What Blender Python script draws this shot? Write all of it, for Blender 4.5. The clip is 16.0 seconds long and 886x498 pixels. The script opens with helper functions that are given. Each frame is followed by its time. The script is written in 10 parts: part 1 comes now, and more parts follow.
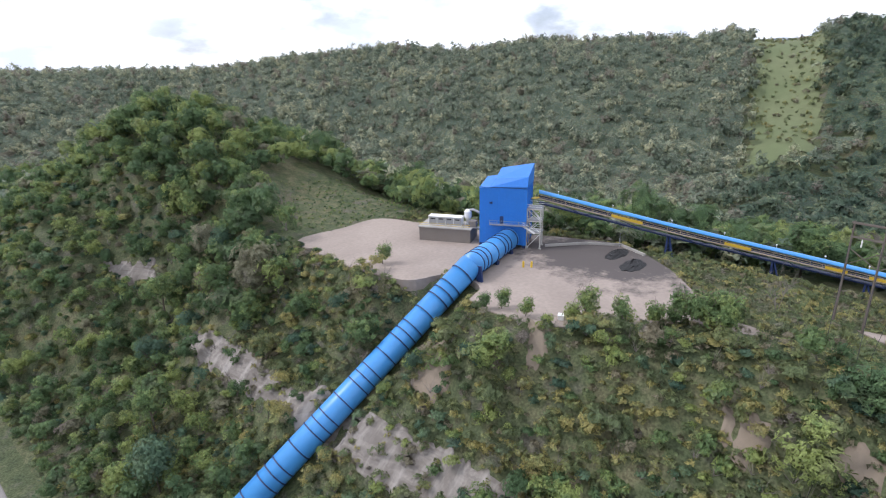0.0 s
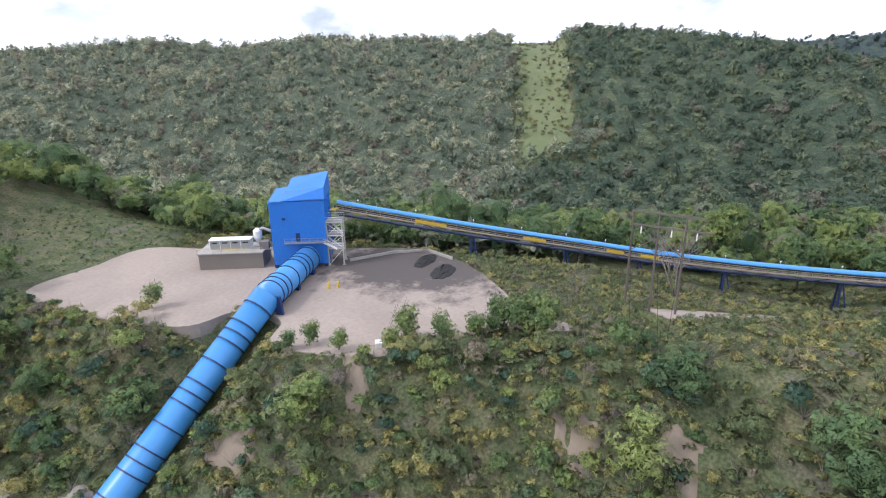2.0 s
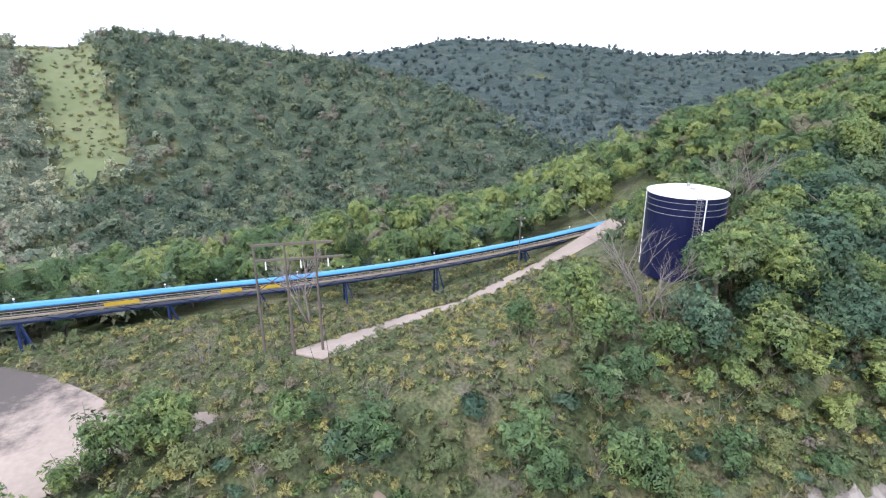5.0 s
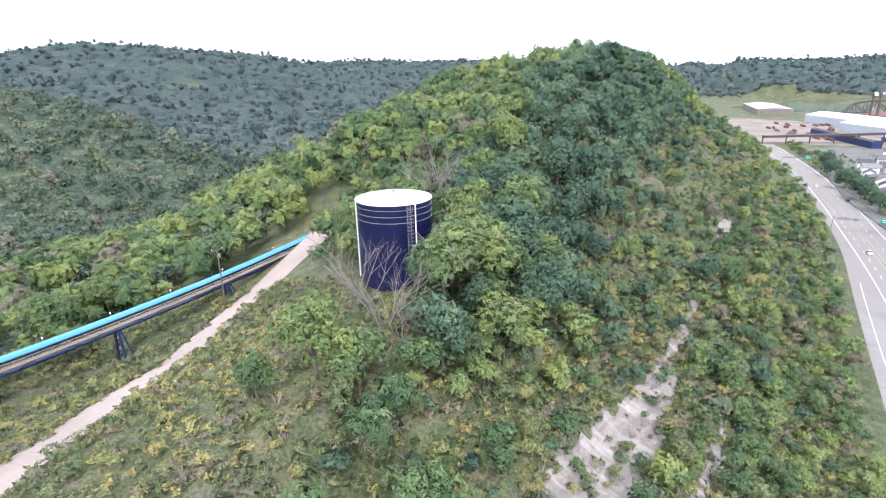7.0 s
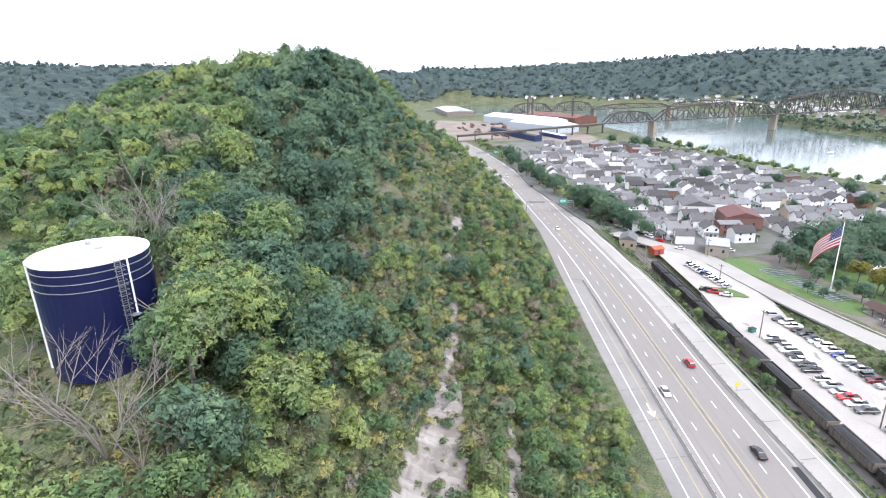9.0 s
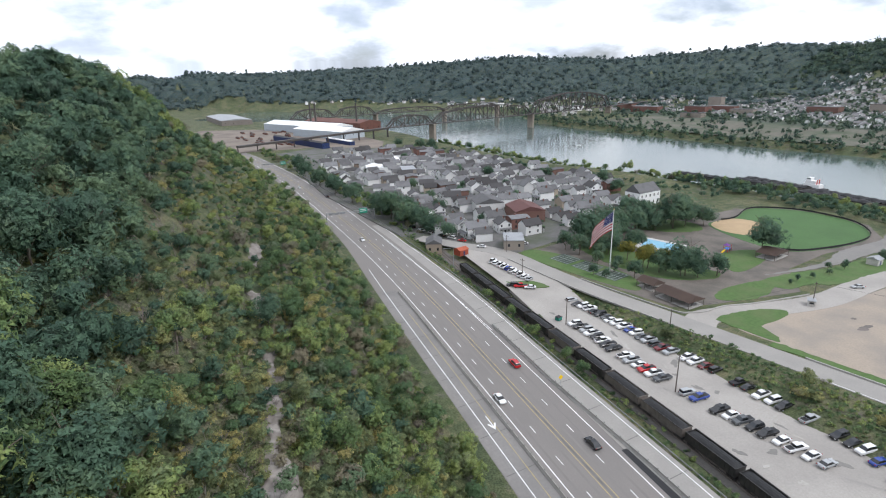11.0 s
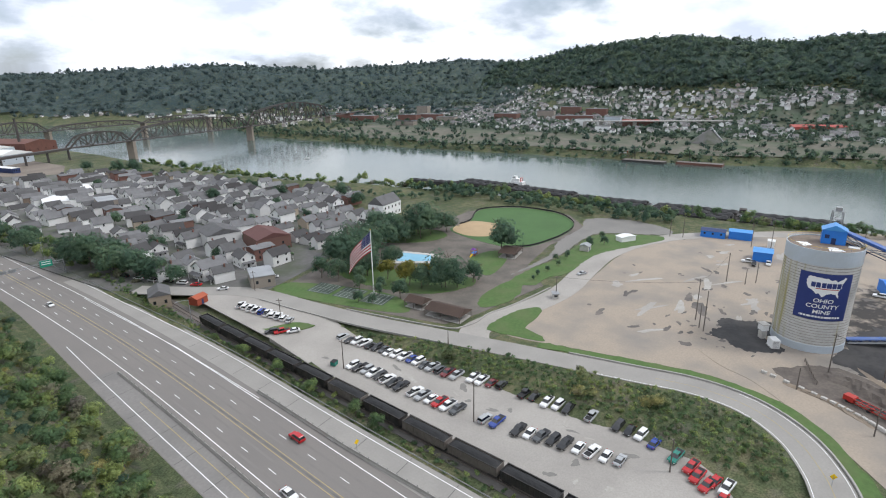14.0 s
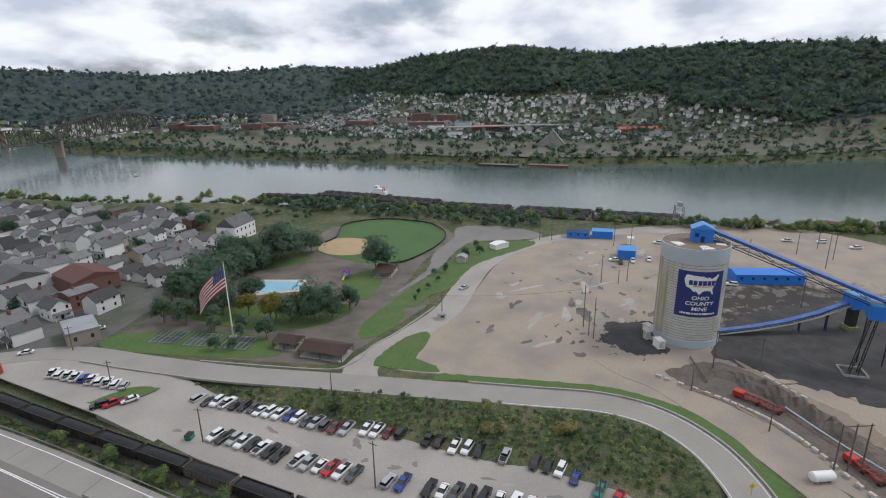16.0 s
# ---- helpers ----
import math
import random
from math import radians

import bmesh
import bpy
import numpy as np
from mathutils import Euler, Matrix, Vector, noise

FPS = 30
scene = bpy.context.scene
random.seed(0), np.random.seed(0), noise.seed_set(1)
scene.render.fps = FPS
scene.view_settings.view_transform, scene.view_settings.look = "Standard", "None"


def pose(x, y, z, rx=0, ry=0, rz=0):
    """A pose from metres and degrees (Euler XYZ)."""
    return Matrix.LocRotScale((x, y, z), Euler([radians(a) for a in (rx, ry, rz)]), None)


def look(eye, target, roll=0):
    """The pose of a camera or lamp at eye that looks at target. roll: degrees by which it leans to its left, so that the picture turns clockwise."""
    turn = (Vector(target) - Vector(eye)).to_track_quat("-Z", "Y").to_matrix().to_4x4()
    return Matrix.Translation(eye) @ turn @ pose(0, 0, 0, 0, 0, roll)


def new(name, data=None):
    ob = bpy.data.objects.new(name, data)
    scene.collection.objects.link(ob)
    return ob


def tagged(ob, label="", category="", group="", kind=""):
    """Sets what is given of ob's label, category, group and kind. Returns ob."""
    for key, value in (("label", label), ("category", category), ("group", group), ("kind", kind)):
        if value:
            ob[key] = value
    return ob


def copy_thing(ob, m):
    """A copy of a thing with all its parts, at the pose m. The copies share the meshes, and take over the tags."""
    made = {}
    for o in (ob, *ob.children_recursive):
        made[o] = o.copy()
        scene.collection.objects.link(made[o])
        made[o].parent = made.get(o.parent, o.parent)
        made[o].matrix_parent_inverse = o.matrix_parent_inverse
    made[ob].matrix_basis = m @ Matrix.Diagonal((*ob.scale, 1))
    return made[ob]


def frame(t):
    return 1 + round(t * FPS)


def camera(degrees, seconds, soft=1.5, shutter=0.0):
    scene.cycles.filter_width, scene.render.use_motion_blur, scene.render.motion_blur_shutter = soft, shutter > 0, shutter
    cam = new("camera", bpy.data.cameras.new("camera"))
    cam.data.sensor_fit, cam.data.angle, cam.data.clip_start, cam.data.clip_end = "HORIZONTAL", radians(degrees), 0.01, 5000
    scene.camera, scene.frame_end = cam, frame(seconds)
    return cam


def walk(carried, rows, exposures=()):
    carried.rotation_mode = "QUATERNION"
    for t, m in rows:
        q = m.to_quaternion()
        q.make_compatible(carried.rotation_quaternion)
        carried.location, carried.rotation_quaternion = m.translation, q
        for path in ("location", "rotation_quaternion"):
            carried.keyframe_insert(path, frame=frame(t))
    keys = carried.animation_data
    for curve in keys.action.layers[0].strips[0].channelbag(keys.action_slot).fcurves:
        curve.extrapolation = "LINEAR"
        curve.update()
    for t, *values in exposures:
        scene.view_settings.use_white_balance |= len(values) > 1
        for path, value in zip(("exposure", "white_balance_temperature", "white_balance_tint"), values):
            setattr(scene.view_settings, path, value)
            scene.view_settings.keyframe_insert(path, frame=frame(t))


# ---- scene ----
cam = camera(78.95, 16.0, 1.1)
PATH = [
    (0, (-0.80, 3.50, 83.63), (-72.17, -59.23, 52.47), -1.06),
    (0.5, (-2.92, 1.94, 83.56), (-77.93, -56.32, 52.28), -1.03),
    (1, (-5.48, 0.18, 83.31), (-84.71, -52.14, 51.93), -1.00),
    (1.5, (-8.41, -1.46, 83.24), (-93.36, -43.71, 51.63), -0.97),
    (2, (-11.48, -3.32, 83.13), (-100.98, -34.76, 51.48), -0.79),
    (2.5, (-14.75, -4.67, 83.01), (-107.05, -26.55, 51.35), -0.68),
    (3, (-18.00, -5.90, 82.76), (-112.49, -14.73, 51.22), -0.49),
    (3.5, (-21.41, -6.97, 82.55), (-116.21, -1.26, 51.24), -0.17),
    (4, (-24.78, -7.74, 82.37), (-118.34, 8.98, 51.28), 0.02),
    (4.2, (-26.08, -7.83, 82.33), (-118.91, 12.70, 51.32), 0.09),
    (6.3, (-37.01, -6.78, 83.14), (-102.16, 62.67, 52.61), -1.42),
    (6.5, (-38.31, -6.24, 83.11), (-99.68, 66.60, 52.64), -1.40),
    (7, (-40.99, -4.17, 82.98), (-91.66, 76.49, 52.55), -1.37),
    (7.5, (-43.62, -1.88, 83.12), (-82.41, 85.10, 52.60), -1.38),
    (8, (-46.05, 0.87, 82.90), (-73.74, 92.04, 52.55), -1.37),
    (8.5, (-48.43, 3.95, 83.09), (-64.58, 97.84, 52.69), -1.27),
    (9, (-50.36, 7.46, 83.07), (-54.62, 102.63, 52.68), -1.33),
    (9.5, (-51.77, 11.07, 83.09), (-46.61, 106.22, 52.77), -1.30),
    (10, (-52.93, 15.20, 83.19), (-38.95, 109.47, 52.90), -1.39),
    (10.2, (-53.13, 16.86, 83.15), (-35.67, 110.56, 52.90), -1.48),
    (12.3, (-51.00, 34.32, 84.88), (1.19, 113.91, 54.17), -1.15),
    (12.5, (-50.70, 36.07, 84.98), (3.23, 114.52, 54.37), -1.13),
    (13, (-49.41, 40.29, 85.00), (7.21, 116.91, 54.60), -1.12),
    (13.5, (-47.78, 44.55, 84.80), (18.06, 113.54, 54.69), -0.96),
    (14, (-45.44, 49.26, 84.60), (26.31, 112.16, 54.68), -0.94),
    (14.5, (-42.36, 53.65, 84.55), (33.75, 111.28, 54.77), -1.07),
    (15, (-38.99, 58.31, 84.31), (44.82, 104.11, 54.67), -1.00),
    (15.5, (-35.54, 62.68, 83.82), (50.24, 104.91, 54.53), -0.96),
    (16, (-31.38, 66.89, 83.71), (54.88, 108.27, 54.59), -0.92),
]
EXPOSURE = [(0, 0.46, 6250, 15), (1.5, 0.5, 6250, 15), (2.5, 0.76, 6250, 16), (3.5, 1.06, 6150, 16), (4.2, 1.06, 6150, 16), (6.3, 1.25, 6150, 18), (7.5, 1.5, 6150, 18), (9, 1.32, 6200, 15), (10.2, 0.72, 6250, 12), (12.3, 0.02, 6300, 11), (13.2, 0.1, 6350, 10), (14.5, 0.25, 6400, 10), (15.5, -0.1, 6450, 11), (16, -0.25, 6450, 11)]
walk(cam, [(t, look(eye, target, roll)) for t, eye, target, roll in PATH], EXPOSURE)

# world and sun
world = bpy.data.worlds.new("sky")
scene.world = world
world.use_nodes = True
wn, wl = world.node_tree.nodes, world.node_tree.links
wn.clear()
SUN_EL, SUN_AZ = 50.0, 142.0          # degrees; azimuth clockwise from +y
w_out = wn.new("ShaderNodeOutputWorld")
w_bg = wn.new("ShaderNodeBackground")
w_sky = wn.new("ShaderNodeTexSky")
w_sky.sky_type, w_sky.sun_disc = "NISHITA", False
w_sky.sun_elevation, w_sky.sun_rotation = radians(SUN_EL), radians(SUN_AZ)
w_sky.altitude, w_sky.dust_density = 250, 2.5
w_tc = wn.new("ShaderNodeTexCoord")
w_sep = wn.new("ShaderNodeSeparateXYZ")
wl.new(w_tc.outputs["Generated"], w_sep.inputs[0])
# clouds lie on a flat layer: the direction is divided by its height
w_zz = wn.new("ShaderNodeMath"); w_zz.operation = "ADD"; w_zz.inputs[1].default_value = 0.38
w_zm = wn.new("ShaderNodeMath"); w_zm.operation = "MAXIMUM"; w_zm.inputs[1].default_value = 0.03
wl.new(w_sep.outputs[2], w_zm.inputs[0]); wl.new(w_zm.outputs[0], w_zz.inputs[0])
w_dx = wn.new("ShaderNodeMath"); w_dx.operation = "DIVIDE"
w_dy = wn.new("ShaderNodeMath"); w_dy.operation = "DIVIDE"
wl.new(w_sep.outputs[0], w_dx.inputs[0]); wl.new(w_zz.outputs[0], w_dx.inputs[1])
wl.new(w_sep.outputs[1], w_dy.inputs[0]); wl.new(w_zz.outputs[0], w_dy.inputs[1])
w_cmb = wn.new("ShaderNodeCombineXYZ")
wl.new(w_dx.outputs[0], w_cmb.inputs[0]); wl.new(w_dy.outputs[0], w_cmb.inputs[1])
w_n = wn.new("ShaderNodeTexNoise")
w_n.inputs["Scale"].default_value, w_n.inputs["Detail"].default_value, w_n.inputs["Roughness"].default_value = 1.6, 7, 0.55
wl.new(w_cmb.outputs[0], w_n.inputs["Vector"])
w_cov = wn.new("ShaderNodeValToRGB")
w_cov.color_ramp.elements[0].position, w_cov.color_ramp.elements[1].position = 0.28, 0.46
wl.new(w_n.outputs["Fac"], w_cov.inputs[0])
w_n2 = wn.new("ShaderNodeTexNoise")
w_n2.inputs["Scale"].default_value, w_n2.inputs["Detail"].default_value = 3.2, 6
wl.new(w_cmb.outputs[0], w_n2.inputs["Vector"])
w_shade = wn.new("ShaderNodeValToRGB")
w_shade.color_ramp.elements[0].position, w_shade.color_ramp.elements[1].position = 0.36, 0.58
w_shade.color_ramp.elements[0].color = (6.6, 7.3, 8.6, 1)
w_shade.color_ramp.elements[1].color = (11.3, 11.7, 12.3, 1)
wl.new(w_n2.outputs["Fac"], w_shade.inputs[0])
w_mix = wn.new("ShaderNodeMix"); w_mix.data_type = "RGBA"
wl.new(w_cov.outputs[0], w_mix.inputs["Factor"])
wl.new(w_sky.outputs[0], w_mix.inputs["A"])
wl.new(w_shade.outputs[0], w_mix.inputs["B"])
wl.new(w_mix.outputs["Result"], w_bg.inputs[0])
w_bg.inputs[1].default_value = 0.10
wl.new(w_bg.outputs[0], w_out.inputs[0])

sun_data = bpy.data.lights.new("sun", "SUN")
sun_data.energy, sun_data.angle, sun_data.color = 1.5, radians(10), (1.0, 0.97, 0.93)
sun = new("sun", sun_data)
sun.matrix_world = look((0, 0, 0), (-math.sin(radians(SUN_AZ)) * math.cos(radians(SUN_EL)), -math.cos(radians(SUN_AZ)) * math.cos(radians(SUN_EL)), -math.sin(radians(SUN_EL))))

# ---- materials ----
def mat(name, base, rough=0.85, metal=0.0, grain=8.0, vary=0.25, bump=0.0, big=0.15, vary2=0.15, dark=None, per="", pv=0.0, tint=None, spec=0.5):
    """A surface with two scales of variation. per: 'ob' or 'island' gives each piece its own value (pv)."""
    m = bpy.data.materials.new(name)
    m.use_nodes = True
    n, l = m.node_tree.nodes, m.node_tree.links
    b = n["Principled BSDF"]
    b.inputs["Roughness"].default_value, b.inputs["Metallic"].default_value = rough, metal
    b.inputs["Specular IOR Level"].default_value = spec
    tc = n.new("ShaderNodeNewGeometry")
    f1, f2 = n.new("ShaderNodeTexNoise"), n.new("ShaderNodeTexNoise")
    f1.inputs["Scale"].default_value, f1.inputs["Detail"].default_value = grain, 4
    f2.inputs["Scale"].default_value, f2.inputs["Detail"].default_value = big, 5
    l.new(tc.outputs["Position"], f1.inputs["Vector"]); l.new(tc.outputs["Position"], f2.inputs["Vector"])
    c1 = n.new("ShaderNodeMix"); c1.data_type = "RGBA"
    lo = [max(0, v * (1 - vary)) for v in base]; hi = [min(1, v * (1 + vary)) for v in base]
    c1.inputs["A"].default_value, c1.inputs["B"].default_value = (*lo, 1), (*hi, 1)
    l.new(f1.outputs["Fac"], c1.inputs["Factor"])
    c2 = n.new("ShaderNodeMix"); c2.data_type = "RGBA"
    r = n.new("ShaderNodeValToRGB")
    r.color_ramp.elements[0].position, r.color_ramp.elements[1].position = 0.42, 0.68
    l.new(f2.outputs["Fac"], r.inputs[0])
    s = n.new("ShaderNodeMath"); s.operation = "MULTIPLY"; s.inputs[1].default_value = vary2
    l.new(r.outputs[0], s.inputs[0]); l.new(s.outputs[0], c2.inputs["Factor"])
    l.new(c1.outputs["Result"], c2.inputs["A"])
    c2.inputs["B"].default_value = (*(dark or [v * 0.4 for v in base]), 1)
    last = c2.outputs["Result"]
    if per:
        if per == "ob":
            rnd = n.new("ShaderNodeObjectInfo").outputs["Random"]
        else:
            rnd = tc.outputs["Random Per Island"]
        c3 = n.new("ShaderNodeMix"); c3.data_type, c3.blend_type = "RGBA", "MIX"
        c3.inputs["B"].default_value = (*(tint or [v * 0.5 for v in base]), 1)
        k = n.new("ShaderNodeMath"); k.operation = "MULTIPLY"; k.inputs[1].default_value = pv
        l.new(rnd, k.inputs[0]); l.new(k.outputs[0], c3.inputs["Factor"]); l.new(last, c3.inputs["A"])
        last = c3.outputs["Result"]
    l.new(last, b.inputs["Base Color"])
    if bump:
        bp = n.new("ShaderNodeBump")
        bp.inputs["Strength"].default_value, bp.inputs["Distance"].default_value = bump, 0.05
        l.new(f1.outputs["Fac"], bp.inputs["Height"]); l.new(bp.outputs[0], b.inputs["Normal"])
    return m


def leaf_mat(name, a, b2, c, seed=0.0, fine=2.6, twig=0.5, crown=True, gaps=0.0, bare=0.0):
    """Foliage: three greens picked leaf by leaf and crown by crown, a little light through the leaf."""
    m = bpy.data.materials.new(name)
    m.use_nodes = True
    n, l = m.node_tree.nodes, m.node_tree.links
    b = n["Principled BSDF"]
    b.inputs["Roughness"].default_value = 0.7
    b.inputs["Specular IOR Level"].default_value = 0.25
    g = n.new("ShaderNodeNewGeometry")
    big = n.new("ShaderNodeTexNoise")
    big.inputs["Scale"].default_value, big.inputs["Detail"].default_value = 0.055, 4
    mp = n.new("ShaderNodeVectorMath"); mp.operation = "ADD"; mp.inputs[1].default_value = (seed, seed * 2, 0)
    l.new(g.outputs["Position"], mp.inputs[0]); l.new(mp.outputs[0], big.inputs["Vector"])
    mid = n.new("ShaderNodeTexNoise")
    mid.inputs["Scale"].default_value, mid.inputs["Detail"].default_value = 0.33, 2
    l.new(mp.outputs[0], mid.inputs["Vector"])
    ad = n.new("ShaderNodeMath"); ad.operation = "ADD"
    l.new(big.outputs["Fac"], ad.inputs[0]); l.new(mid.outputs["Fac"], ad.inputs[1])
    ad2 = n.new("ShaderNodeMath"); ad2.operation = "MULTIPLY_ADD"; ad2.inputs[1].default_value = 0.2 if crown else 0.35
    l.new(g.outputs["Random Per Island"], ad2.inputs[0]); l.new(ad.outputs[0], ad2.inputs[2])
    if crown:
        # each plant has a tone of its own
        tone = n.new("ShaderNodeAttribute"); tone.attribute_name = "tone"
        ad3 = n.new("ShaderNodeMath"); ad3.operation = "MULTIPLY_ADD"; ad3.inputs[1].default_value = 0.7
        l.new(tone.outputs["Fac"], ad3.inputs[0]); l.new(ad2.outputs[0], ad3.inputs[2])
        ad2 = n.new("ShaderNodeMath"); ad2.operation = "SUBTRACT"; ad2.inputs[1].default_value = 0.275
        l.new(ad3.outputs[0], ad2.inputs[0])
    ramp = n.new("ShaderNodeValToRGB")
    e = ramp.color_ramp.elements
    e[0].position, e[0].color = 0.41, (*a, 1)
    e[1].position, e[1].color = 0.67, (*c, 1)
    k = e.new(0.55); k.color = (*b2, 1)
    sc = n.new("ShaderNodeMath"); sc.operation = "MULTIPLY"; sc.inputs[1].default_value = 0.46
    l.new(ad2.outputs[0], sc.inputs[0]); l.new(sc.outputs[0], ramp.inputs[0])
    # bare grey twigs in places, and single small leaves
    tw = n.new("ShaderNodeTexNoise"); tw.inputs["Scale"].default_value, tw.inputs["Detail"].default_value = 0.16, 6
    l.new(mp.outputs[0], tw.inputs["Vector"])
    tr2 = n.new("ShaderNodeValToRGB"); tr2.color_ramp.elements[0].position, tr2.color_ramp.elements[1].position = 0.56, 0.70
    l.new(tw.outputs["Fac"], tr2.inputs[0])
    tm = n.new("ShaderNodeMath"); tm.operation = "MULTIPLY"; tm.inputs[1].default_value = twig
    l.new(tr2.outputs[0], tm.inputs[0])
    if crown and bare:
        # some plants stand bare and grey-brown
        gb = n.new("ShaderNodeMath"); gb.operation = "GREATER_THAN"; gb.inputs[1].default_value = 1 - bare
        l.new(tone.outputs["Fac"], gb.inputs[0])
        gm = n.new("ShaderNodeMath"); gm.operation = "MULTIPLY_ADD"; gm.inputs[1].default_value = 0.75; gm.use_clamp = True
        l.new(gb.outputs[0], gm.inputs[0]); l.new(tm.outputs[0], gm.inputs[2])
        tm = gm
    c1 = n.new("ShaderNodeMix"); c1.data_type = "RGBA"; c1.inputs["B"].default_value = (0.185, 0.165, 0.14, 1)
    l.new(tm.outputs[0], c1.inputs["Factor"]); l.new(ramp.outputs[0], c1.inputs["A"])
    fn = n.new("ShaderNodeTexNoise"); fn.inputs["Scale"].default_value, fn.inputs["Detail"].default_value = fine, 2
    l.new(mp.outputs[0], fn.inputs["Vector"])
    fr = n.new("ShaderNodeMapRange"); fr.inputs[1].default_value, fr.inputs[2].default_value, fr.inputs[3].default_value, fr.inputs[4].default_value = 0.34, 0.66, 0.68, 1.34
    l.new(fn.outputs["Fac"], fr.inputs[0])
    c2 = n.new("ShaderNodeMix"); c2.data_type, c2.blend_type = "RGBA", "MULTIPLY"; c2.inputs["Factor"].default_value = 1.0
    l.new(c1.outputs["Result"], c2.inputs["A"]); l.new(fr.outputs[0], c2.inputs["B"])
    col = c2.outputs["Result"]
    bp = n.new("ShaderNodeBump"); bp.inputs["Strength"].default_value, bp.inputs["Distance"].default_value = 0.4, 0.4 / fine
    l.new(fn.outputs["Fac"], bp.inputs["Height"]); l.new(bp.outputs[0], b.inputs["Normal"])
    if crown:
        # leaves take most of their shading from the roundness of the crown
        at = n.new("ShaderNodeAttribute"); at.attribute_name = "crown_normal"
        vt = n.new("ShaderNodeVectorTransform"); vt.vector_type, vt.convert_from, vt.convert_to = "NORMAL", "OBJECT", "WORLD"
        l.new(at.outputs["Vector"], vt.inputs[0]); l.new(vt.outputs[0], bp.inputs["Normal"])
    l.new(col, b.inputs["Base Color"])
    tr = n.new("ShaderNodeBsdfTranslucent")
    l.new(col, tr.inputs["Color"])
    mx = n.new("ShaderNodeMixShader"); mx.inputs[0].default_value = 0.38
    l.new(b.outputs[0], mx.inputs[1]); l.new(tr.outputs[0], mx.inputs[2])
    last = mx.outputs[0]
    if gaps:
        # daylight between the single leaves of a spray
        hn = n.new("ShaderNodeTexNoise"); hn.inputs["Scale"].default_value, hn.inputs["Detail"].default_value = fine * 1.5, 1
        l.new(mp.outputs[0], hn.inputs["Vector"])
        gt = n.new("ShaderNodeMath"); gt.operation = "GREATER_THAN"; gt.inputs[1].default_value = gaps
        l.new(hn.outputs["Fac"], gt.inputs[0])
        op, ms = n.new("ShaderNodeBsdfTransparent"), n.new("ShaderNodeMixShader")
        l.new(gt.outputs[0], ms.inputs[0]); l.new(op.outputs[0], ms.inputs[1]); l.new(last, ms.inputs[2])
        last = ms.outputs[0]
    l.new(last, n["Material Output"].inputs["Surface"])
    return m


M_BLUE = mat("blue sheet steel", (0.018, 0.175, 0.60), 0.5, grain=1.5, vary=0.10, big=0.25, vary2=0.12, dark=(0.02, 0.10, 0.33))
M_TUBE = mat("sky blue painted steel", (0.06, 0.27, 0.62), 0.38, grain=1.2, vary=0.10, big=0.3, vary2=0.15, dark=(0.05, 0.19, 0.42))
M_NAVY = mat("navy enamel", (0.0075, 0.010, 0.048), 0.3, grain=2, vary=0.2, vary2=0.1)
M_DKBLUE = mat("dark blue steel", (0.012, 0.03, 0.11), 0.55, grain=3, vary=0.3, vary2=0.3)
M_TANRAIL = mat("dusty tan painted steel", (0.34, 0.28, 0.21), 0.75, grain=4, vary=0.2, vary2=0.4)
M_STEEL = mat("galvanised steel", (0.36, 0.37, 0.38), 0.5, 0.6, grain=6, vary=0.2, vary2=0.3)
M_RUSTSTEEL = mat("brown bridge steel", (0.06, 0.052, 0.048), 0.75, grain=3, vary=0.3, vary2=0.3)
M_DARK = mat("dark rubber and shade steel", (0.018, 0.018, 0.02), 0.7, grain=5)
M_WHITE = mat("white paint", (0.75, 0.75, 0.74), 0.55, grain=3, vary=0.08, vary2=0.12, dark=(0.5, 0.49, 0.46))
M_YELLOW = mat("safety yellow paint", (0.62, 0.42, 0.04), 0.55, grain=4, vary=0.12)
M_CONC = mat("weathered concrete", (0.36, 0.345, 0.32), 0.9, grain=3, vary=0.2, big=0.4, vary2=0.35, dark=(0.2, 0.19, 0.17), bump=0.2)
M_CONCW = mat("dirty whitewashed concrete", (0.50, 0.48, 0.45), 0.9, grain=2, vary=0.2, big=0.4, vary2=0.5, dark=(0.27, 0.25, 0.22))
M_BLOCK = mat("grey brown block wall", (0.20, 0.175, 0.155), 0.9, grain=6, vary=0.2, vary2=0.2, bump=0.2)
M_ASPH = mat("worn highway surface", (0.196, 0.180, 0.167), 0.9, grain=3.0, vary=0.15, big=0.05, vary2=0.4, dark=(0.150, 0.140, 0.132), bump=0.1)
M_ASPH2 = mat("pale concrete road", (0.285, 0.270, 0.248), 0.92, grain=2.0, vary=0.15, big=0.09, vary2=0.35, dark=(0.19, 0.182, 0.172), bump=0.1)
M_ASPH3 = mat("patched grey concrete", (0.215, 0.203, 0.192), 0.92, grain=1.2, vary=0.2, big=0.07, vary2=0.6, dark=(0.155, 0.147, 0.14), bump=0.1)
M_WORN = mat("polished wheel lane", (0.172, 0.158, 0.147), 0.85, grain=0.35, vary=0.12, big=0.05, vary2=0.5, dark=(0.225, 0.21, 0.198))
M_STREET = mat("grey town street", (0.115, 0.111, 0.107), 0.92, grain=0.5, vary=0.3, big=0.07, vary2=0.9, dark=(0.062, 0.075, 0.042))
M_GRAVEL = mat("pale gravel", (0.34, 0.318, 0.290), 0.95, grain=2.5, vary=0.22, big=0.05, vary2=0.45, dark=(0.195, 0.18, 0.165), bump=0.3)
M_PINK = mat("pinkish crushed stone", (0.315, 0.262, 0.225), 0.95, grain=1.2, vary=0.22, big=0.07, vary2=0.5, dark=(0.20, 0.165, 0.145), bump=0.4)


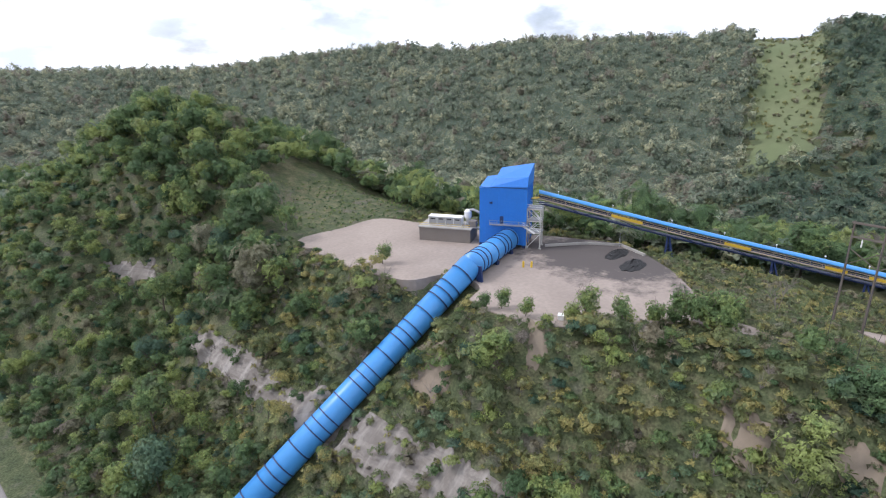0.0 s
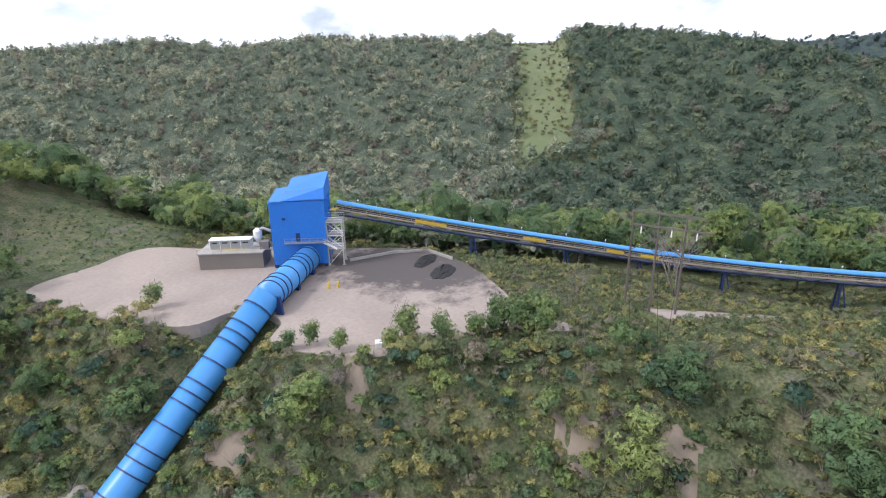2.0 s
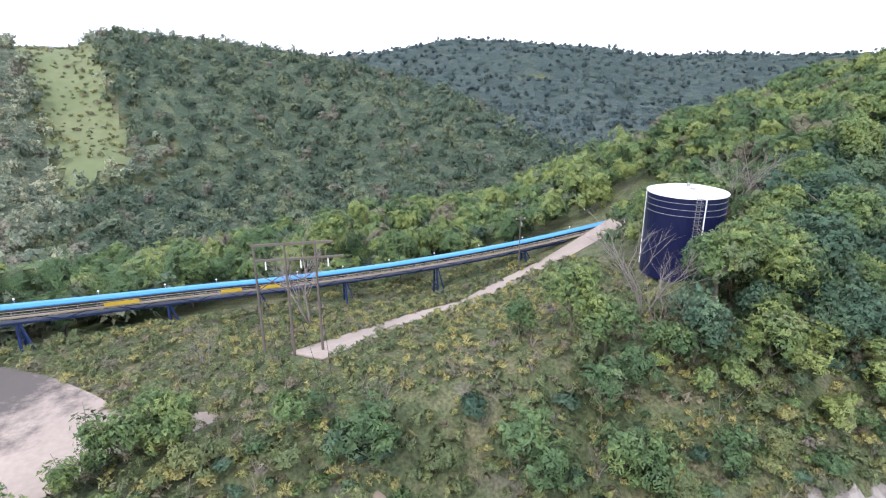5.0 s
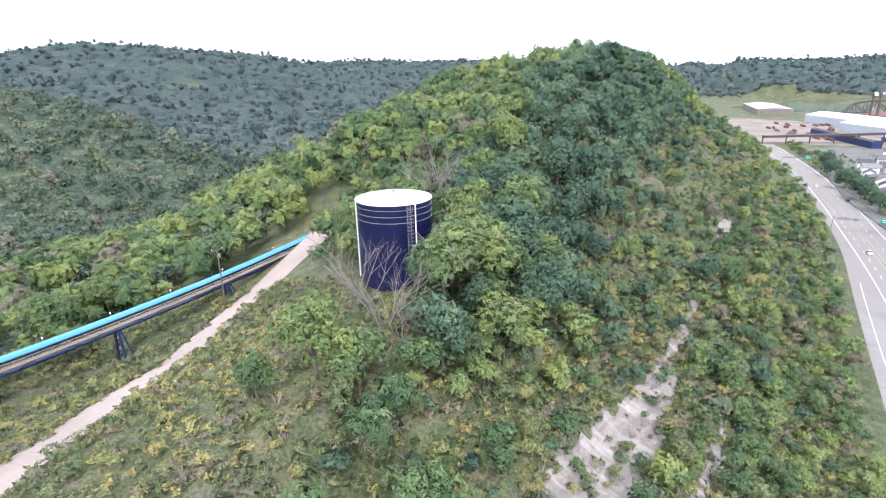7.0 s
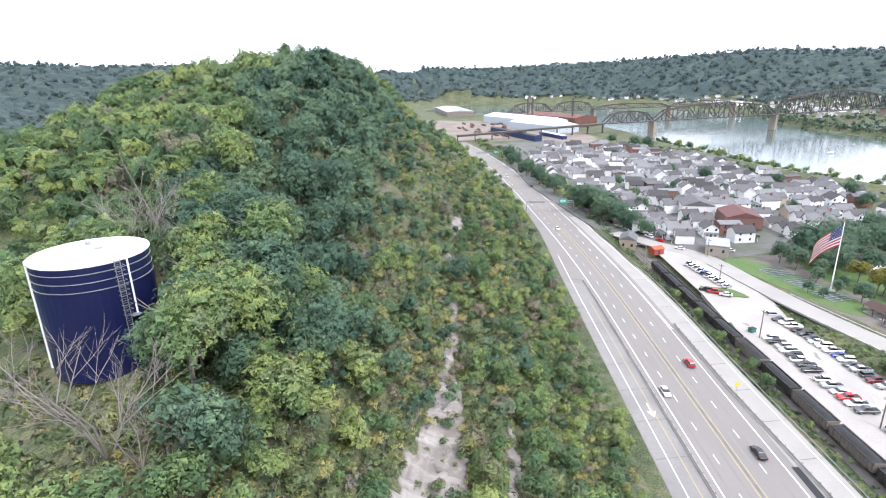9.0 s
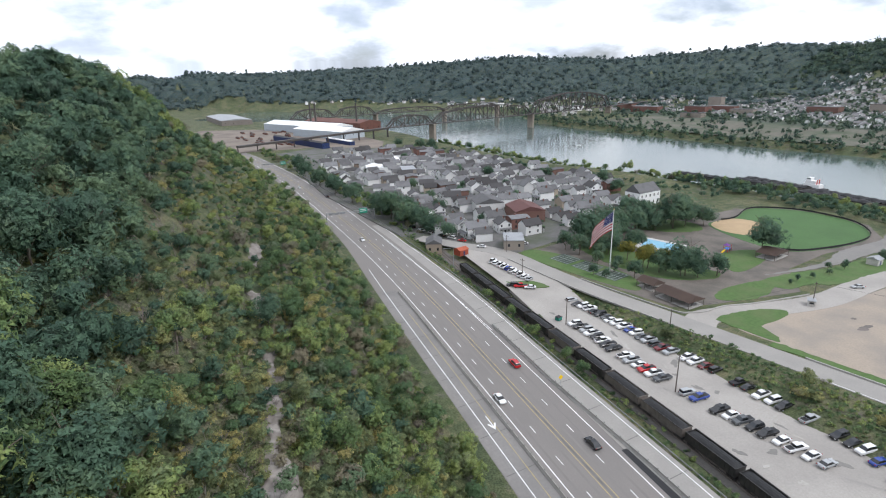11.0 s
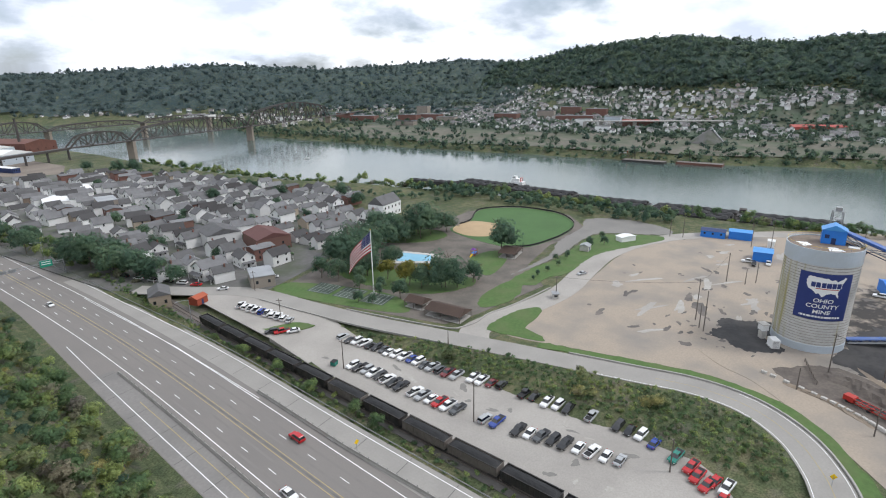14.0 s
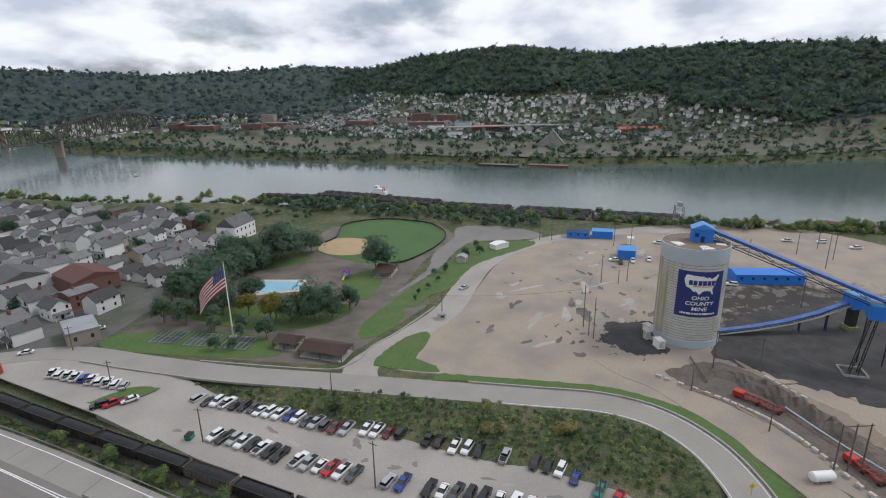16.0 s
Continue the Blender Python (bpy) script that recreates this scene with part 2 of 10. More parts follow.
def stained(base, spot, reach, dust):
    """A stony surface with a ragged dark stain round a spot."""
    m = base.copy()
    n, l = m.node_tree.nodes, m.node_tree.links
    b = n["Principled BSDF"]
    old = b.inputs["Base Color"].links[0].from_socket
    g = n.new("ShaderNodeNewGeometry")
    mp = n.new("ShaderNodeMapping"); mp.inputs["Location"].default_value = (-spot[0] / reach[0], -spot[1] / reach[1], 0); mp.inputs["Scale"].default_value = (1 / reach[0], 1 / reach[1], 0)
    l.new(g.outputs["Position"], mp.inputs[0])
    ln = n.new("ShaderNodeVectorMath"); ln.operation = "LENGTH"; l.new(mp.outputs[0], ln.inputs[0])
    ns = n.new("ShaderNodeTexNoise"); ns.inputs["Scale"].default_value, ns.inputs["Detail"].default_value, ns.inputs["Roughness"].default_value = 0.16, 8, 0.68
    l.new(g.outputs["Position"], ns.inputs["Vector"])
    ad = n.new("ShaderNodeMath"); ad.operation = "MULTIPLY_ADD"; ad.inputs[1].default_value = -2.6
    l.new(ns.outputs["Fac"], ad.inputs[0]); l.new(ln.outputs["Value"], ad.inputs[2])
    mr = n.new("ShaderNodeMapRange"); mr.inputs[1].default_value, mr.inputs[2].default_value, mr.inputs[3].default_value, mr.inputs[4].default_value = -0.55, -0.05, 0.92, 0.0
    l.new(ad.outputs[0], mr.inputs[0])
    mx = n.new("ShaderNodeMix"); mx.data_type = "RGBA"; mx.inputs["B"].default_value = (*dust, 1)
    l.new(mr.outputs[0], mx.inputs["Factor"]); l.new(old, mx.inputs["A"])
    l.new(mx.outputs["Result"], b.inputs["Base Color"])
    return m


M_PAD = stained(M_PINK, (-115, -47), (15, 20), (0.066, 0.057, 0.056))
M_PAD.name = "pinkish stone with coal dust"
M_COAL = mat("coal", (0.013, 0.013, 0.014), 0.7, grain=3, vary=0.5, big=0.4, vary2=0.2, bump=0.6)
M_COALDUST = mat("coal dust on gravel", (0.038, 0.037, 0.038), 0.95, grain=0.8, vary=0.45, big=0.12, vary2=0.45, dark=(0.095, 0.088, 0.082), bump=0.3)
M_DUSTY = mat("thin coal dust on stone", (0.105, 0.095, 0.088), 0.95, grain=0.9, vary=0.45, big=0.12, vary2=0.6, dark=(0.20, 0.17, 0.15), bump=0.3)
M_ROCK = mat("grey shale rock", (0.245, 0.22, 0.198), 0.95, grain=1.6, vary=0.35, big=0.22, vary2=0.6, dark=(0.12, 0.105, 0.09), bump=0.9)


def layered(m, tone, stretch=(0.10, 0.06, 1.7), band=(0.44, 0.60)):
    """Thin beds or streaks of another tone through a rock."""
    n, l = m.node_tree.nodes, m.node_tree.links
    b = n["Principled BSDF"]
    old = b.inputs["Base Color"].links[0].from_socket
    g = n.new("ShaderNodeNewGeometry")
    mp = n.new("ShaderNodeMapping"); mp.inputs["Scale"].default_value = stretch
    l.new(g.outputs["Position"], mp.inputs[0])
    ns = n.new("ShaderNodeTexNoise"); ns.inputs["Scale"].default_value, ns.inputs["Detail"].default_value = 1.0, 6
    l.new(mp.outputs[0], ns.inputs["Vector"])
    r = n.new("ShaderNodeValToRGB"); r.color_ramp.elements[0].position, r.color_ramp.elements[1].position = band
    l.new(ns.outputs["Fac"], r.inputs[0])
    mx = n.new("ShaderNodeMix"); mx.data_type = "RGBA"; mx.inputs["B"].default_value = (*tone, 1)
    l.new(r.outputs[0], mx.inputs["Factor"]); l.new(old, mx.inputs["A"])
    l.new(mx.outputs["Result"], b.inputs["Base Color"])


layered(M_ROCK, (0.165, 0.146, 0.13))
layered(M_ROCK, (0.33, 0.305, 0.28), (0.05, 0.55, 0.16), (0.52, 0.72))
M_DIRT = mat("tan dirt", (0.24, 0.195, 0.15), 0.95, grain=1.0, vary=0.25, big=0.2, vary2=0.5, dark=(0.17, 0.13, 0.09), bump=0.5)
M_LAWN = mat("mown lawn", (0.066, 0.122, 0.030), 0.9, grain=1.0, vary=0.4, big=0.13, vary2=0.6, dark=(0.100, 0.125, 0.048), bump=0.4)
M_FIELD = mat("outfield grass", (0.058, 0.125, 0.036), 0.9, grain=1.0, vary=0.2, big=0.05, vary2=0.2, bump=0.2)
M_BARK = mat("grey bark", (0.15, 0.125, 0.10), 0.95, grain=5, vary=0.4, bump=0.6)
M_DEADWOOD = mat("bleached dead wood", (0.225, 0.20, 0.18), 0.9, grain=5, vary=0.3)
M_POLE = mat("weathered pole timber", (0.13, 0.11, 0.095), 0.9, grain=6, vary=0.3)
M_GLASS = mat("dark window glass", (0.02, 0.024, 0.03), 0.12, grain=1, vary=0.3, spec=0.8)
M_LEAF = leaf_mat("mixed green leaves", (0.080, 0.138, 0.064), (0.140, 0.212, 0.084), (0.248, 0.300, 0.100), 0, 2.6, 0.4, gaps=0.47, bare=0.05)
M_LEAF2 = leaf_mat("deep green leaves", (0.056, 0.106, 0.072), (0.090, 0.155, 0.098), (0.142, 0.210, 0.116), 40, 2.4, 0.15, gaps=0.46)
M_SCRUB = leaf_mat("yellowing scrub leaves", (0.124, 0.162, 0.078), (0.196, 0.226, 0.098), (0.33, 0.298, 0.115), 90, 3.0, 0.7, gaps=0.47, bare=0.10)
# blue haze of the distance is mixed into this leaf colour
M_FAR_HAZE = leaf_mat("distant woods leaves", (0.056, 0.090, 0.094), (0.080, 0.120, 0.116), (0.116, 0.154, 0.136), 140, 0.34, 0.3, gaps=0.43)
# sunlight and a little blue haze are put into this leaf colour
M_WEST_SUN = leaf_mat("hollow woods leaves", (0.150, 0.192, 0.142), (0.255, 0.292, 0.204), (0.390, 0.392, 0.254), 180, 0.8, 0.55, gaps=0.45, bare=0.12)
# a slighter haze is tinted into this green for the far bank
M_FAR_HAZE2 = leaf_mat("hillside woods leaves", (0.045, 0.080, 0.064), (0.072, 0.118, 0.086), (0.118, 0.164, 0.104), 150, 0.4, 0.25, gaps=0.43)
# darker tone stands for the shade between the sunlit crowns
M_WEST_SHADE = leaf_mat("shaded hollow woods leaves", (0.100, 0.138, 0.102), (0.165, 0.202, 0.146), (0.250, 0.268, 0.178), 185, 0.8, 0.4, gaps=0.45)
# same woods under cloud, its shade put into the leaf colour
M_WEST_CLOUDED = leaf_mat("deep hollow woods leaves", (0.062, 0.100, 0.072), (0.100, 0.146, 0.098), (0.180, 0.215, 0.125), 190, 0.8, 0.4, gaps=0.45, bare=0.07)
M_GARDEN = mat("far garden green", (0.050, 0.074, 0.044), 0.95, grain=0.12, vary=0.5, big=0.03, vary2=0.7, dark=(0.086, 0.084, 0.070))
M_CLEARING = mat("pale clearing grass", (0.128, 0.148, 0.070), 0.95, grain=0.12, vary=0.35, big=0.02, vary2=0.8, dark=(0.10, 0.13, 0.055))
M_GOLD = leaf_mat("golden leaves", (0.13, 0.14, 0.035), (0.21, 0.20, 0.045), (0.32, 0.26, 0.05), 170, 2.4, 0.2, gaps=0.45)


# soil, dry grass and greener grass, broken up at several scales
M_GROUND = leaf_mat("rough grass and weeds", (0.078, 0.104, 0.052), (0.124, 0.148, 0.072), (0.205, 0.195, 0.110), 210, 2.2, 0.75, False)


def water_material():
    m = bpy.data.materials.new("river water")
    m.use_nodes = True
    n, l = m.node_tree.nodes, m.node_tree.links
    b = n["Principled BSDF"]
    b.inputs["Base Color"].default_value = (0.075, 0.105, 0.095, 1)
    b.inputs["Roughness"].default_value = 0.10
    b.inputs["IOR"].default_value = 1.33
    g = n.new("ShaderNodeNewGeometry")
    w = n.new("ShaderNodeTexNoise"); w.inputs["Scale"].default_value, w.inputs["Detail"].default_value = 0.35, 5
    l.new(g.outputs["Position"], w.inputs["Vector"])
    bp = n.new("ShaderNodeBump"); bp.inputs["Strength"].default_value, bp.inputs["Distance"].default_value = 0.16, 0.5
    l.new(w.outputs["Fac"], bp.inputs["Height"]); l.new(bp.outputs[0], b.inputs["Normal"])
    return m


M_WATER = water_material()

# ---- the lie of the land ----
def sst(a, b, x):
    t = np.clip((np.asarray(x, float) - a) / (b - a), 0, 1)
    return t * t * (3 - 2 * t)


def wob(x, y, s, seed=0.0):
    """A smooth wobble of about -1 to 1 with wavelength s."""
    x, y = x / s + seed, y / s - seed * 1.7
    return (np.sin(6.1 * x + 2.0 * np.sin(3.3 * y)) + np.sin(5.3 * y + 1.7 * np.sin(4.1 * x + 1.0)) + np.sin(4.4 * (x + y) + 2.2 * np.sin(2.9 * (x - y)))) / 3


# the highway, by y: left edge of the paving, left main edge line, right edge of the paving
HW_Y = [-900, 100, 150, 190, 225, 265, 300, 342, 400, 458, 520, 587, 680, 771, 893, 1100, 1500]
HW_X = [-8.0, -8.0, -8.3, -8.7, -8.9, -8.6, -8.2, -11.2, -15.8, -21.6, -29.5, -40.5, -58.5, -79.5, -114, -189, -374]
HW_W = [1.9, 1.9, 1.55, 1.5, 0.9, -1.2, -3.7, -7.5, -12.2, -18.0, -26.0, -37.0, -55.0, -76.0, -110, -185, -370]
HW_R = [29.5, 29.5, 27.9, 28.4, 27.4, 24.0, 21.3, 18.3, 10.5, 3.0, -6.5, -18.0, -36.0, -57.0, -91.0, -166, -351]
# the ridge beside it: y, inner edge x, its height, outer edge x, its height
RIDGE = [(-900, -80, 8, -230, 6), (-450, -85, 10, -200, 8), (-340, -92, 22, -160, 18), (-285, -94, 46, -136, 40), (-245, -93, 65, -118, 60), (-212, -90, 70, -112, 65),
         (-180, -86, 60, -119, 54), (-150, -79, 44.5, -124, 43), (-122, -72, 41.4, -121, 41.4), (-45, -72.5, 41.4, -126, 41.2), (-30, -77, 41.4, -127, 41.0), (-8, -84, 42.2, -136, 37.0), (15, -85, 44, -154, 30),
         (45, -82, 46, -166, 25.0), (78, -86, 49, -165, 31), (108, -94, 54, -162, 40), (140, -101, 63, -168, 58),
         (200, -110, 77, -188, 66), (262, -114, 87, -204, 77), (330, -118, 86, -212, 78), (450, -128, 74, -220, 68),
         (650, -160, 64, -250, 62), (900, -230, 60, -330, 60), (1500, -520, 60, -640, 60)]
RY, RXB, RZB, RXW, RZW = [np.array(c, float) for c in zip(*RIDGE)]
# hills all round: heading (clockwise from +y), distance and height of the crest, seen from HUB
HUB = (-25.0, 20.0)
HILL_W = [(-180, 950, 84), (-169, 930, 88), (-155, 880, 86), (-149, 820, 99), (-138, 770, 112), (-131, 750, 104), (-124, 740, 116), (-109, 730, 111), (-106.2, 730, 118),
          (-103.2, 730, 110), (-100.4, 730, 111), (-97.8, 740, 126), (-85, 700, 108), (-81, 660, 96), (-73, 610, 77), (-67.5, 550, 59), (-62, 490, 36), (-56, 430, 14), (-50, 420, 5), (180, 420, 5)]
HILL_B = [(-180, 1800, 95), (-150, 1800, 92), (-105, 1900, 100), (-83, 1900, 150), (-78.5, 1900, 136), (-72, 1900, 150), (-66, 1900, 190), (-57, 1900, 175),
          (-50, 2000, 158), (-47, 2100, 138), (-42, 2300, 145), (-35, 2300, 138), (-27, 2400, 140), (-20, 2500, 125), (-10, 2600, 100), (-5.5, 2700, 122), (3, 2800, 108), (14, 2700, 120), (26, 2500, 144),
          (37, 2500, 124), (43, 2500, 138), (51, 2400, 150), (56, 2100, 130), (60, 1900, 150), (65, 1750, 164), (71, 1650, 167), (79, 1600, 138),
          (84, 1550, 146), (90, 1500, 147), (98, 1450, 138), (104, 1450, 130), (130, 1500, 150), (180, 1800, 95)]
WA, WR, WZ = [np.array(c, float) for c in zip(*HILL_W)]
BA, BR, BZ = [np.array(c, float) for c in zip(*HILL_B)]
# river banks: y, near bank x, far bank x
RIVER = [(-1500, 520, 900), (-400, 420, 880), (-130, 372, 790), (0, 345, 700), (60, 330, 668), (200, 312, 608), (300, 300, 582), (390, 274, 568), (450, 248, 558), (530, 230, 540), (620, 218, 530), (700, 208, 522), (850, 203, 508),
         (1000, 186, 500), (1120, 150, 540), (1250, 60, 590), (1500, -160, 520), (1750, -520, 330), (2100, -1100, -300)]
VY, VN, VF = [np.array(c, float) for c in zip(*RIVER)]
WATER_Z = -10.0


def ground_z(x, y):
    x, y = np.asarray(x, float), np.asarray(y, float)
    foot = np.interp(y, HW_Y, HW_X) - 5.0
    xb, zb, xw, zw = (np.interp(y, RY, c) for c in (RXB, RZB, RXW, RZW))
    # east of the foot: the valley flat, with the sunken car park beside the railway
    flat = 0.45 + 0 * x
    lot = sst(27, 31, x) * (1 - sst(67, 76, x + 0.075 * (y - 140))) * sst(40, 62, y) * (1 - sst(205, 235, y) * sst(40, 48, x))
    flat = flat - 2.0 * lot - 1.9 * sst(27, 31, x) * (1 - sst(40, 42, x)) * (1 - lot) * (1 - sst(500, 700, y))
    hw_r = np.interp(y, HW_Y, HW_R) + 1.6
    flat = np.where(x < hw_r, -0.35 * (1 - sst(-4, 0, x - hw_r)) + flat * sst(-4, 0, x - hw_r), flat)
    vn, vf = np.interp(y, VY, VN), np.interp(y, VY, VF)
    levee = 4.5 * np.exp(-((x - vn + 34) / 9.0) ** 2) * sst(330, 380, y) * (1 - sst(700, 800, y))
    flat = flat + levee
    bank = flat + (-14.0 - flat) * sst(-16, 6, x - vn)
    far = -2.5 + 2.0 * sst(60, 200, x - vf) + 6 * sst(150, 500, x - vf) + 1.0 * wob(x, y, 160, 3)
    bank2 = -14.0 + (far + 14.0) * sst(-6, 22, x - vf)
    east = np.where(x < 0.5 * (vn + vf), bank, bank2)
    # the near ridge
    t = np.clip((foot - x) / np.maximum(foot - xb, 1), 0, 1)
    steps = 0.035 * np.sin(t * 15.0 + 0.02 * y) * np.sin(np.pi * t)
    bend = 1.7 - 0.72 * sst(-15, 65, y) - 1.12 * sst(-135, -200, y)
    slope = 0.2 + (zb - 0.2) * (t ** bend + steps) + 1.6 * wob(x, y, 46, 1.3) * np.sin(np.pi * t)
    u = np.clip((xb - x) / np.maximum(xb - xw, 1), 0, 1)
    top = zb + (zw - zb) * sst(0, 1, u) + 1.2 * wob(x, y, 60, 2.1) * np.sin(np.pi * u) * (sst(20, 60, y) + 1 - sst(-160, -115, y))
    v = np.clip((xw - x) / 170.0, 0, 1)
    back = zw + (4.0 - zw) * (1 - (1 - v) ** 1.5) + 4 * wob(x, y, 110, 5) * np.sin(np.pi * v)
    west = np.where(x > xb, slope, np.where(x > xw, top, back))
    z = np.where(x > foot, east, west)
    # hills all round
    dx, dy = x - HUB[0], y - HUB[1]
    r, az = np.hypot(dx, dy), np.degrees(np.arctan2(dx, dy))
    wr, wz = np.interp(az, WA, WR), np.interp(az, WA, WZ)
    ridges = wob(az * 3.0, r * 0.2, 40, 7)
    wa = wz * sst(0.46, 1.0, r / wr + 0.03 * ridges) * (1 - 0.5 * sst(1.0, 1.5, r / wr))
    br, bz = np.interp(az, BA, BR), np.interp(az, BA, BZ)
    b0 = np.where(az > 0, 0.56, 0.5)
    ba = bz * sst(b0, 1.0, r / br + 0.035 * ridges + 0.02 * wob(x, y, 500, 2)) ** 1.15 * (1 - 0.25 * sst(1.0, 1.4, r / br))
    gate = sst(0, 60, x - vf)
    gate = np.maximum(gate, (1 - sst(0, 420, x - foot)) * sst(1250, 1550, y))
    gate = np.where(x > foot, gate, 1.0)
    z = np.where(x > foot, z + ba * gate, np.maximum(z, np.maximum(wa, ba)))
    # the cut in which the big tube goes down
    u = (x + 85.3) / 61.3
    off = np.abs(y - (-63.4 - 14.0 * u))
    cut = 40.6 - 41.4 * u + 1.0 * np.maximum(off - 3.4, 0)
    return np.where((u > -0.02) & (u < 0.97) & (off < 14), np.minimum(z, cut), z)


def axis(*runs):
    out = []
    for a, b, step in runs:
        out += list(np.arange(a, b, step))
    return np.array(out + [runs[-1][1]], float)


def sheet(name, xs, ys, zfun, material, smooth=True):
    X, Y = np.meshgrid(xs, ys)
    Z = zfun(X, Y)
    v = np.stack([X.ravel(), Y.ravel(), Z.ravel()], 1)
    nx, ny = len(xs), len(ys)
    i = (np.arange(ny - 1)[:, None] * nx + np.arange(nx - 1)[None]).ravel()
    f = np.stack([i, i + 1, i + nx + 1, i + nx], 1)
    return mesh_np(name, v, f, material, smooth)


def mesh_np(name, v, f, material, smooth=False, parent=None):
    """A mesh object from arrays of places and of faces (all with the same number of corners)."""
    me = bpy.data.meshes.new(name)
    k = f.shape[1]
    me.vertices.add(len(v)); me.vertices.foreach_set("co", np.ascontiguousarray(v, np.float32).ravel())
    me.loops.add(f.size); me.loops.foreach_set("vertex_index", np.ascontiguousarray(f, np.int32).ravel())
    me.polygons.add(len(f)); me.polygons.foreach_set("loop_start", np.arange(0, f.size, k, dtype=np.int32))
    if smooth:
        me.polygons.foreach_set("use_smooth", np.ones(len(f), bool))
    me.update(calc_edges=True)
    me.materials.append(material)
    ob = new(name, me)
    if parent is not None:
        ob.parent = parent
    return ob


ground = sheet("ground",
               axis((-4200, -1000, 60), (-1000, -320, 17), (-320, -180, 6), (-180, -2, 3.0), (-2, 80, 3.5), (80, 420, 6), (420, 1000, 20), (1000, 4200, 60)),
               axis((-4200, -900, 60), (-900, -320, 17), (-320, -160, 6), (-160, 250, 3.0), (250, 320, 4), (320, 700, 6), (700, 1300, 20), (1300, 4200, 60)),
               ground_z, M_GROUND)
tagged(ground, "rough grassy ground of hills and valley flat", "ground", kind="structure")
water = sheet("water", axis((-3000, 1200, 100)), axis((-3000, 3000, 100)), lambda x, y: 0 * x + WATER_Z, M_WATER)
tagged(water, "calm grey-green river with soft reflections", "river", kind="structure")

# ---- building blocks ----
def thing(name, at=(0, 0, 0), turn=0.0, label="", category="", group="", kind=""):
    ob = new(name)
    ob.empty_display_size = 0.5
    ob.matrix_basis = pose(*at, 0, 0, turn)
    return tagged(ob, label, category, group, kind)


def part(name, bm, material, parent=None, label="", smooth=False):
    """Links a bmesh as one mesh object under a thing or a part."""
    me = bpy.data.meshes.new(name)
    bm.normal_update()
    bm.to_mesh(me)
    bm.free()
    if smooth:
        me.polygons.foreach_set("use_smooth", np.ones(len(me.polygons), bool))
    me.materials.append(material)
    ob = new(name, me)
    ob.parent = parent
    return tagged(ob, label)


def again(ob, parent, m=None):
    """The same mesh once more, under another parent or at another place."""
    o = bpy.data.objects.new(ob.name.split(".")[0], ob.data)
    scene.collection.objects.link(o)
    o.parent = parent
    if m is not None:
        o.matrix_basis = m
    return o


def hexa(bm, c):
    """Eight corners: four below, four above, both anticlockwise."""
    v = [bm.verts.new(p) for p in c]
    for q in ((3, 2, 1, 0), (4, 5, 6, 7), (0, 1, 5, 4), (1, 2, 6, 5), (2, 3, 7, 6), (3, 0, 4, 7)):
        bm.faces.new([v[i] for i in q])


def box(x0, x1, y0, y1, z0, z1, bm=None):
    bm = bm or bmesh.new()
    hexa(bm, [(x0, y0, z0), (x1, y0, z0), (x1, y1, z0), (x0, y1, z0), (x0, y0, z1), (x1, y0, z1), (x1, y1, z1), (x0, y1, z1)])
    return bm


def beam(a, b, w, h=None, bm=None):
    """A bar of w by h from a to b."""
    bm = bm or bmesh.new()
    a, b = Vector(a), Vector(b)
    d = (b - a).normalized()
    side = d.cross(Vector((0, 0, 1)))
    side = side.normalized() if side.length > 1e-3 else Vector((1, 0, 0))
    up = side.cross(d)
    s, u = side * w / 2, up * (h or w) / 2
    hexa(bm, [a - s - u, a + s - u, b + s - u, b - s - u, a - s + u, a + s + u, b + s + u, b - s + u])
    return bm


def tube(path, radii, seg=10, bm=None, caps=True):
    """A round pipe along a path, with a radius for each of its places."""
    bm = bm or bmesh.new()
    rings = []
    pts = [Vector(p) for p in path]
    for i, p in enumerate(pts):
        d = (pts[min(i + 1, len(pts) - 1)] - pts[max(i - 1, 0)]).normalized()
        s = d.cross(Vector((0, 0, 1)))
        s = s.normalized() if s.length > 1e-3 else Vector((1, 0, 0))
        u = s.cross(d)
        r = radii[i] if hasattr(radii, "__len__") else radii
        rings.append([bm.verts.new(p + r * (math.cos(2 * math.pi * k / seg) * s + math.sin(2 * math.pi * k / seg) * u)) for k in range(seg)])
    for a, b in zip(rings, rings[1:]):
        for k in range(seg):
            bm.faces.new((a[k], b[k], b[(k + 1) % seg], a[(k + 1) % seg]))
    if caps:
        bm.faces.new(rings[0])
        bm.faces.new(list(reversed(rings[-1])))
    return bm


def lathe(profile, seg=24, bm=None):
    """A turned shape round the z axis from (radius, height) pairs."""
    bm = bm or bmesh.new()
    rings = [[bm.verts.new((r * math.cos(2 * math.pi * k / seg), r * math.sin(2 * math.pi * k / seg), z)) for k in range(seg)] for r, z in profile]
    for a, b in zip(rings, rings[1:]):
        for k in range(seg):
            bm.faces.new((a[k], a[(k + 1) % seg], b[(k + 1) % seg], b[k]))
    bm.faces.new(list(reversed(rings[0])))
    bm.faces.new(rings[-1])
    return bm


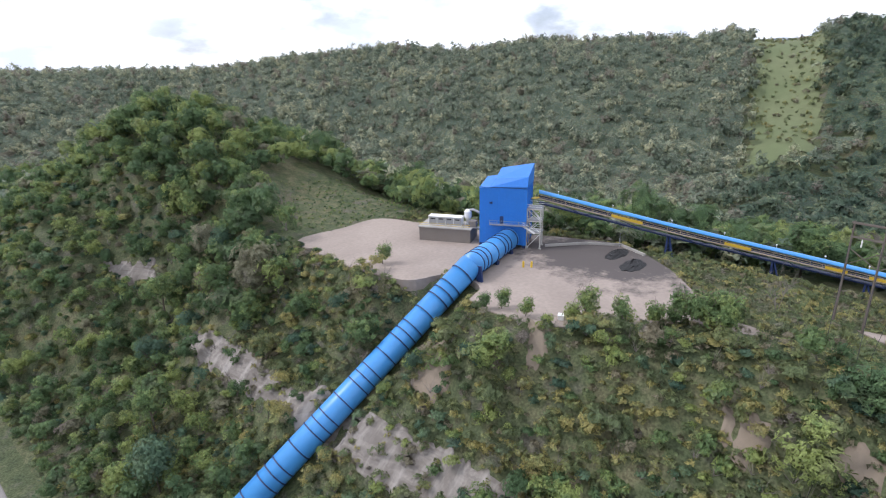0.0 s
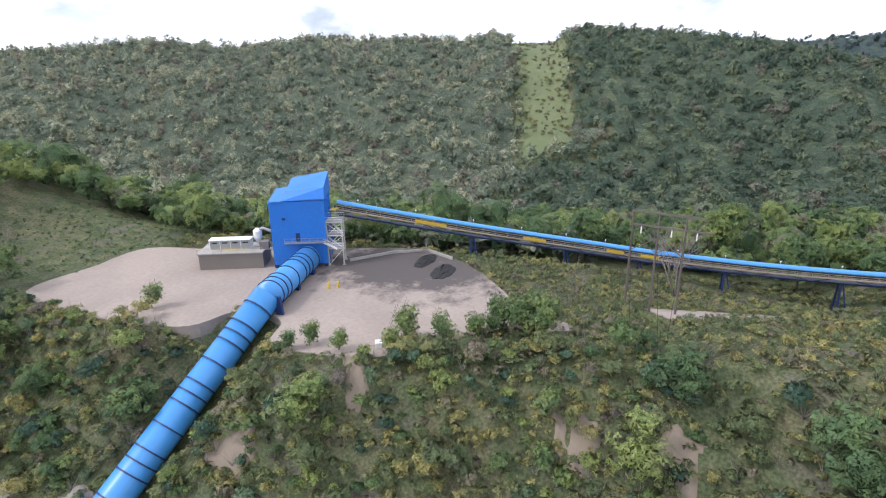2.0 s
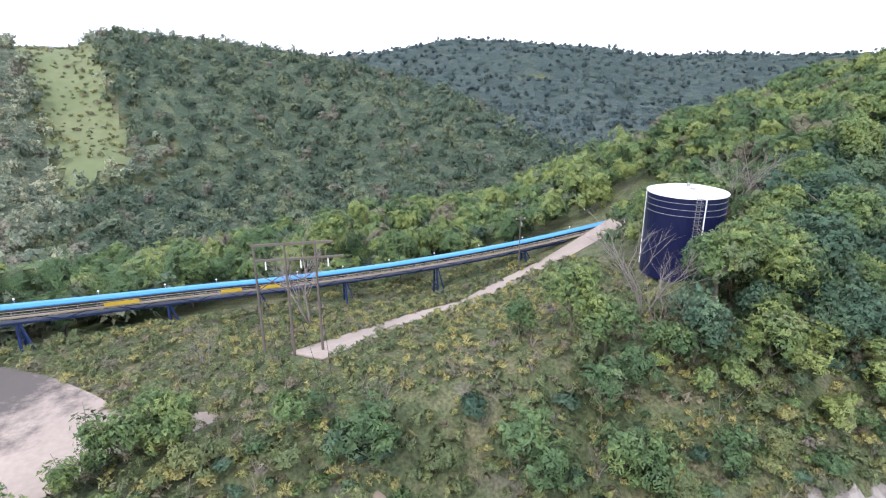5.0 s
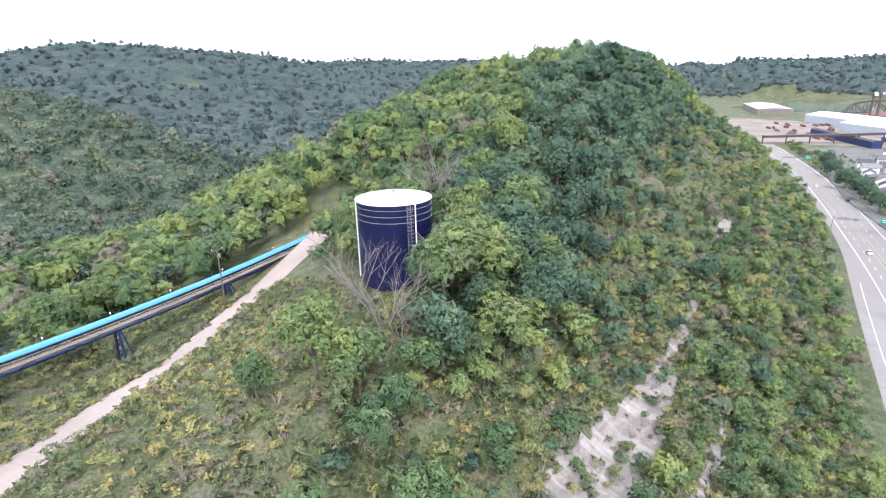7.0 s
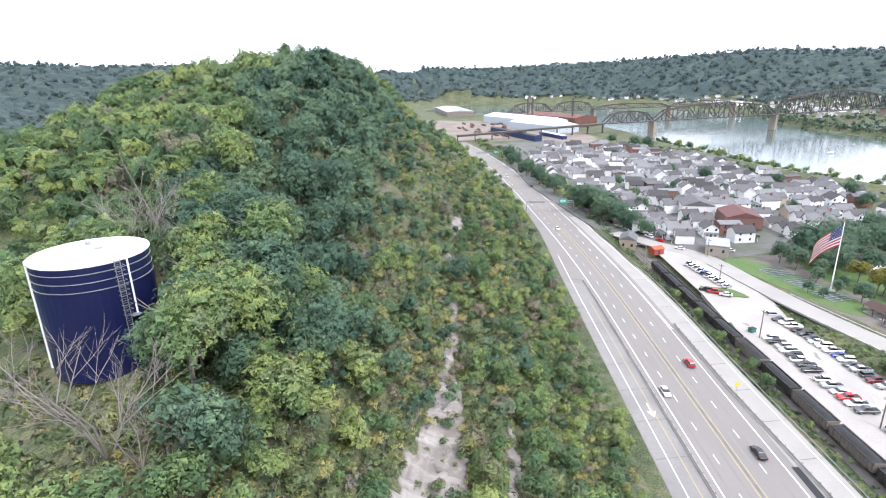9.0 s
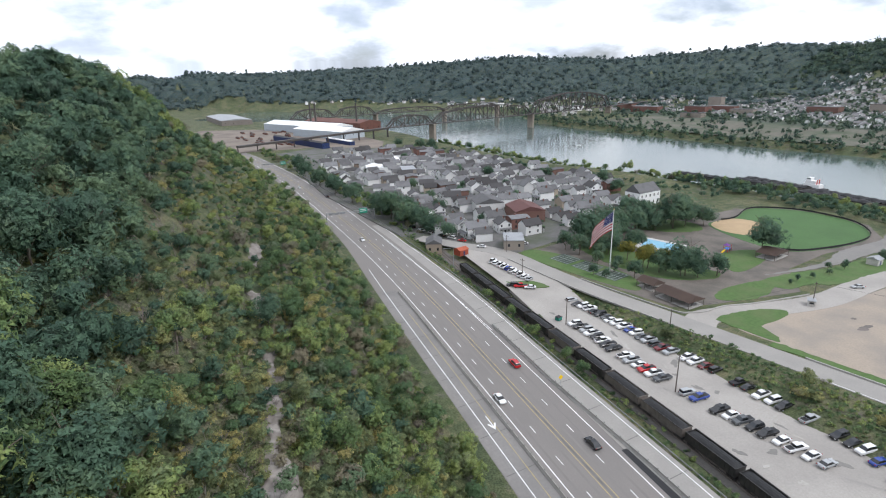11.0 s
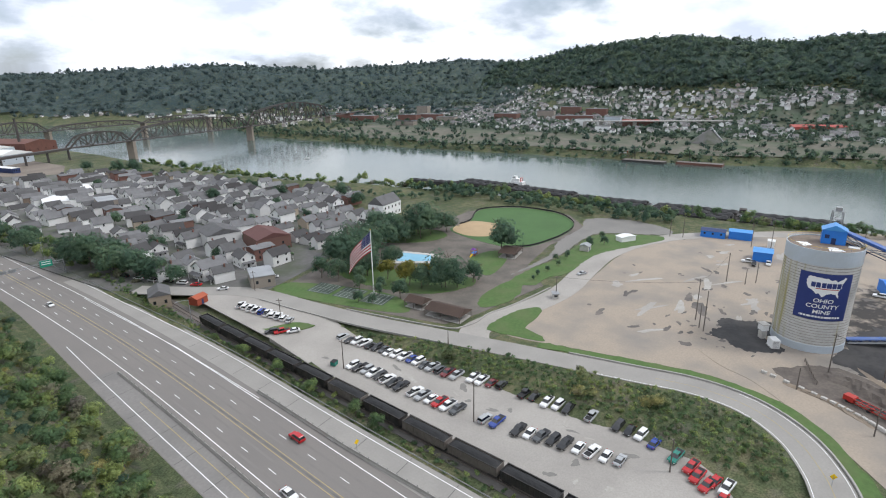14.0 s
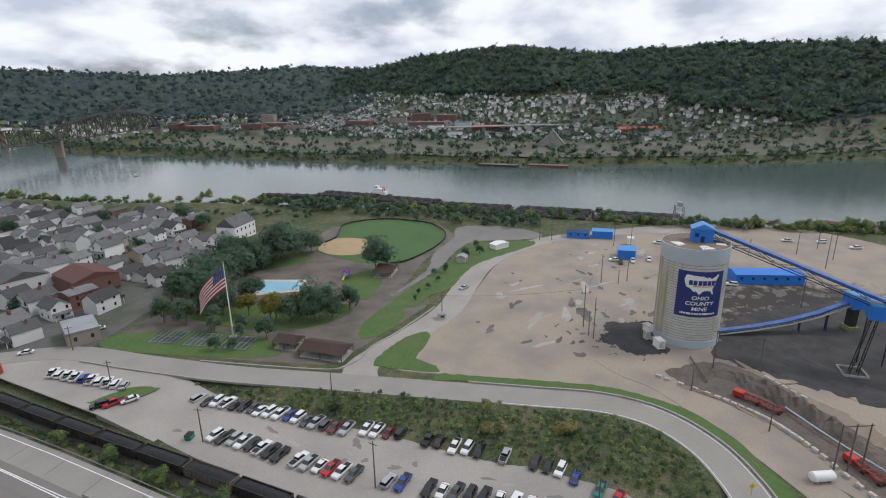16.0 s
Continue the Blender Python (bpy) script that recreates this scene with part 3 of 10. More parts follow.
def slab(outline, z0, z1, bm=None):
    """A flat piece with that outline (anticlockwise or not)."""
    bm = bm or bmesh.new()
    if sum(a[0] * b[1] - b[0] * a[1] for a, b in zip(outline, outline[1:] + outline[:1])) < 0:
        outline = outline[::-1]
    lo = [bm.verts.new((x, y, z0)) for x, y in outline]
    hi = [bm.verts.new((x, y, z1)) for x, y in outline]
    top = bm.faces.new(hi)
    for i in range(len(lo)):
        j = (i + 1) % len(lo)
        bm.faces.new((lo[i], lo[j], hi[j], hi[i]))
    top.normal_update()
    bmesh.ops.triangulate(bm, faces=[top])
    return bm


def smooth_line(pts, n=6, closed=False):
    """A curve through the given places (Catmull-Rom)."""
    p = [np.array(q, float) for q in pts]
    out, m = [], len(p)
    for i in range(m if closed else m - 1):
        a, b, c, d = (p[(i + k) % m] if closed else p[min(max(i + k, 0), m - 1)] for k in (-1, 0, 1, 2))
        for t in np.arange(n) / n:
            out.append(tuple(0.5 * (2 * b + (c - a) * t + (2 * a - 5 * b + 4 * c - d) * t * t + (3 * b - a - 3 * c + d) * t ** 3)))
    if not closed:
        out.append(tuple(p[-1]))
    return out


def ribbon(line, w0, w1, z, thick=0.1, bm=None):
    """A strip along a line of (x, y), from w0 to w1 metres to its right; z a number or a function of x, y."""
    bm = bm or bmesh.new()
    rows = []
    for i, p in enumerate(line):
        a, b = line[max(i - 1, 0)], line[min(i + 1, len(line) - 1)]
        dx, dy = b[0] - a[0], b[1] - a[1]
        k = math.hypot(dx, dy) or 1
        r = (dy / k, -dx / k)
        row = []
        for w in (w0, w1):
            x, y = p[0] + r[0] * w, p[1] + r[1] * w
            zz = z(x, y) if callable(z) else z
            row += [bm.verts.new((x, y, zz - thick)), bm.verts.new((x, y, zz))]
        rows.append(row)
    for a, b in zip(rows, rows[1:]):
        bm.faces.new((a[1], a[3], b[3], b[1]))
        bm.faces.new((a[0], a[1], b[1], b[0]))
        bm.faces.new((a[3], a[2], b[2], b[3]))
    for e in (rows[0], rows[-1]):
        bm.faces.new((e[0], e[1], e[3], e[2]))
    return bm


def gz(x, y):
    return float(ground_z(x, y))

# ---- highway ----
HW_YS = [float(v) for v in np.concatenate([np.arange(-300, 420, 20), np.arange(420, 1100, 30)])]


def rail_of(table):
    """A smoothed line along the highway from one of its tables."""
    p = [(float(np.interp(v, HW_Y, table)), v) for v in HW_YS]
    for k in range(2):
        p = [(0.25 * a[0] + 0.5 * b[0] + 0.25 * c[0], b[1]) for a, b, c in zip(p[:1] + p[:-1], p, p[1:] + p[-1:])]
    return p


HW_L, HW_LINE, HW_E = rail_of(HW_X), rail_of(HW_W), rail_of(HW_R)


def cut(line, y0, y1):
    ys = [p[1] for p in line]
    keep = [p for p in line if y0 < p[1] < y1]
    return [(float(np.interp(y0, ys, [p[0] for p in line])), y0)] + keep + [(float(np.interp(y1, ys, [p[0] for p in line])), y1)]


def on_line(line, y):
    return float(np.interp(y, [p[1] for p in line], [p[0] for p in line]))


def between(left, right, z, thick=0.3):
    """A paved strip between two lines that share their y."""
    bm = bmesh.new()
    rows = [[bm.verts.new((a[0], a[1], z - thick)), bm.verts.new((a[0], a[1], z)), bm.verts.new((b[0], b[1], z)), bm.verts.new((b[0], b[1], z - thick))] for a, b in zip(left, right)]
    for a, b in zip(rows, rows[1:]):
        for k in range(3):
            bm.faces.new((a[k], a[k + 1], b[k + 1], b[k]))
    bm.faces.new(rows[0]); bm.faces.new(rows[-1][::-1])
    return bm


def shifted(line, off):
    return [(x + off, y) for x, y in line]


road = part("road", between(shifted(HW_L, -0.6), shifted(HW_E, 0.4), 0.0, 0.4), M_ASPH)
tagged(road, "worn grey four-lane highway with painted lines", "road", kind="structure")
ramp = part("road", between(shifted(cut(HW_LINE, -300, 330), 19.4), shifted(cut(HW_E, -300, 330), 0.3), 0.03, 0.2), M_ASPH2)
tagged(ramp, "pale concrete ramp beside the highway", "road", kind="structure")
ramp_2 = part("road", between(shifted(cut(HW_L, -300, 225), -0.4), shifted(cut(HW_LINE, -300, 225), -2.2), 0.03, 0.1), M_ASPH3)
tagged(ramp_2, "patched grey concrete slip lane beside the highway", "road", kind="structure")
verge = part("pavement", ribbon(HW_L, -6.0, -0.6, lambda x, y: 0.06, 0.3), M_GROUND)
tagged(verge, "narrow weedy shoulder at the foot of the hill", "shoulder", kind="structure")
M_LINEY = mat("worn yellow line paint", (0.42, 0.33, 0.13), 0.8, grain=2, vary=0.2, big=0.3, vary2=0.5, dark=(0.26, 0.23, 0.17))
M_TAR = mat("dark tar and oil on paving", (0.125, 0.118, 0.112), 0.9, grain=1.2, vary=0.3, big=0.2, vary2=0.6, dark=(0.20, 0.19, 0.18))
for line, off, w, mt, y0, y1, z, holder, label in (
        (HW_L, 2.6, 0.22, M_WHITE, -300, 255, 0.042, ramp_2, "white slip lane edge line"), (HW_LINE, -4.4, 0.16, M_LINEY, -300, 200, 0.042, ramp_2, "yellow slip lane line"),
        (HW_LINE, 0.0, 0.25, M_WHITE, -300, 1080, 0.012, road, "white edge line"), (HW_LINE, 7.3, 0.16, M_LINEY, -300, 1080, 0.012, road, "yellow centre line"),
        (HW_LINE, 8.6, 0.16, M_LINEY, -300, 1080, 0.012, road, "yellow centre line"), (HW_LINE, 17.1, 0.25, M_WHITE, -300, 1080, 0.012, road, "white edge line"),
        (HW_E, -1.2, 0.22, M_WHITE, -300, 330, 0.045, ramp, "white ramp edge line"), (HW_LINE, 7.8, 0.5, M_TAR, -300, 1080, 0.006, road, "dark tar seam")):
    part("line", ribbon(cut(line, y0, y1), off, off + w, z, 0.008), mt, holder, label)
part("line", ribbon([(19.3, 176), (18.0, 225), (12.6, 300)], 0, 0.22, 0.047, 0.02), M_WHITE, road, "white gore line")
# oil-dark wheel lanes and worn joints across the slip lane
for off in (1.9, 5.6, 10.6, 14.2):
    part("wheel_lane", ribbon(cut(HW_LINE, -300, 1080), off - 0.3, off + 0.3, 0.006, 0.005), M_WORN, road, "slightly darker wheel lane")
for k in range(14):
    y = 40 + 14.0 * k
    part("joint", slab([(on_line(HW_L, y), y), (on_line(HW_LINE, y) - 2.2, y + 1.2), (on_line(HW_LINE, y) - 2.2, y + 1.45), (on_line(HW_L, y), y + 0.25)], 0.03, 0.036), M_TAR, ramp_2, "dark paving joint")
    part("joint", slab([(on_line(HW_LINE, y) + 20.2, y), (on_line(HW_E, y), y + 1.0), (on_line(HW_E, y), y + 1.2), (on_line(HW_LINE, y) + 20.2, y + 0.2)], 0.03, 0.036), M_TAR, ramp, "dark paving joint")
dash = None
for off, y0 in ((3.55, 134.5), (12.3, 131.6)):
    for k in range(-14, 46):
        y = y0 + k * 12.05
        x = on_line(HW_LINE, y) + off
        lean = math.degrees(math.atan2(on_line(HW_LINE, y - 6) - on_line(HW_LINE, y + 6), 12.0))
        if dash is None:
            dash = part("lane_dash", box(-0.09, 0.09, -1.55, 1.55, 0.002, 0.014), M_WHITE, road)
            dash.matrix_basis = pose(x, y, 0, 0, 0, lean)
        else:
            again(dash, road, pose(x, y, 0, 0, 0, lean))
# the arrow in the slip lane
arrow = bmesh.new()
slab([(-3.3, 127), (-3.3, 132), (-3.05, 132), (-3.05, 127)], 0.03, 0.045, arrow)
slab([(-4.3, 128.4), (-3.17, 126), (-2.0, 128.4), (-2.4, 128.6), (-3.17, 127.1), (-3.9, 128.6)], 0.03, 0.045, arrow)
part("arrow", arrow, M_WHITE, ramp_2, "white lane arrow")


def barrier(line, height, label):
    b = thing("barrier", (0, 0, 0), 0, label, "barrier")
    prof = [(-0.3, 0), (-0.3, 0.15), (-0.12, 0.4), (-0.08, height), (0.08, height), (0.12, 0.4), (0.3, 0.15), (0.3, 0)]
    base = bmesh.new()
    rows = []
    for i, p in enumerate(line):
        rows.append([base.verts.new((p[0] + o, p[1], z)) for o, z in prof])
    for r0, r1 in zip(rows, rows[1:]):
        for k in range(len(prof) - 1):
            base.faces.new((r0[k], r0[k + 1], r1[k + 1], r1[k]))
    base.faces.new(rows[0]); base.faces.new(rows[-1][::-1])
    part("wall", base, M_CONC, b)
    # posts along the top
    post = None
    for i in range(0, int((line[-1][1] - line[0][1]) / 3.0)):
        y = line[0][1] + 3.0 * i
        x = float(np.interp(y, [p[1] for p in line], [p[0] for p in line]))
        if post is None:
            post = part("post", box(-0.06, 0.06, -0.06, 0.06, height - 0.3, height + 0.25), M_DARK, b)
            post.matrix_basis = pose(x, y, 0)
        else:
            again(post, b, pose(x, y, 0))
    return b


barrier([(x + 19.5 + 1.6 * float(sst(140, 100, y)), y) for x, y in cut(HW_LINE, -60, 179)], 1.0, "weathered concrete barrier between highway and ramp")
barrier(shifted(cut(HW_LINE, -60, 222), -1.75), 0.8, "dark-stained concrete barrier beside the slip lane")
rail_guard = thing("guard_rail", (0, 0, 0), 0, "galvanised guard rail along the outer ramp edge", "guard rail")
part("rail", ribbon(shifted(cut(HW_E, -60, 600), 0.8), -0.04, 0.04, 0.75, 0.3), M_STEEL, rail_guard)
for k in range(60):
    y = -55 + 8 * k
    x = on_line(HW_E, y) + 0.95
    part("post", box(x - 0.05, x + 0.05, y - 0.05, y + 0.05, -0.3, 0.7), M_STEEL, rail_guard)
# flat dark strip on the paving in place of the gap's shade
trench = part("trim", slab([(20.0, 40), (20.4, 108), (22.0, 108), (22.8, 40)], 0.035, 0.05), M_DARK)
tagged(trench, "dark strip standing for the shaded gap between highway and ramp", "joint", kind="structure")


def gantry(xl, y, xr, sign_x, label):
    g = thing("sign_gantry", (xl, y, 0), 0, label, "road sign")
    w = xr - xl
    part("post", tube([(0, 0, 0), (0, 0, 7.6)], 0.22, 8), M_STEEL, g)
    part("post", tube([(w, 0, 0), (w, 0, 7.6)], 0.22, 8), M_STEEL, g)
    for z in (6.2, 7.3):
        for dy in (-0.5, 0.5):
            part("chord", beam((0, dy, z), (w, dy, z), 0.12), M_STEEL, g)
    for k in range(int(w / 2)):
        part("brace", beam((2 * k, 0.5, 6.2 if k % 2 else 7.3), (2 * k + 2, 0.5, 7.3 if k % 2 else 6.2), 0.08), M_STEEL, g)
    s = part("sign_panel", box(sign_x, sign_x + 4.8, 0.62, 0.74, 5.6, 8.6), M_STEEL, g, "bare metal sign back")
    part("sign_face", box(sign_x, sign_x + 4.8, -0.76, -0.62, 5.6, 8.6), M_GREEN, g, "green reflective sign face")
    for z in (7.7, 6.7):
        part("sign_bar", box(sign_x + 0.5, sign_x + 4.2, -0.78, -0.765, z, z + 0.35), M_WHITE, g, "plain white bar")
    for k in range(3):
        part("sign_panel", box(1.5 + 3.4 * k, 4.4 + 3.4 * k, 0.62, 0.7, 5.9, 7.3), M_STEEL, g, "bare metal sign back")


M_GREEN = mat("sign green", (0.0, 0.25, 0.16), 0.4, grain=2, vary=0.06)
M_SIGNY = mat("sign yellow", (0.8, 0.52, 0.0), 0.45, grain=2, vary=0.06)
M_RED = mat("red paint", (0.42, 0.03, 0.02), 0.45, grain=3, vary=0.15)
gantry(-11.6, 342, 17.6, 20.0, "steel sign gantry over the highway with green signs")
gantry(-38.5, 576, -16.0, 17.5, "steel sign gantry over the highway with green signs")


def warning_sign(x, y, z, turn, label):
    s = thing("road_sign", (x, y, z), turn, label, "road sign")
    part("post", box(-0.04, 0.04, -0.04, 0.04, 0, 2.6), M_STEEL, s)
    b = bmesh.new()
    hexa(b, [(0, -0.1, 1.7), (0.75, -0.1, 2.45), (0.75, -0.06, 2.45), (0, -0.06, 1.7), (-0.75, -0.1, 2.45), (0, -0.1, 3.2), (0, -0.06, 3.2), (-0.75, -0.06, 2.45)])
    part("panel", b, M_SIGNY, s)


warning_sign(22.2, 137, 0.3, 0, "yellow diamond warning sign on a post by the ramp")
warning_sign(79.5, 49.5, 0.45, 115, "yellow diamond warning sign on a post by the bend")


def street_lamp(x, y, z, turn, h=10.0):
    s = thing("street_lamp", (x, y, z), turn, "grey steel street lamp with a long arm", "street lamp", "lamps along the highway")
    part("pole", tube([(0, 0, 0), (0, 0, h)], [0.16, 0.09], 8), M_STEEL, s)
    part("arm", tube([(0, 0, h - 0.3), (-1.5, 0, h + 0.3), (-4, 0, h + 0.5)], 0.05, 6), M_STEEL, s)
    part("lamp_head", box(-4.7, -3.9, -0.16, 0.16, h + 0.38, h + 0.55), M_STEEL, s)


for x, y in ((29.5, 238), (16.5, 372), (1.5, 490)):
    street_lamp(x, y, 0.2, 0)

# ---- the bench on the hill: transfer house, tube, conveyor, tank ----
PAD_Z = 41.4
PAD = smooth_line([(-79, -117), (-74.3, -99.2), (-74.5, -82.1), (-76.6, -73), (-83.5, -69.5), (-85.0, -63.6), (-82.5, -58.4), (-75.6, -55.5), (-74.9, -44.9), (-76.9, -37.1), (-83.4, -29.8), (-89.2, -24.5), (-93.2, -17), (-92.1, -9.8), (-97.1, -10.5), (-99, -18.8), (-108.3, -25),
                   (-119.1, -34.5), (-127.5, -47.7), (-124.7, -61.5), (-119.9, -75), (-113, -96.3), (-108.4, -115.8), (-94.2, -117)], 5, True)
gravel_pad = part("pavement", slab(PAD, PAD_Z - 3.0, PAD_Z + 0.14), M_PAD)
tagged(gravel_pad, "flat pinkish crushed-stone yard on the hill bench", "yard", kind="structure")
def ragged(x, y, rx, ry, turn, seed, n=46):
    """An uneven outline round a spot."""
    rng = random.Random(seed)
    ph = [rng.uniform(0, 6.28) for k in range(6)]
    out = []
    for i in range(n):
        a = 2 * math.pi * i / n
        r = 1 + sum(0.34 / (k + 1.2) * math.sin((k + 2) * a + ph[k]) for k in range(6)) + rng.uniform(-0.07, 0.07)
        u, v, c, d = rx * r * math.cos(a), ry * r * math.sin(a), math.cos(turn), math.sin(turn)
        out.append((x + u * c - v * d, y + u * d + v * c))
    return out


def heap(name, x, y, z, rx, ry, h, material, label, category, seed=1):
    bm = bmesh.new()
    n, m = 20, 7
    rng = random.Random(seed)
    rings = []
    for j in range(m):
        t = j / (m - 1)
        rings.append([bm.verts.new((rx * (1 - t) * math.cos(2 * math.pi * i / n) * (1 + 0.16 * rng.uniform(-1, 1)), ry * (1 - t) * math.sin(2 * math.pi * i / n) * (1 + 0.16 * rng.uniform(-1, 1)),
                                   -0.15 + h * (t ** 0.8) * (1 + 0.12 * rng.uniform(-1, 1)))) for i in range(n)])
    for a, b in zip(rings, rings[1:]):
        for i in range(n):
            bm.faces.new((a[i], a[(i + 1) % n], b[(i + 1) % n], b[i]))
    o = part(name, bm, material)
    o.matrix_basis = pose(x, y, z)
    return tagged(o, label, category)


heap("coal_pile", -114.5, -39.5, PAD_Z + 0.1, 5.0, 2.6, 1.7, M_COAL, "small black coal heap on the stone yard", "coal pile", 3)
heap("coal_pile", -119.7, -45.7, PAD_Z + 0.1, 5.5, 2.2, 1.4, M_COAL, "low black coal heap beside the kerb", "coal pile", 4)

# transfer house
HX, HY, HT = -105.4, -76.0, 113.3
house_t = thing("transfer_house", (HX, HY, PAD_Z), HT, "tall blue sheet-metal conveyor transfer house with a sloping roof", "industrial building")
W, D = 11.8, 9.5
b = bmesh.new()
hexa(b, [(0, 0, 0.9), (W, 0, 0.9), (W, D, 0.9), (0, D, 0.9), (0, 0, 15.0), (W, 0, 15.6), (W, D, 15.6), (0, D, 15.0)])
part("wall", b, M_BLUE, house_t)
b = bmesh.new()
hexa(b, [(2.6, -0.12, 15.3), (W + 0.12, -0.12, 15.66), (W + 0.12, D + 0.12, 15.66), (2.6, D + 0.12, 15.3), (3.6, 1.6, 17.2), (W + 0.12, 0.9, 18.0), (W + 0.12, D + 0.12, 20.0), (3.6, D + 0.12, 18.6)])
part("roof", b, M_BLUE, house_t, "sloping blue roof hood")
b = bmesh.new()
hexa(b, [(-0.15, -0.15, 14.9), (2.58, -0.15, 15.05), (2.58, D + 0.15, 15.05), (-0.15, D + 0.15, 14.9), (-0.15, -0.15, 15.05), (2.58, -0.15, 15.3), (2.58, D + 0.15, 16.6), (-0.15, D + 0.15, 16.2)])
part("roof", b, M_BLUE, house_t)
part("trim", box(0, W, -0.06, 0, 15.2, 15.32), M_DKBLUE, house_t)
for k in range(19):
    part("sheet_rib", box(0.28 + k * 0.6, 0.34 + k * 0.6, -0.05, 0.0, 0.92, 14.95), M_BLUE, house_t)
for k in range(15):
    part("sheet_rib", box(W, W + 0.05, 0.5 + k * 0.6, 0.56 + k * 0.6, 0.92, 15.5), M_BLUE, house_t)
for x, y in ((0.4, 0.4), (W - 0.5, 0.4), (W - 0.5, D - 0.5), (0.4, D - 0.5)):
    part("footing", box(x - 0.4, x + 0.4, y - 0.4, y + 0.4, 0.1, 0.9), M_DKBLUE, house_t)
part("door", box(5.2, 6.1, -0.08, 0.0, 6.1, 8.1), M_DKBLUE, house_t, "dark blue steel door")
part("vent", box(2.6, 3.3, -0.25, 0.0, 11.2, 11.6), M_DKBLUE, house_t, "dark wall vent")
# landing and its rail
b = box(2.8, W + 0.6, -1.1, -0.06, 5.95, 6.1)
landing = part("landing", b, M_STEEL, house_t, "galvanised grating landing")
for z in (6.6, 7.15):
    part("rail", beam((2.8, -1.08, z), (W + 0.6, -1.08, z), 0.06), M_STEEL, landing)
for k in range(6):
    part("post", box(2.8 + k * 1.8, 2.87 + k * 1.8, -1.11, -1.05, 6.1, 7.2), M_STEEL, landing)

# stair tower
tower = thing("stair_tower", (HX + math.cos(radians(HT)) * 11.6, HY + math.sin(radians(HT)) * 11.6, PAD_Z), HT, "weathered white steel stair tower beside the blue transfer house", "stair tower")
for x, y in ((0.3, 0.6), (3.6, 0.6), (0.3, 4.2), (3.6, 4.2)):
    part("column", box(x - 0.16, x + 0.16, y - 0.16, y + 0.16, 0.1, 10.4), M_CONCW, tower)
    part("base_plate", box(x - 0.35, x + 0.35, y - 0.35, y + 0.35, 0.0, 0.3), M_CONC, tower)
for z in (4.3, 7.3, 10.3):
    d = part("platform", box(0, 3.9, 0.3, 4.5, z - 0.12, z), M_STEEL, tower)
    for y in (0.35, 4.45):
        for dz in (0.5, 1.05):
            part("rail", beam((0, y, z + dz), (3.9, y, z + dz), 0.06), M_WHITE, d)
    part("edge", box(-0.05, 3.95, 0.2, 0.3, z - 0.25, z + 0.05), M_CONCW, tower)
for z0, z1 in ((7.3, 10.3), (4.3, 7.3), (0.3, 4.3)):
    part("brace", beam((0.3, 0.5, z0), (3.6, 0.5, z1 - 0.3), 0.1), M_WHITE, tower)
    if z0 > 1:
        part("brace", beam((3.6, 0.5, z0), (0.3, 0.5, z1 - 0.3), 0.1), M_WHITE, tower)
f = part("stair_flight", beam((-0.5, -0.6, 6.0), (2.4, -0.6, 4.4), 0.9, 0.18), M_WHITE, tower)
for dz in (0.5, 1.0):
    part("rail", beam((-0.5, -1.05, 6.0 + dz), (2.4, -1.05, 4.4 + dz), 0.06), M_WHITE, f)
part("stair_flight", beam((0.6, 3.6, 4.3), (3.2, 3.6, 7.3), 0.9, 0.18), M_WHITE, tower)
part("stair_flight", beam((3.2, 2.6, 7.3), (0.6, 2.6, 10.3), 0.9, 0.18), M_WHITE, tower)

# block annex with machines on its roof
annex = thing("switch_house", (HX, HY, PAD_Z), HT, "low grey-brown block switch house with a railed roof", "industrial building")
part("wall", box(-16.5, -2.6, 0.6, 8.0, 0.1, 3.7), M_BLOCK, annex)
part("roof", box(-16.8, -2.4, 0.3, 8.2, 3.7, 3.95), M_CONC, annex, "pale concrete roof slab")
for y in (0.45, 8.05):
    for dz in (0.55, 1.05):
        part("rail", beam((-16.6, y, 3.95 + dz), (-2.6, y, 3.95 + dz), 0.06), M_YELLOW if y < 1 else M_STEEL, annex)
for k in range(9):
    part("post", box(-16.6 + k * 1.75, -16.54 + k * 1.75, 0.42, 0.48, 3.95, 5.0), M_STEEL, annex)
part("footbridge", box(-2.4, -0.06, 2.4, 3.8, 3.8, 3.95), M_STEEL, annex)
cabinet = thing("equipment_cabinet", (HX, HY, PAD_Z + 3.95), HT, "pale grey metal equipment cabinet row on the annex roof", "cabinet")
part("body", box(-14.6, -5.6, 2.8, 5.2, 0.0, 2.2), M_WHITE, cabinet)
part("top", box(-14.7, -5.5, 2.7, 5.3, 2.2, 2.32), M_WHITE, cabinet)
for k in range(4):
    part("panel_door", box(-14.4 + k * 2.25, -12.3 + k * 2.25, 2.72, 2.8, 0.15, 2.1), M_STEEL, cabinet)
    part("vent", box(-14.0 + k * 2.25, -12.8 + k * 2.25, 2.68, 2.72, 1.5, 1.8), M_DARK, cabinet)
dust = thing("dust_collector", (HX, HY, PAD_Z + 3.95), HT, "white dust collector on the annex roof beside ducts", "dust collector")
b = lathe([(0.25, 0), (0.3, 0.8), (0.95, 2.0), (1.0, 3.6), (0.5, 4.1)], 14)
part("hopper", b, M_WHITE, dust).matrix_basis = pose(-4.4, 5.2, 0)
part("duct", tube([(-4.4, 5.2, 3.6), (-3.0, 5.0, 4.2), (-1.5, 4.8, 3.6), (-0.1, 4.8, 3.0)], 0.35, 10), M_STEEL, dust)
part("fan_box", box(-3.6, -1.6, 2.6, 4.2, 0.0, 1.6), M_BLOCK, dust)

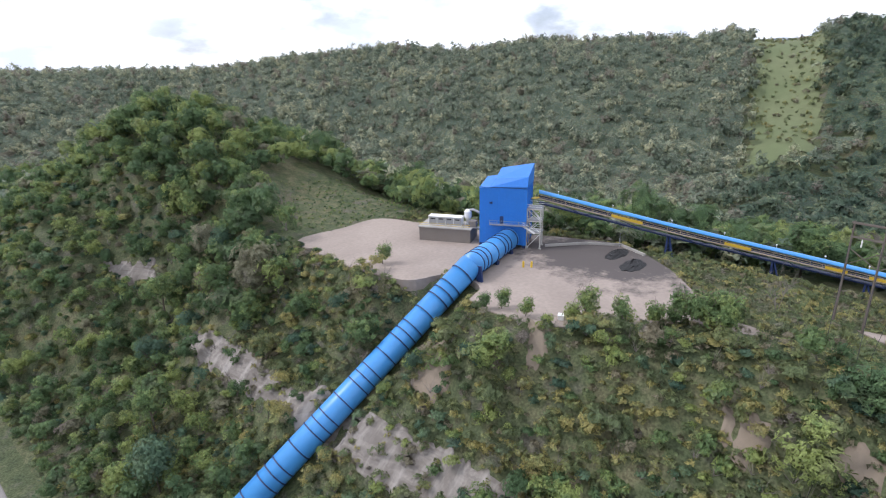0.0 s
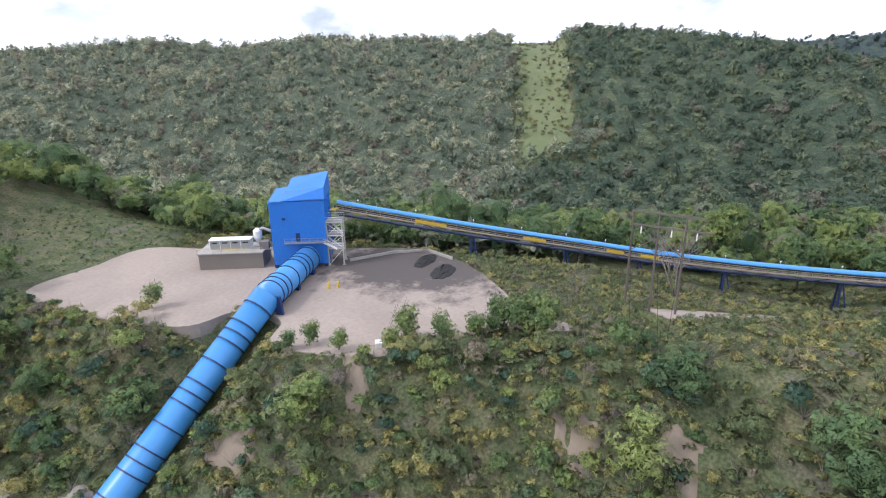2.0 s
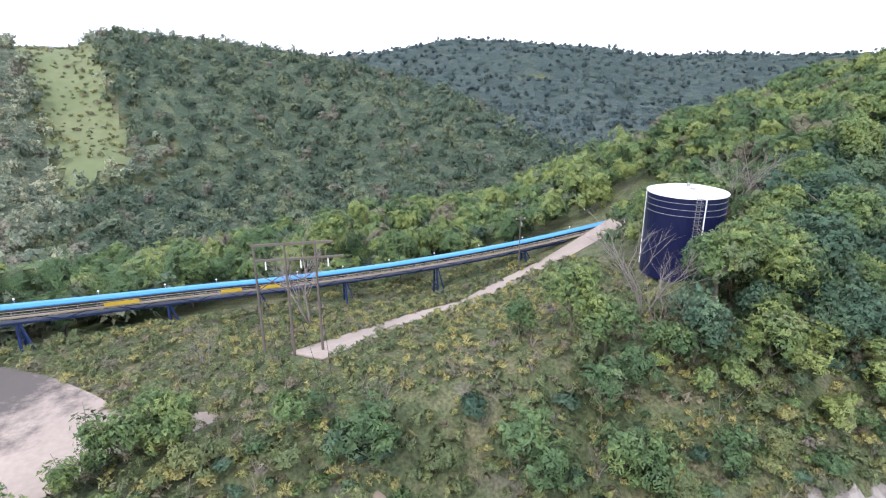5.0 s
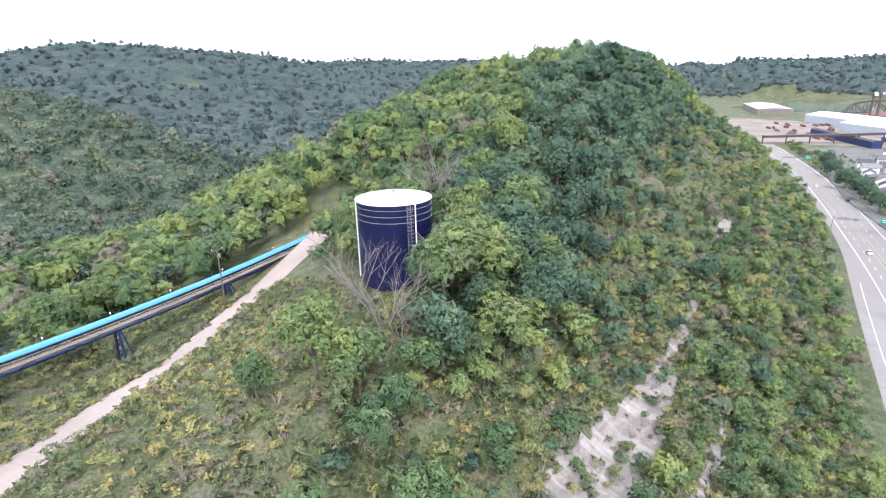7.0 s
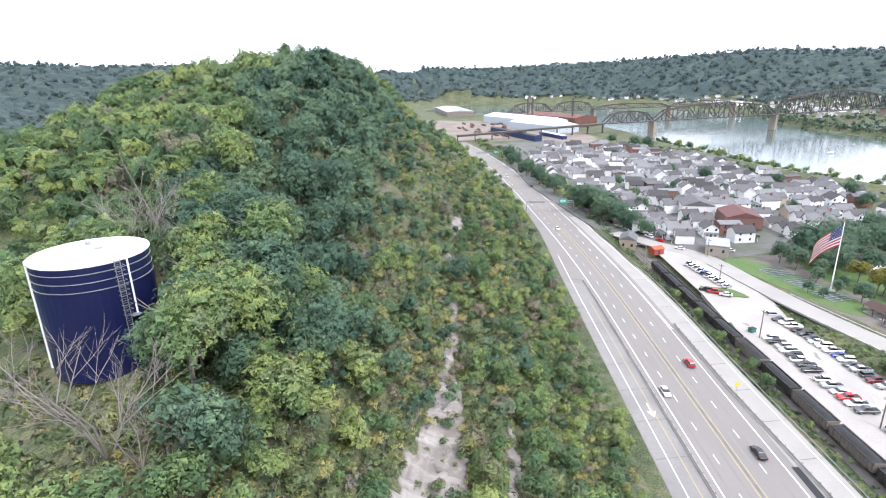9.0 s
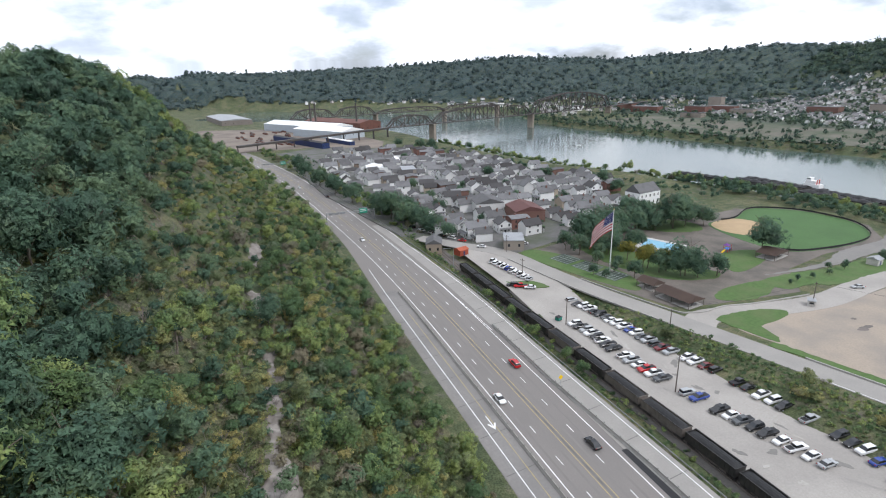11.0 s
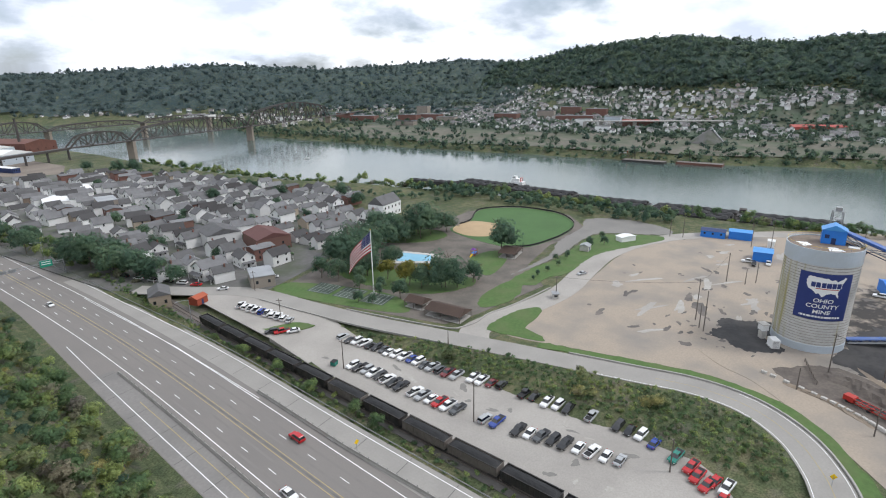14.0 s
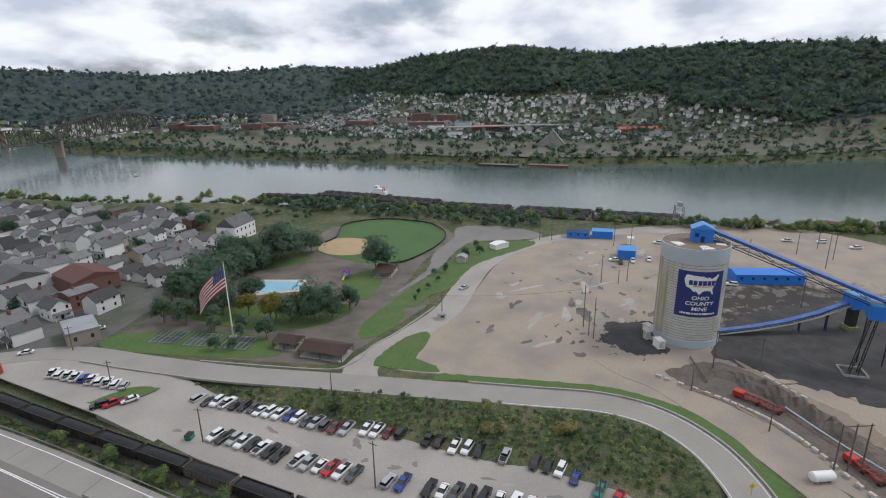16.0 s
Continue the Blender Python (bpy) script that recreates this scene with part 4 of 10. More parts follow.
# big tube across the yard and down the hill
T0, TC, T1 = Vector((-107.2, -68.2, 44.3)), Vector((-85.3, -63.4, 44.3)), Vector((-24.0, -77.4, 2.9))
tube_thing = thing("conveyor_tube", tuple(T0), 0, "long sky-blue steel conveyor tube with dark rings running downhill", "conveyor")
ring = None
for a, b, first, last in ((T0, TC, 1.0, 21.0), (TC, T1, 2.4, 74.0)):
    tdn = (b - a).normalized()
    rot = tdn.to_track_quat("Z", "Y").to_matrix().to_4x4()
    part("shell", lathe([(2.62, -0.5 if a is TC else 0.0), (2.62, (b - a).length)], 40), M_TUBE, tube_thing, smooth=True).matrix_basis = Matrix.Translation(a - T0) @ rot
    s, k = first, 0
    while s < last:
        m = Matrix.Translation(a - T0 + tdn * s) @ rot
        if ring is None:
            ring = part("ring", lathe([(2.60, -0.12), (2.76, -0.12), (2.76, 0.12), (2.60, 0.12)], 40), M_DKBLUE, tube_thing)
            ring.matrix_basis = m
        else:
            again(ring, tube_thing, m)
        k += 1
        s += 1.9 if k % 4 in (2, 3) else 3.9
for s in (0.12, 0.5, 0.95):
    p = T0.lerp(TC, s)
    part("saddle", box(p.x - T0.x - 0.4, p.x - T0.x + 0.4, p.y - T0.y - 2.2, p.y - T0.y + 2.2, PAD_Z - T0.z, PAD_Z - T0.z + 1.0), M_DKBLUE, tube_thing)
collar_leg = part("support_bent", beam((TC.x - T0.x, TC.y - T0.y + 2.5, 0.6), (TC.x - T0.x, TC.y - T0.y + 2.9, PAD_Z - T0.z - 0.2), 0.5, 1.4), M_DKBLUE, tube_thing)
for s in (22, 46, 66):
    q = TC + (T1 - TC).normalized() * s
    for dy in (-1.6, 1.6):
        part("support_bent", beam((q.x - T0.x, q.y - T0.y + dy, q.z - T0.z - 1.6), (q.x - T0.x, q.y - T0.y + dy * 1.3, min(gz(q.x, q.y), q.z - 2.6) - T0.z - 0.5), 0.5), M_DKBLUE, tube_thing)

# conveyor along the bench
CV = smooth_line([(-117, -66, 54.8), (-132, -38, 47.5), (-145, -12, 41.6), (-151, 10, 38.3), (-154.5, 40, 36.6), (-156, 75, 37.0), (-156, 113, 39.8)], 5)
conv = thing("belt_conveyor", (0, 0, 0), 0, "long covered belt conveyor with a bright blue hood and side walkway", "conveyor")


def along(pts, side, up):
    out = []
    for i, p in enumerate(pts):
        a, b = pts[max(i - 1, 0)], pts[min(i + 1, len(pts) - 1)]
        d = Vector((b[0] - a[0], b[1] - a[1], 0)).normalized()
        out.append((p[0] + d.y * side, p[1] - d.x * side, p[2] + up))
    return out


def strip(pts, s0, s1, u0, u1, bm=None):
    """A long box along a line in space: sideways s0 to s1, upward u0 to u1."""
    bm = bm or bmesh.new()
    q = [along(pts, s, u) for s, u in ((s0, u0), (s1, u0), (s1, u1), (s0, u1))]
    rows = [[bm.verts.new(c[i]) for c in q] for i in range(len(pts))]
    for a, b in zip(rows, rows[1:]):
        for k in range(4):
            bm.faces.new((a[k], b[k], b[(k + 1) % 4], a[(k + 1) % 4]))
    bm.faces.new(rows[0]); bm.faces.new(rows[-1][::-1])
    return bm


hood = bmesh.new()
hq = [along(CV, s, u) for s, u in ((1.0, -0.28), (1.0, -0.08), (0.6, 0.3), (0.0, 0.42), (-0.6, 0.3), (-1.0, -0.08), (-1.0, -0.28))]
rows = [[hood.verts.new(c[i]) for c in hq] for i in range(len(CV))]
for a, b in zip(rows, rows[1:]):
    for k in range(6):
        hood.faces.new((a[k], a[k + 1], b[k + 1], b[k]))
part("hood", hood, M_TUBE, conv, "bright blue curved belt hood")
part("belt", strip(CV, -0.7, 0.7, -0.95, -0.85), M_DARK, conv)
part("stringer", strip(CV, 0.8, 0.95, -1.5, -1.2), M_DKBLUE, conv)
part("stringer", strip(CV, -0.95, -0.8, -1.5, -1.2), M_DKBLUE, conv)
part("truss_chord", strip(CV, 0.8, 1.0, -3.0, -2.7), M_DKBLUE, conv)
part("truss_chord", strip(CV, -1.0, -0.8, -3.0, -2.7), M_DKBLUE, conv)
part("pan", strip(CV, -0.8, 0.8, -2.75, -2.65), M_DKBLUE, conv)
part("walkway", strip(CV, 1.0, 1.9, -1.6, -1.42), M_TANRAIL, conv, "dusty tan walkway")
for u in (-0.98, -0.5):
    part("rail", strip(CV, 1.84, 1.93, u, u + 0.09), M_TANRAIL, conv, "dusty tan handrail")
for i in range(len(CV) - 1):
    for k in range(2):
        p = [a + (b - a) * (k / 2) for a, b in zip(CV[i], CV[i + 1])]
        part("post", box(p[0] + 1.75, p[0] + 1.84, p[1] - 0.05, p[1] + 0.05, p[2] - 1.5, p[2] - 0.42), M_TANRAIL, conv)
        part("idler_frame", box(p[0] + 0.98, p[0] + 1.04, p[1] - 0.12, p[1] + 0.12, p[2] - 1.3, p[2] - 0.5), M_DKBLUE, conv)
    a, b = along(CV, 0.9, -1.3)[i], along(CV, 0.9, -2.85)[i + 1]
    c, d = along(CV, 0.9, -2.85)[i], along(CV, 0.9, -1.3)[i + 1]
    part("truss_web", beam(a, b, 0.14) if i % 2 else beam(c, d, 0.14), M_DKBLUE, conv)
for i, p in enumerate(CV):
    if i % 2 == 1:
        part("lamp", lathe([(0.03, 0), (0.03, 0.5), (0.18, 0.55), (0.16, 0.8)], 8), M_WHITE, conv, "small white lamp").matrix_basis = pose(p[0] - 0.9, p[1], p[2] + 0.2)
    if i in (3, 7, 11, 13):
        part("walk_panel", strip(CV[i:i + 2], 1.88, 1.95, -1.3, -0.6) if i + 1 < len(CV) else box(0, 1, 0, 1, 0, 1), M_YELLOW, conv, "yellow rail panel")
for i in (5, 9, 13, 17, 21, 25):
    x, y, z = CV[i]
    g0 = gz(x, y)
    bt = part("trestle", beam((x + 1.6, y, g0 - 0.4), (x + 0.8, y, z - 2.9), 0.4), M_DKBLUE, conv)
    part("leg", beam((x - 1.6, y, g0 - 0.4), (x - 0.8, y, z - 2.9), 0.4), M_DKBLUE, bt)
    part("leg", beam((x + 1.6, y + 2.0, g0 - 0.4), (x + 0.8, y + 0.4, z - 2.9), 0.3), M_DKBLUE, bt)
    for u in (0.35, 0.7):
        zz = g0 + (z - 3 - g0) * u
        part("tie", beam((x + 1.4, y, zz), (x - 1.4, y, zz), 0.2), M_DKBLUE, bt)
part("gangway", box(-116.5, -114.0, -66.5, -65.2, 53.4, 53.55), M_YELLOW, conv, "yellow gangway with rails")

# kerb rail at the back of the yard and a pipe stile
kerb = thing("kerb", (0, 0, 0), 0, "low concrete kerb wall at the back of the yard", "kerb")
part("wall", ribbon([(-114.5, -62.2), (-122.5, -55.1), (-126.5, -47.6), (-122.4, -40)], -0.2, 0.2, PAD_Z + 0.75, 0.8), M_CONC, kerb)
stile = thing("pipe_gate", (-126.9, -48.2, PAD_Z), 27, "pale pipe gate frame at the edge of the yard", "gate")
part("post", box(-0.06, 0.06, -0.06, 0.06, 0, 3.4), M_STEEL, stile)
part("post", box(1.3, 1.42, -0.06, 0.06, 0, 2.2), M_STEEL, stile)
part("bar", box(0, 1.4, -0.05, 0.05, 1.6, 1.7), M_STEEL, stile)
for x, y in ((-98.5, -58.3), (-99.5, -56.8)):
    bol = thing("bollard", (x, y, PAD_Z + 0.1), 0, "yellow steel bollard in the stone yard", "bollard", "yard bollards")
    part("pipe", tube([(0, 0, 0), (0, 0, 1.35)], 0.24, 10), M_YELLOW, bol)
    part("cap", lathe([(0.24, 1.35), (0.15, 1.47), (0.02, 1.5)], 10), M_YELLOW, bol)
wb = thing("utility_box", (-79.9, -38.4, PAD_Z), 25, "white utility box at the yard's edge", "box")
part("body", box(-0.6, 0.6, -0.5, 0.5, 0.1, 0.95), M_WHITE, wb)
part("lid", box(-0.65, 0.65, -0.55, 0.55, 0.95, 1.05), M_WHITE, wb)

# water tank
tank = thing("water_tank", (-99.3, 72.3, 47.0), 0, "dark navy steel water tank with a white domed roof", "water tank")
tank.scale = (0.945, 0.945, 1.0)
part("shell", lathe([(7.2, 0), (7.2, 15.4)], 48), M_NAVY, tank)
part("roof", lathe([(7.32, 15.3), (7.32, 15.5), (5.0, 16.0), (2.4, 16.3), (0.3, 16.4)], 48), M_WHITE, tank, "white shallow dome roof")
for z in (12.2, 13.3, 14.4):
    part("band", lathe([(7.2, z), (7.27, z), (7.27, z + 0.09), (7.2, z + 0.09)], 48), M_STEEL, tank, "pale steel stiffening band")
part("hatch", lathe([(0.5, 16.2), (0.5, 16.6), (0.1, 16.65)], 14), M_STEEL, tank).matrix_basis = pose(2.2, -1.2, -0.1)
part("vent", lathe([(0.35, 16.3), (0.35, 16.75), (0.5, 16.8), (0.1, 17.0)], 12), M_STEEL, tank)
LA = radians(-33)
lad = thing("part_frame", (0, 0, 0))
lad.name = "ladder"
lad.parent = tank
lad.matrix_basis = pose(7.3 * math.cos(LA), 7.3 * math.sin(LA), 0, 0, 0, -33 + 90)
for x in (-0.35, 0.35):
    part("side_rail", box(x - 0.04, x + 0.04, -0.45, -0.38, 2.5, 16.5), M_STEEL, lad)
for k in range(44):
    part("rung", box(-0.33, 0.33, -0.44, -0.40, 2.7 + 0.3 * k, 2.74 + 0.3 * k), M_STEEL, lad)
for k in range(12):
    part("cage_hoop", beam((-0.55, -0.4, 8.5 + 0.65 * k), (-0.55, -1.1, 8.5 + 0.65 * k), 0.05), M_STEEL, lad)
    part("cage_hoop", beam((-0.55, -1.1, 8.5 + 0.65 * k), (0.55, -1.1, 8.5 + 0.65 * k), 0.05), M_STEEL, lad)
    part("cage_hoop", beam((0.55, -1.1, 8.5 + 0.65 * k), (0.55, -0.4, 8.5 + 0.65 * k), 0.05), M_STEEL, lad)
part("platform", box(0.4, 1.5, -1.0, -0.1, 8.0, 8.15), M_STEEL, lad)
part("pipe", tube([(1.3, -0.25, 8.0), (1.3, -0.25, 16.2)], 0.13, 8), M_WHITE, lad)
part("overflow_pipe", tube([(7.45 * math.cos(radians(-150)), 7.45 * math.sin(radians(-150)), 0.4), (7.45 * math.cos(radians(-150)), 7.45 * math.sin(radians(-150)), 15.3), (7.0 * math.cos(radians(-150)), 7.0 * math.sin(radians(-150)), 15.6)], 0.16, 8), M_WHITE, tank)
part("roof_rail", tube([(6.3 * math.cos(LA), 6.3 * math.sin(LA), 15.7), (6.3 * math.cos(LA), 6.3 * math.sin(LA), 16.8), (5.2 * math.cos(LA), 5.2 * math.sin(LA), 16.9), (5.2 * math.cos(LA), 5.2 * math.sin(LA), 15.9)], 0.05, 6), M_WHITE, tank)


# poles and wires
def wire(pts, name, label, sag=1.2, r=0.025, group=""):
    p = []
    for a, b in zip(pts, pts[1:]):
        for k in range(9):
            t = k / 8
            q = [u + (v - u) * t for u, v in zip(a, b)]
            q[2] -= sag * 4 * t * (1 - t)
            p.append(q)
    o = part(name, tube(p, r, 4), M_DARK)
    return tagged(o, label, "cable", group)


hframe = thing("power_pole_frame", (-112.5, 2.6, gz(-112.5, 2.6)), 76, "grey timber power-line frame with three poles and crossarms", "power pole")
hframe.scale = (1.0, 1.0, 1.22)
for x in (-4.6, 0, 4.6):
    part("pole", tube([(x, 0, -0.5), (x, 0, 16.0)], [0.24, 0.15], 8), M_POLE, hframe)
part("crossarm", box(-5.0, 7.5, -0.12, 0.12, 15.6, 15.9), M_POLE, hframe)
part("crossarm", box(-4.8, 9.0, -0.12, 0.12, 13.6, 13.85), M_POLE, hframe)
part("brace", beam((-4.6, 0.15, 9.6), (0, 0.15, 12.0), 0.12), M_POLE, hframe)
part("brace", beam((0, 0.15, 9.6), (4.6, 0.15, 12.0), 0.12), M_POLE, hframe)
part("brace", beam((-4.6, 0.15, 12.0), (0, 0.15, 9.6), 0.12), M_POLE, hframe)
part("brace", beam((0, 0.15, 12.0), (4.6, 0.15, 9.6), 0.12), M_POLE, hframe)
for x in (-3, 2.3, 6.5):
    part("insulator", lathe([(0.1, 12.4), (0.14, 12.6), (0.1, 12.9), (0.14, 13.2), (0.05, 13.6)], 8), M_WHITE, hframe).matrix_basis = pose(x, 0, 0)
for a, b in (((-113.6, -2, 54), (-91, -1.0, 43)), ((-112.5, 2.6, 54), (-89, 3, 43.5)), ((-111.4, 7, 54), (-62, 0.5, 28.0))):
    wire([a, b], "guy_wire", "taut steel guy wire of the pole frame", 0.0, 0.035, "pole frame guys")


def power_pole(x, y, h, turn, z=None):
    z = gz(x, y) if z is None else z
    p = thing("utility_pole", (x, y, z), turn, "weathered timber utility pole with a crossarm", "utility pole", "utility poles")
    part("pole", tube([(0, 0, -0.5), (0, 0, h)], [0.2, 0.13], 8), M_POLE, p)
    part("crossarm", box(-1.5, 1.5, -0.08, 0.08, h - 0.7, h - 0.5), M_POLE, p)
    for x in (-1.3, 0, 1.3):
        part("insulator", lathe([(0.07, h - 0.5), (0.09, h - 0.35), (0.04, h - 0.2)], 6), M_WHITE, p).matrix_basis = pose(x, 0, 0)
    part("transformer", lathe([(0.05, h - 2.6), (0.3, h - 2.55), (0.3, h - 1.7), (0.1, h - 1.6)], 10), M_STEEL, p).matrix_basis = pose(0.35, 0, 0)


power_pole(-150.5, 70, 16, 84, 30)
power_pole(-151, 108, 12, 84, 35)
wire([(-150.5, 70, 45.5), (-151, 108, 46.5), (-160, 160, 70)], "power_line", "thin dark power line between timber poles", 1.0)

# ---- bare rock, dirt and paths on the hill ----
ROCKS = [[(-51.8, -131.2), (-54.2, -103.7), (-52.8, -84), (-56.2, -73.6), (-55.5, -59.5), (-56.3, -49.2), (-57.8, -34), (-54.5, -33), (-48.3, -49.6), (-48.3, -63.9), (-48.3, -81.9), (-48.2, -99.4), (-47.9, -117.2)],
         [(-53.8, 136), (-52, 131), (-51.8, 116), (-52.9, 101), (-51, 92), (-50.4, 80), (-50.6, 64), (-55, 48), (-60.8, 49), (-61.4, 61), (-58.8, 78), (-56, 96), (-54.6, 118)],
         [(-55.8, 199), (-52.5, 213), (-51.2, 196), (-53.2, 184)], [(-56.5, 163), (-53, 164), (-53.4, 150), (-55.4, 151)], [(-50.1, -177.4), (-58.3, -164.1), (-55.2, -160), (-49.5, -172)],
         [(-43, 44), (-45, 62), (-43.8, 88), (-41.8, 90), (-41.5, 60)]]
DIRTS = [[(-77.0, -42.2), (-77.7, -39.2), (-71.9, -36.9), (-69.2, -38.6), (-72, -40.4)], [(-77.4, -10.4), (-78.2, -4.4), (-72.6, -5.2), (-71.5, -9.1)], [(-77.2, 3.3), (-77.4, 8.3), (-70.9, 9.1), (-70.3, 4.7)],
         [(-62.9, -17.1), (-61.7, -10.8), (-57.6, -11.3), (-58.8, -17.5)], [(-67.6, -58), (-65.4, -51.7), (-60.4, -52), (-61.6, -58.2)]]


def inside(poly, x, y):
    p = np.array(poly, float)
    q = np.roll(p, -1, 0)
    c = np.zeros(np.shape(x), bool)
    for (x0, y0), (x1, y1) in zip(p, q):
        hit = ((y0 > y) != (y1 > y)) & (x < (x1 - x0) * (y - y0) / (y1 - y0 + 1e-9) + x0)
        c ^= hit
    return c


def patch(name, poly, material, lift, rough, step, label, category):
    """A bare patch: a finer piece of ground with ledges, where the outline lets it show."""
    poly = smooth_line(poly, 4, True)
    p = np.array(poly)
    xs = np.arange(p[:, 0].min() - 1.5, p[:, 0].max() + 1.5, step)
    ys = np.arange(p[:, 1].min() - 1.5, p[:, 1].max() + 1.5, step)
    X, Y = np.meshgrid(xs, ys)
    rng = np.random.default_rng(len(poly) + int(abs(p[0, 0] * 10)))
    jag = inside(poly, X + 1.0 * wob(X, Y, 5, 1), Y + 1.3 * wob(X, Y, 6, 4))
    Z = ground_z(X, Y)
    n = rng.uniform(-1, 1, X.shape)
    ledge = 0.5 * np.floor(Z / 1.3 + 0.4 * wob(X, Y, 9, 2)) * 1.3 + 0.5 * Z
    Z2 = np.where(rough > 0.3, ledge, Z) + lift + rough * (0.5 * n + 0.7 * wob(X, Y, 3.0, 9))
    Z2 = np.where(jag, np.maximum(Z2, Z + 0.12), Z - 1.0)
    nx, ny = len(xs), len(ys)
    i = (np.arange(ny - 1)[:, None] * nx + np.arange(nx - 1)[None]).ravel()
    J = jag.ravel()
    f = np.stack([i, i + 1, i + nx + 1, i + nx], 1)
    f = f[(J[f].sum(1) >= 2)]
    o = mesh_np(name, np.stack([X.ravel(), Y.ravel(), Z2.ravel()], 1), f, material, False)
    return tagged(o, label, category)


for k, poly in enumerate(ROCKS):
    patch("rock_face", poly, M_ROCK, 0.45, 0.75, 0.5, "bare grey shale ledges showing through the scrub", "rock face")
for k, poly in enumerate(DIRTS):
    patch("bare_soil", poly, M_DIRT, 0.15, 0.12, 0.6, "bare tan soil patch on the slope", "soil")
PATH_LINE = smooth_line([(-110, 4), (-117.5, 19), (-126.5, 33), (-135, 49), (-141.5, 65), (-146, 81), (-149.5, 97), (-151.5, 107)], 6)
track = part("pavement", ribbon(PATH_LINE, -4.8, 4.4, lambda x, y: gz(x, y) + 0.22, 0.6), M_PINK)
tagged(track, "pale dirt track along the hill bench", "track", kind="structure")

# ---- trees and scrub ----
RNG = np.random.default_rng(7)


def rand_dirs(n, rng):
    d = rng.normal(size=(n, 3))
    return d / np.linalg.norm(d, axis=1, keepdims=True)


def leaf_cloud(n, radius, height, leaf, lobes, rng, low=-0.5, core=True, droop=0.0):
    """Triangles (n, 3, 3) of a crown: leaves on a few overlapping lobes, turned mostly outward, round a ragged core."""
    cen = rand_dirs(lobes, rng) * rng.uniform(0.25, 0.72, (lobes, 1)) * [radius, radius, height / 2]
    cen[:, 2] = np.abs(cen[:, 2]) * np.where(rng.random(lobes) < 0.65, 1, -0.8)
    rad = rng.uniform(0.34, 0.60, lobes) * radius
    k = rng.integers(0, lobes, n)
    d = rand_dirs(n, rng)
    d[:, 2] = np.where(d[:, 2] < low, -d[:, 2], d[:, 2])
    p = cen[k] + d * (rad[k] * (1.28 - 0.62 * rng.random(n) ** 1.5))[:, None] * [1, 1, max(0.6, min(1.2, height / (2 * radius)))]
    nrm = d * 1.0 + rand_dirs(n, rng) * 0.75 + [0, 0, 0.25]
    nrm /= np.linalg.norm(nrm, axis=1, keepdims=True)
    a = np.cross(nrm, rand_dirs(n, rng)); a /= np.linalg.norm(a, axis=1, keepdims=True)
    b = np.cross(nrm, a)
    s = leaf * rng.uniform(0.6, 1.4, (n, 1))
    tri = np.stack([p + a * s * 0.62, p - a * s * 0.4 + b * s * 0.55, p - a * s * 0.4 - b * s * 0.5], 1)
    up = p / [radius, radius, height / 2]
    vn = 0.55 * d + 0.45 * up / (np.linalg.norm(up, axis=1, keepdims=True) + 1e-6) + 0.38 * nrm + [0, 0, 0.2]
    tri = np.concatenate([tri, np.repeat(vn[:, None, :], 3, 1)], 2)
    if core:
        out = []
        for c, r in zip(cen, rad):
            bm = bmesh.new()
            bmesh.ops.create_icosphere(bm, subdivisions=1, radius=1.0)
            V = np.array([v.co for v in bm.verts]) * (r * 0.66 * rng.uniform(0.7, 1.2, (len(bm.verts), 1))) + c
            F = np.array([[v.index for v in q.verts] for q in bm.faces])
            bm.free()
            N = (V - c) / r + [0, 0, 0.2]
            out.append(np.concatenate([V[F], N[F]], 2))
        tri = np.concatenate([tri] + out)
    tri[:, :, 2] += height / 2
    return tri


def scatter(protos, places, sizes, rng, stretch=0.2):
    """All copies of the prototypes at places (n, 3) as one array of triangles."""
    out = []
    which = rng.integers(0, len(protos), len(places))
    for k, pr in enumerate(protos):
        sel = which == k
        m = int(sel.sum())
        if not m:
            continue
        ang = rng.uniform(0, 2 * np.pi, m)
        c, s = np.cos(ang), np.sin(ang)
        sz = sizes[sel]
        zz = sz * rng.uniform(1 - stretch, 1 + stretch, m)
        x = pr[None, :, :, 0] * c[:, None, None] - pr[None, :, :, 1] * s[:, None, None]
        y = pr[None, :, :, 0] * s[:, None, None] + pr[None, :, :, 1] * c[:, None, None]
        q = np.stack([x * sz[:, None, None], y * sz[:, None, None], pr[None, :, :, 2] * zz[:, None, None]], -1) + places[sel][:, None, None, :]
        nx = pr[None, :, :, 3] * c[:, None, None] - pr[None, :, :, 4] * s[:, None, None]
        ny = pr[None, :, :, 3] * s[:, None, None] + pr[None, :, :, 4] * c[:, None, None]
        nz = np.broadcast_to(pr[None, :, :, 5], nx.shape)
        tone = np.broadcast_to(rng.random(m)[:, None, None], nx.shape)
        out.append(np.concatenate([q, np.stack([nx, ny, nz, tone], -1)], -1).reshape(-1, 3, 7))
    return np.concatenate(out)


def tri_mesh(name, tri, material, parent=None):
    ob = mesh_np(name, tri[:, :, :3].reshape(-1, 3), np.arange(len(tri) * 3).reshape(-1, 3), material, False, parent)
    if tri.shape[2] >= 6:
        tone = tri[:, :, 6].ravel() if tri.shape[2] == 7 else np.full(len(tri) * 3, 0.5)
        ob.data.attributes.new("tone", "FLOAT", "POINT").data.foreach_set("value", np.ascontiguousarray(tone, np.float32))
        n = tri[:, :, 3:6].reshape(-1, 3)
        n = n / (np.linalg.norm(n, axis=1, keepdims=True) + 1e-9)
        ob.data.attributes.new("crown_normal", "FLOAT_VECTOR", "POINT").data.foreach_set("vector", np.ascontiguousarray(n, np.float32).ravel())
    return ob


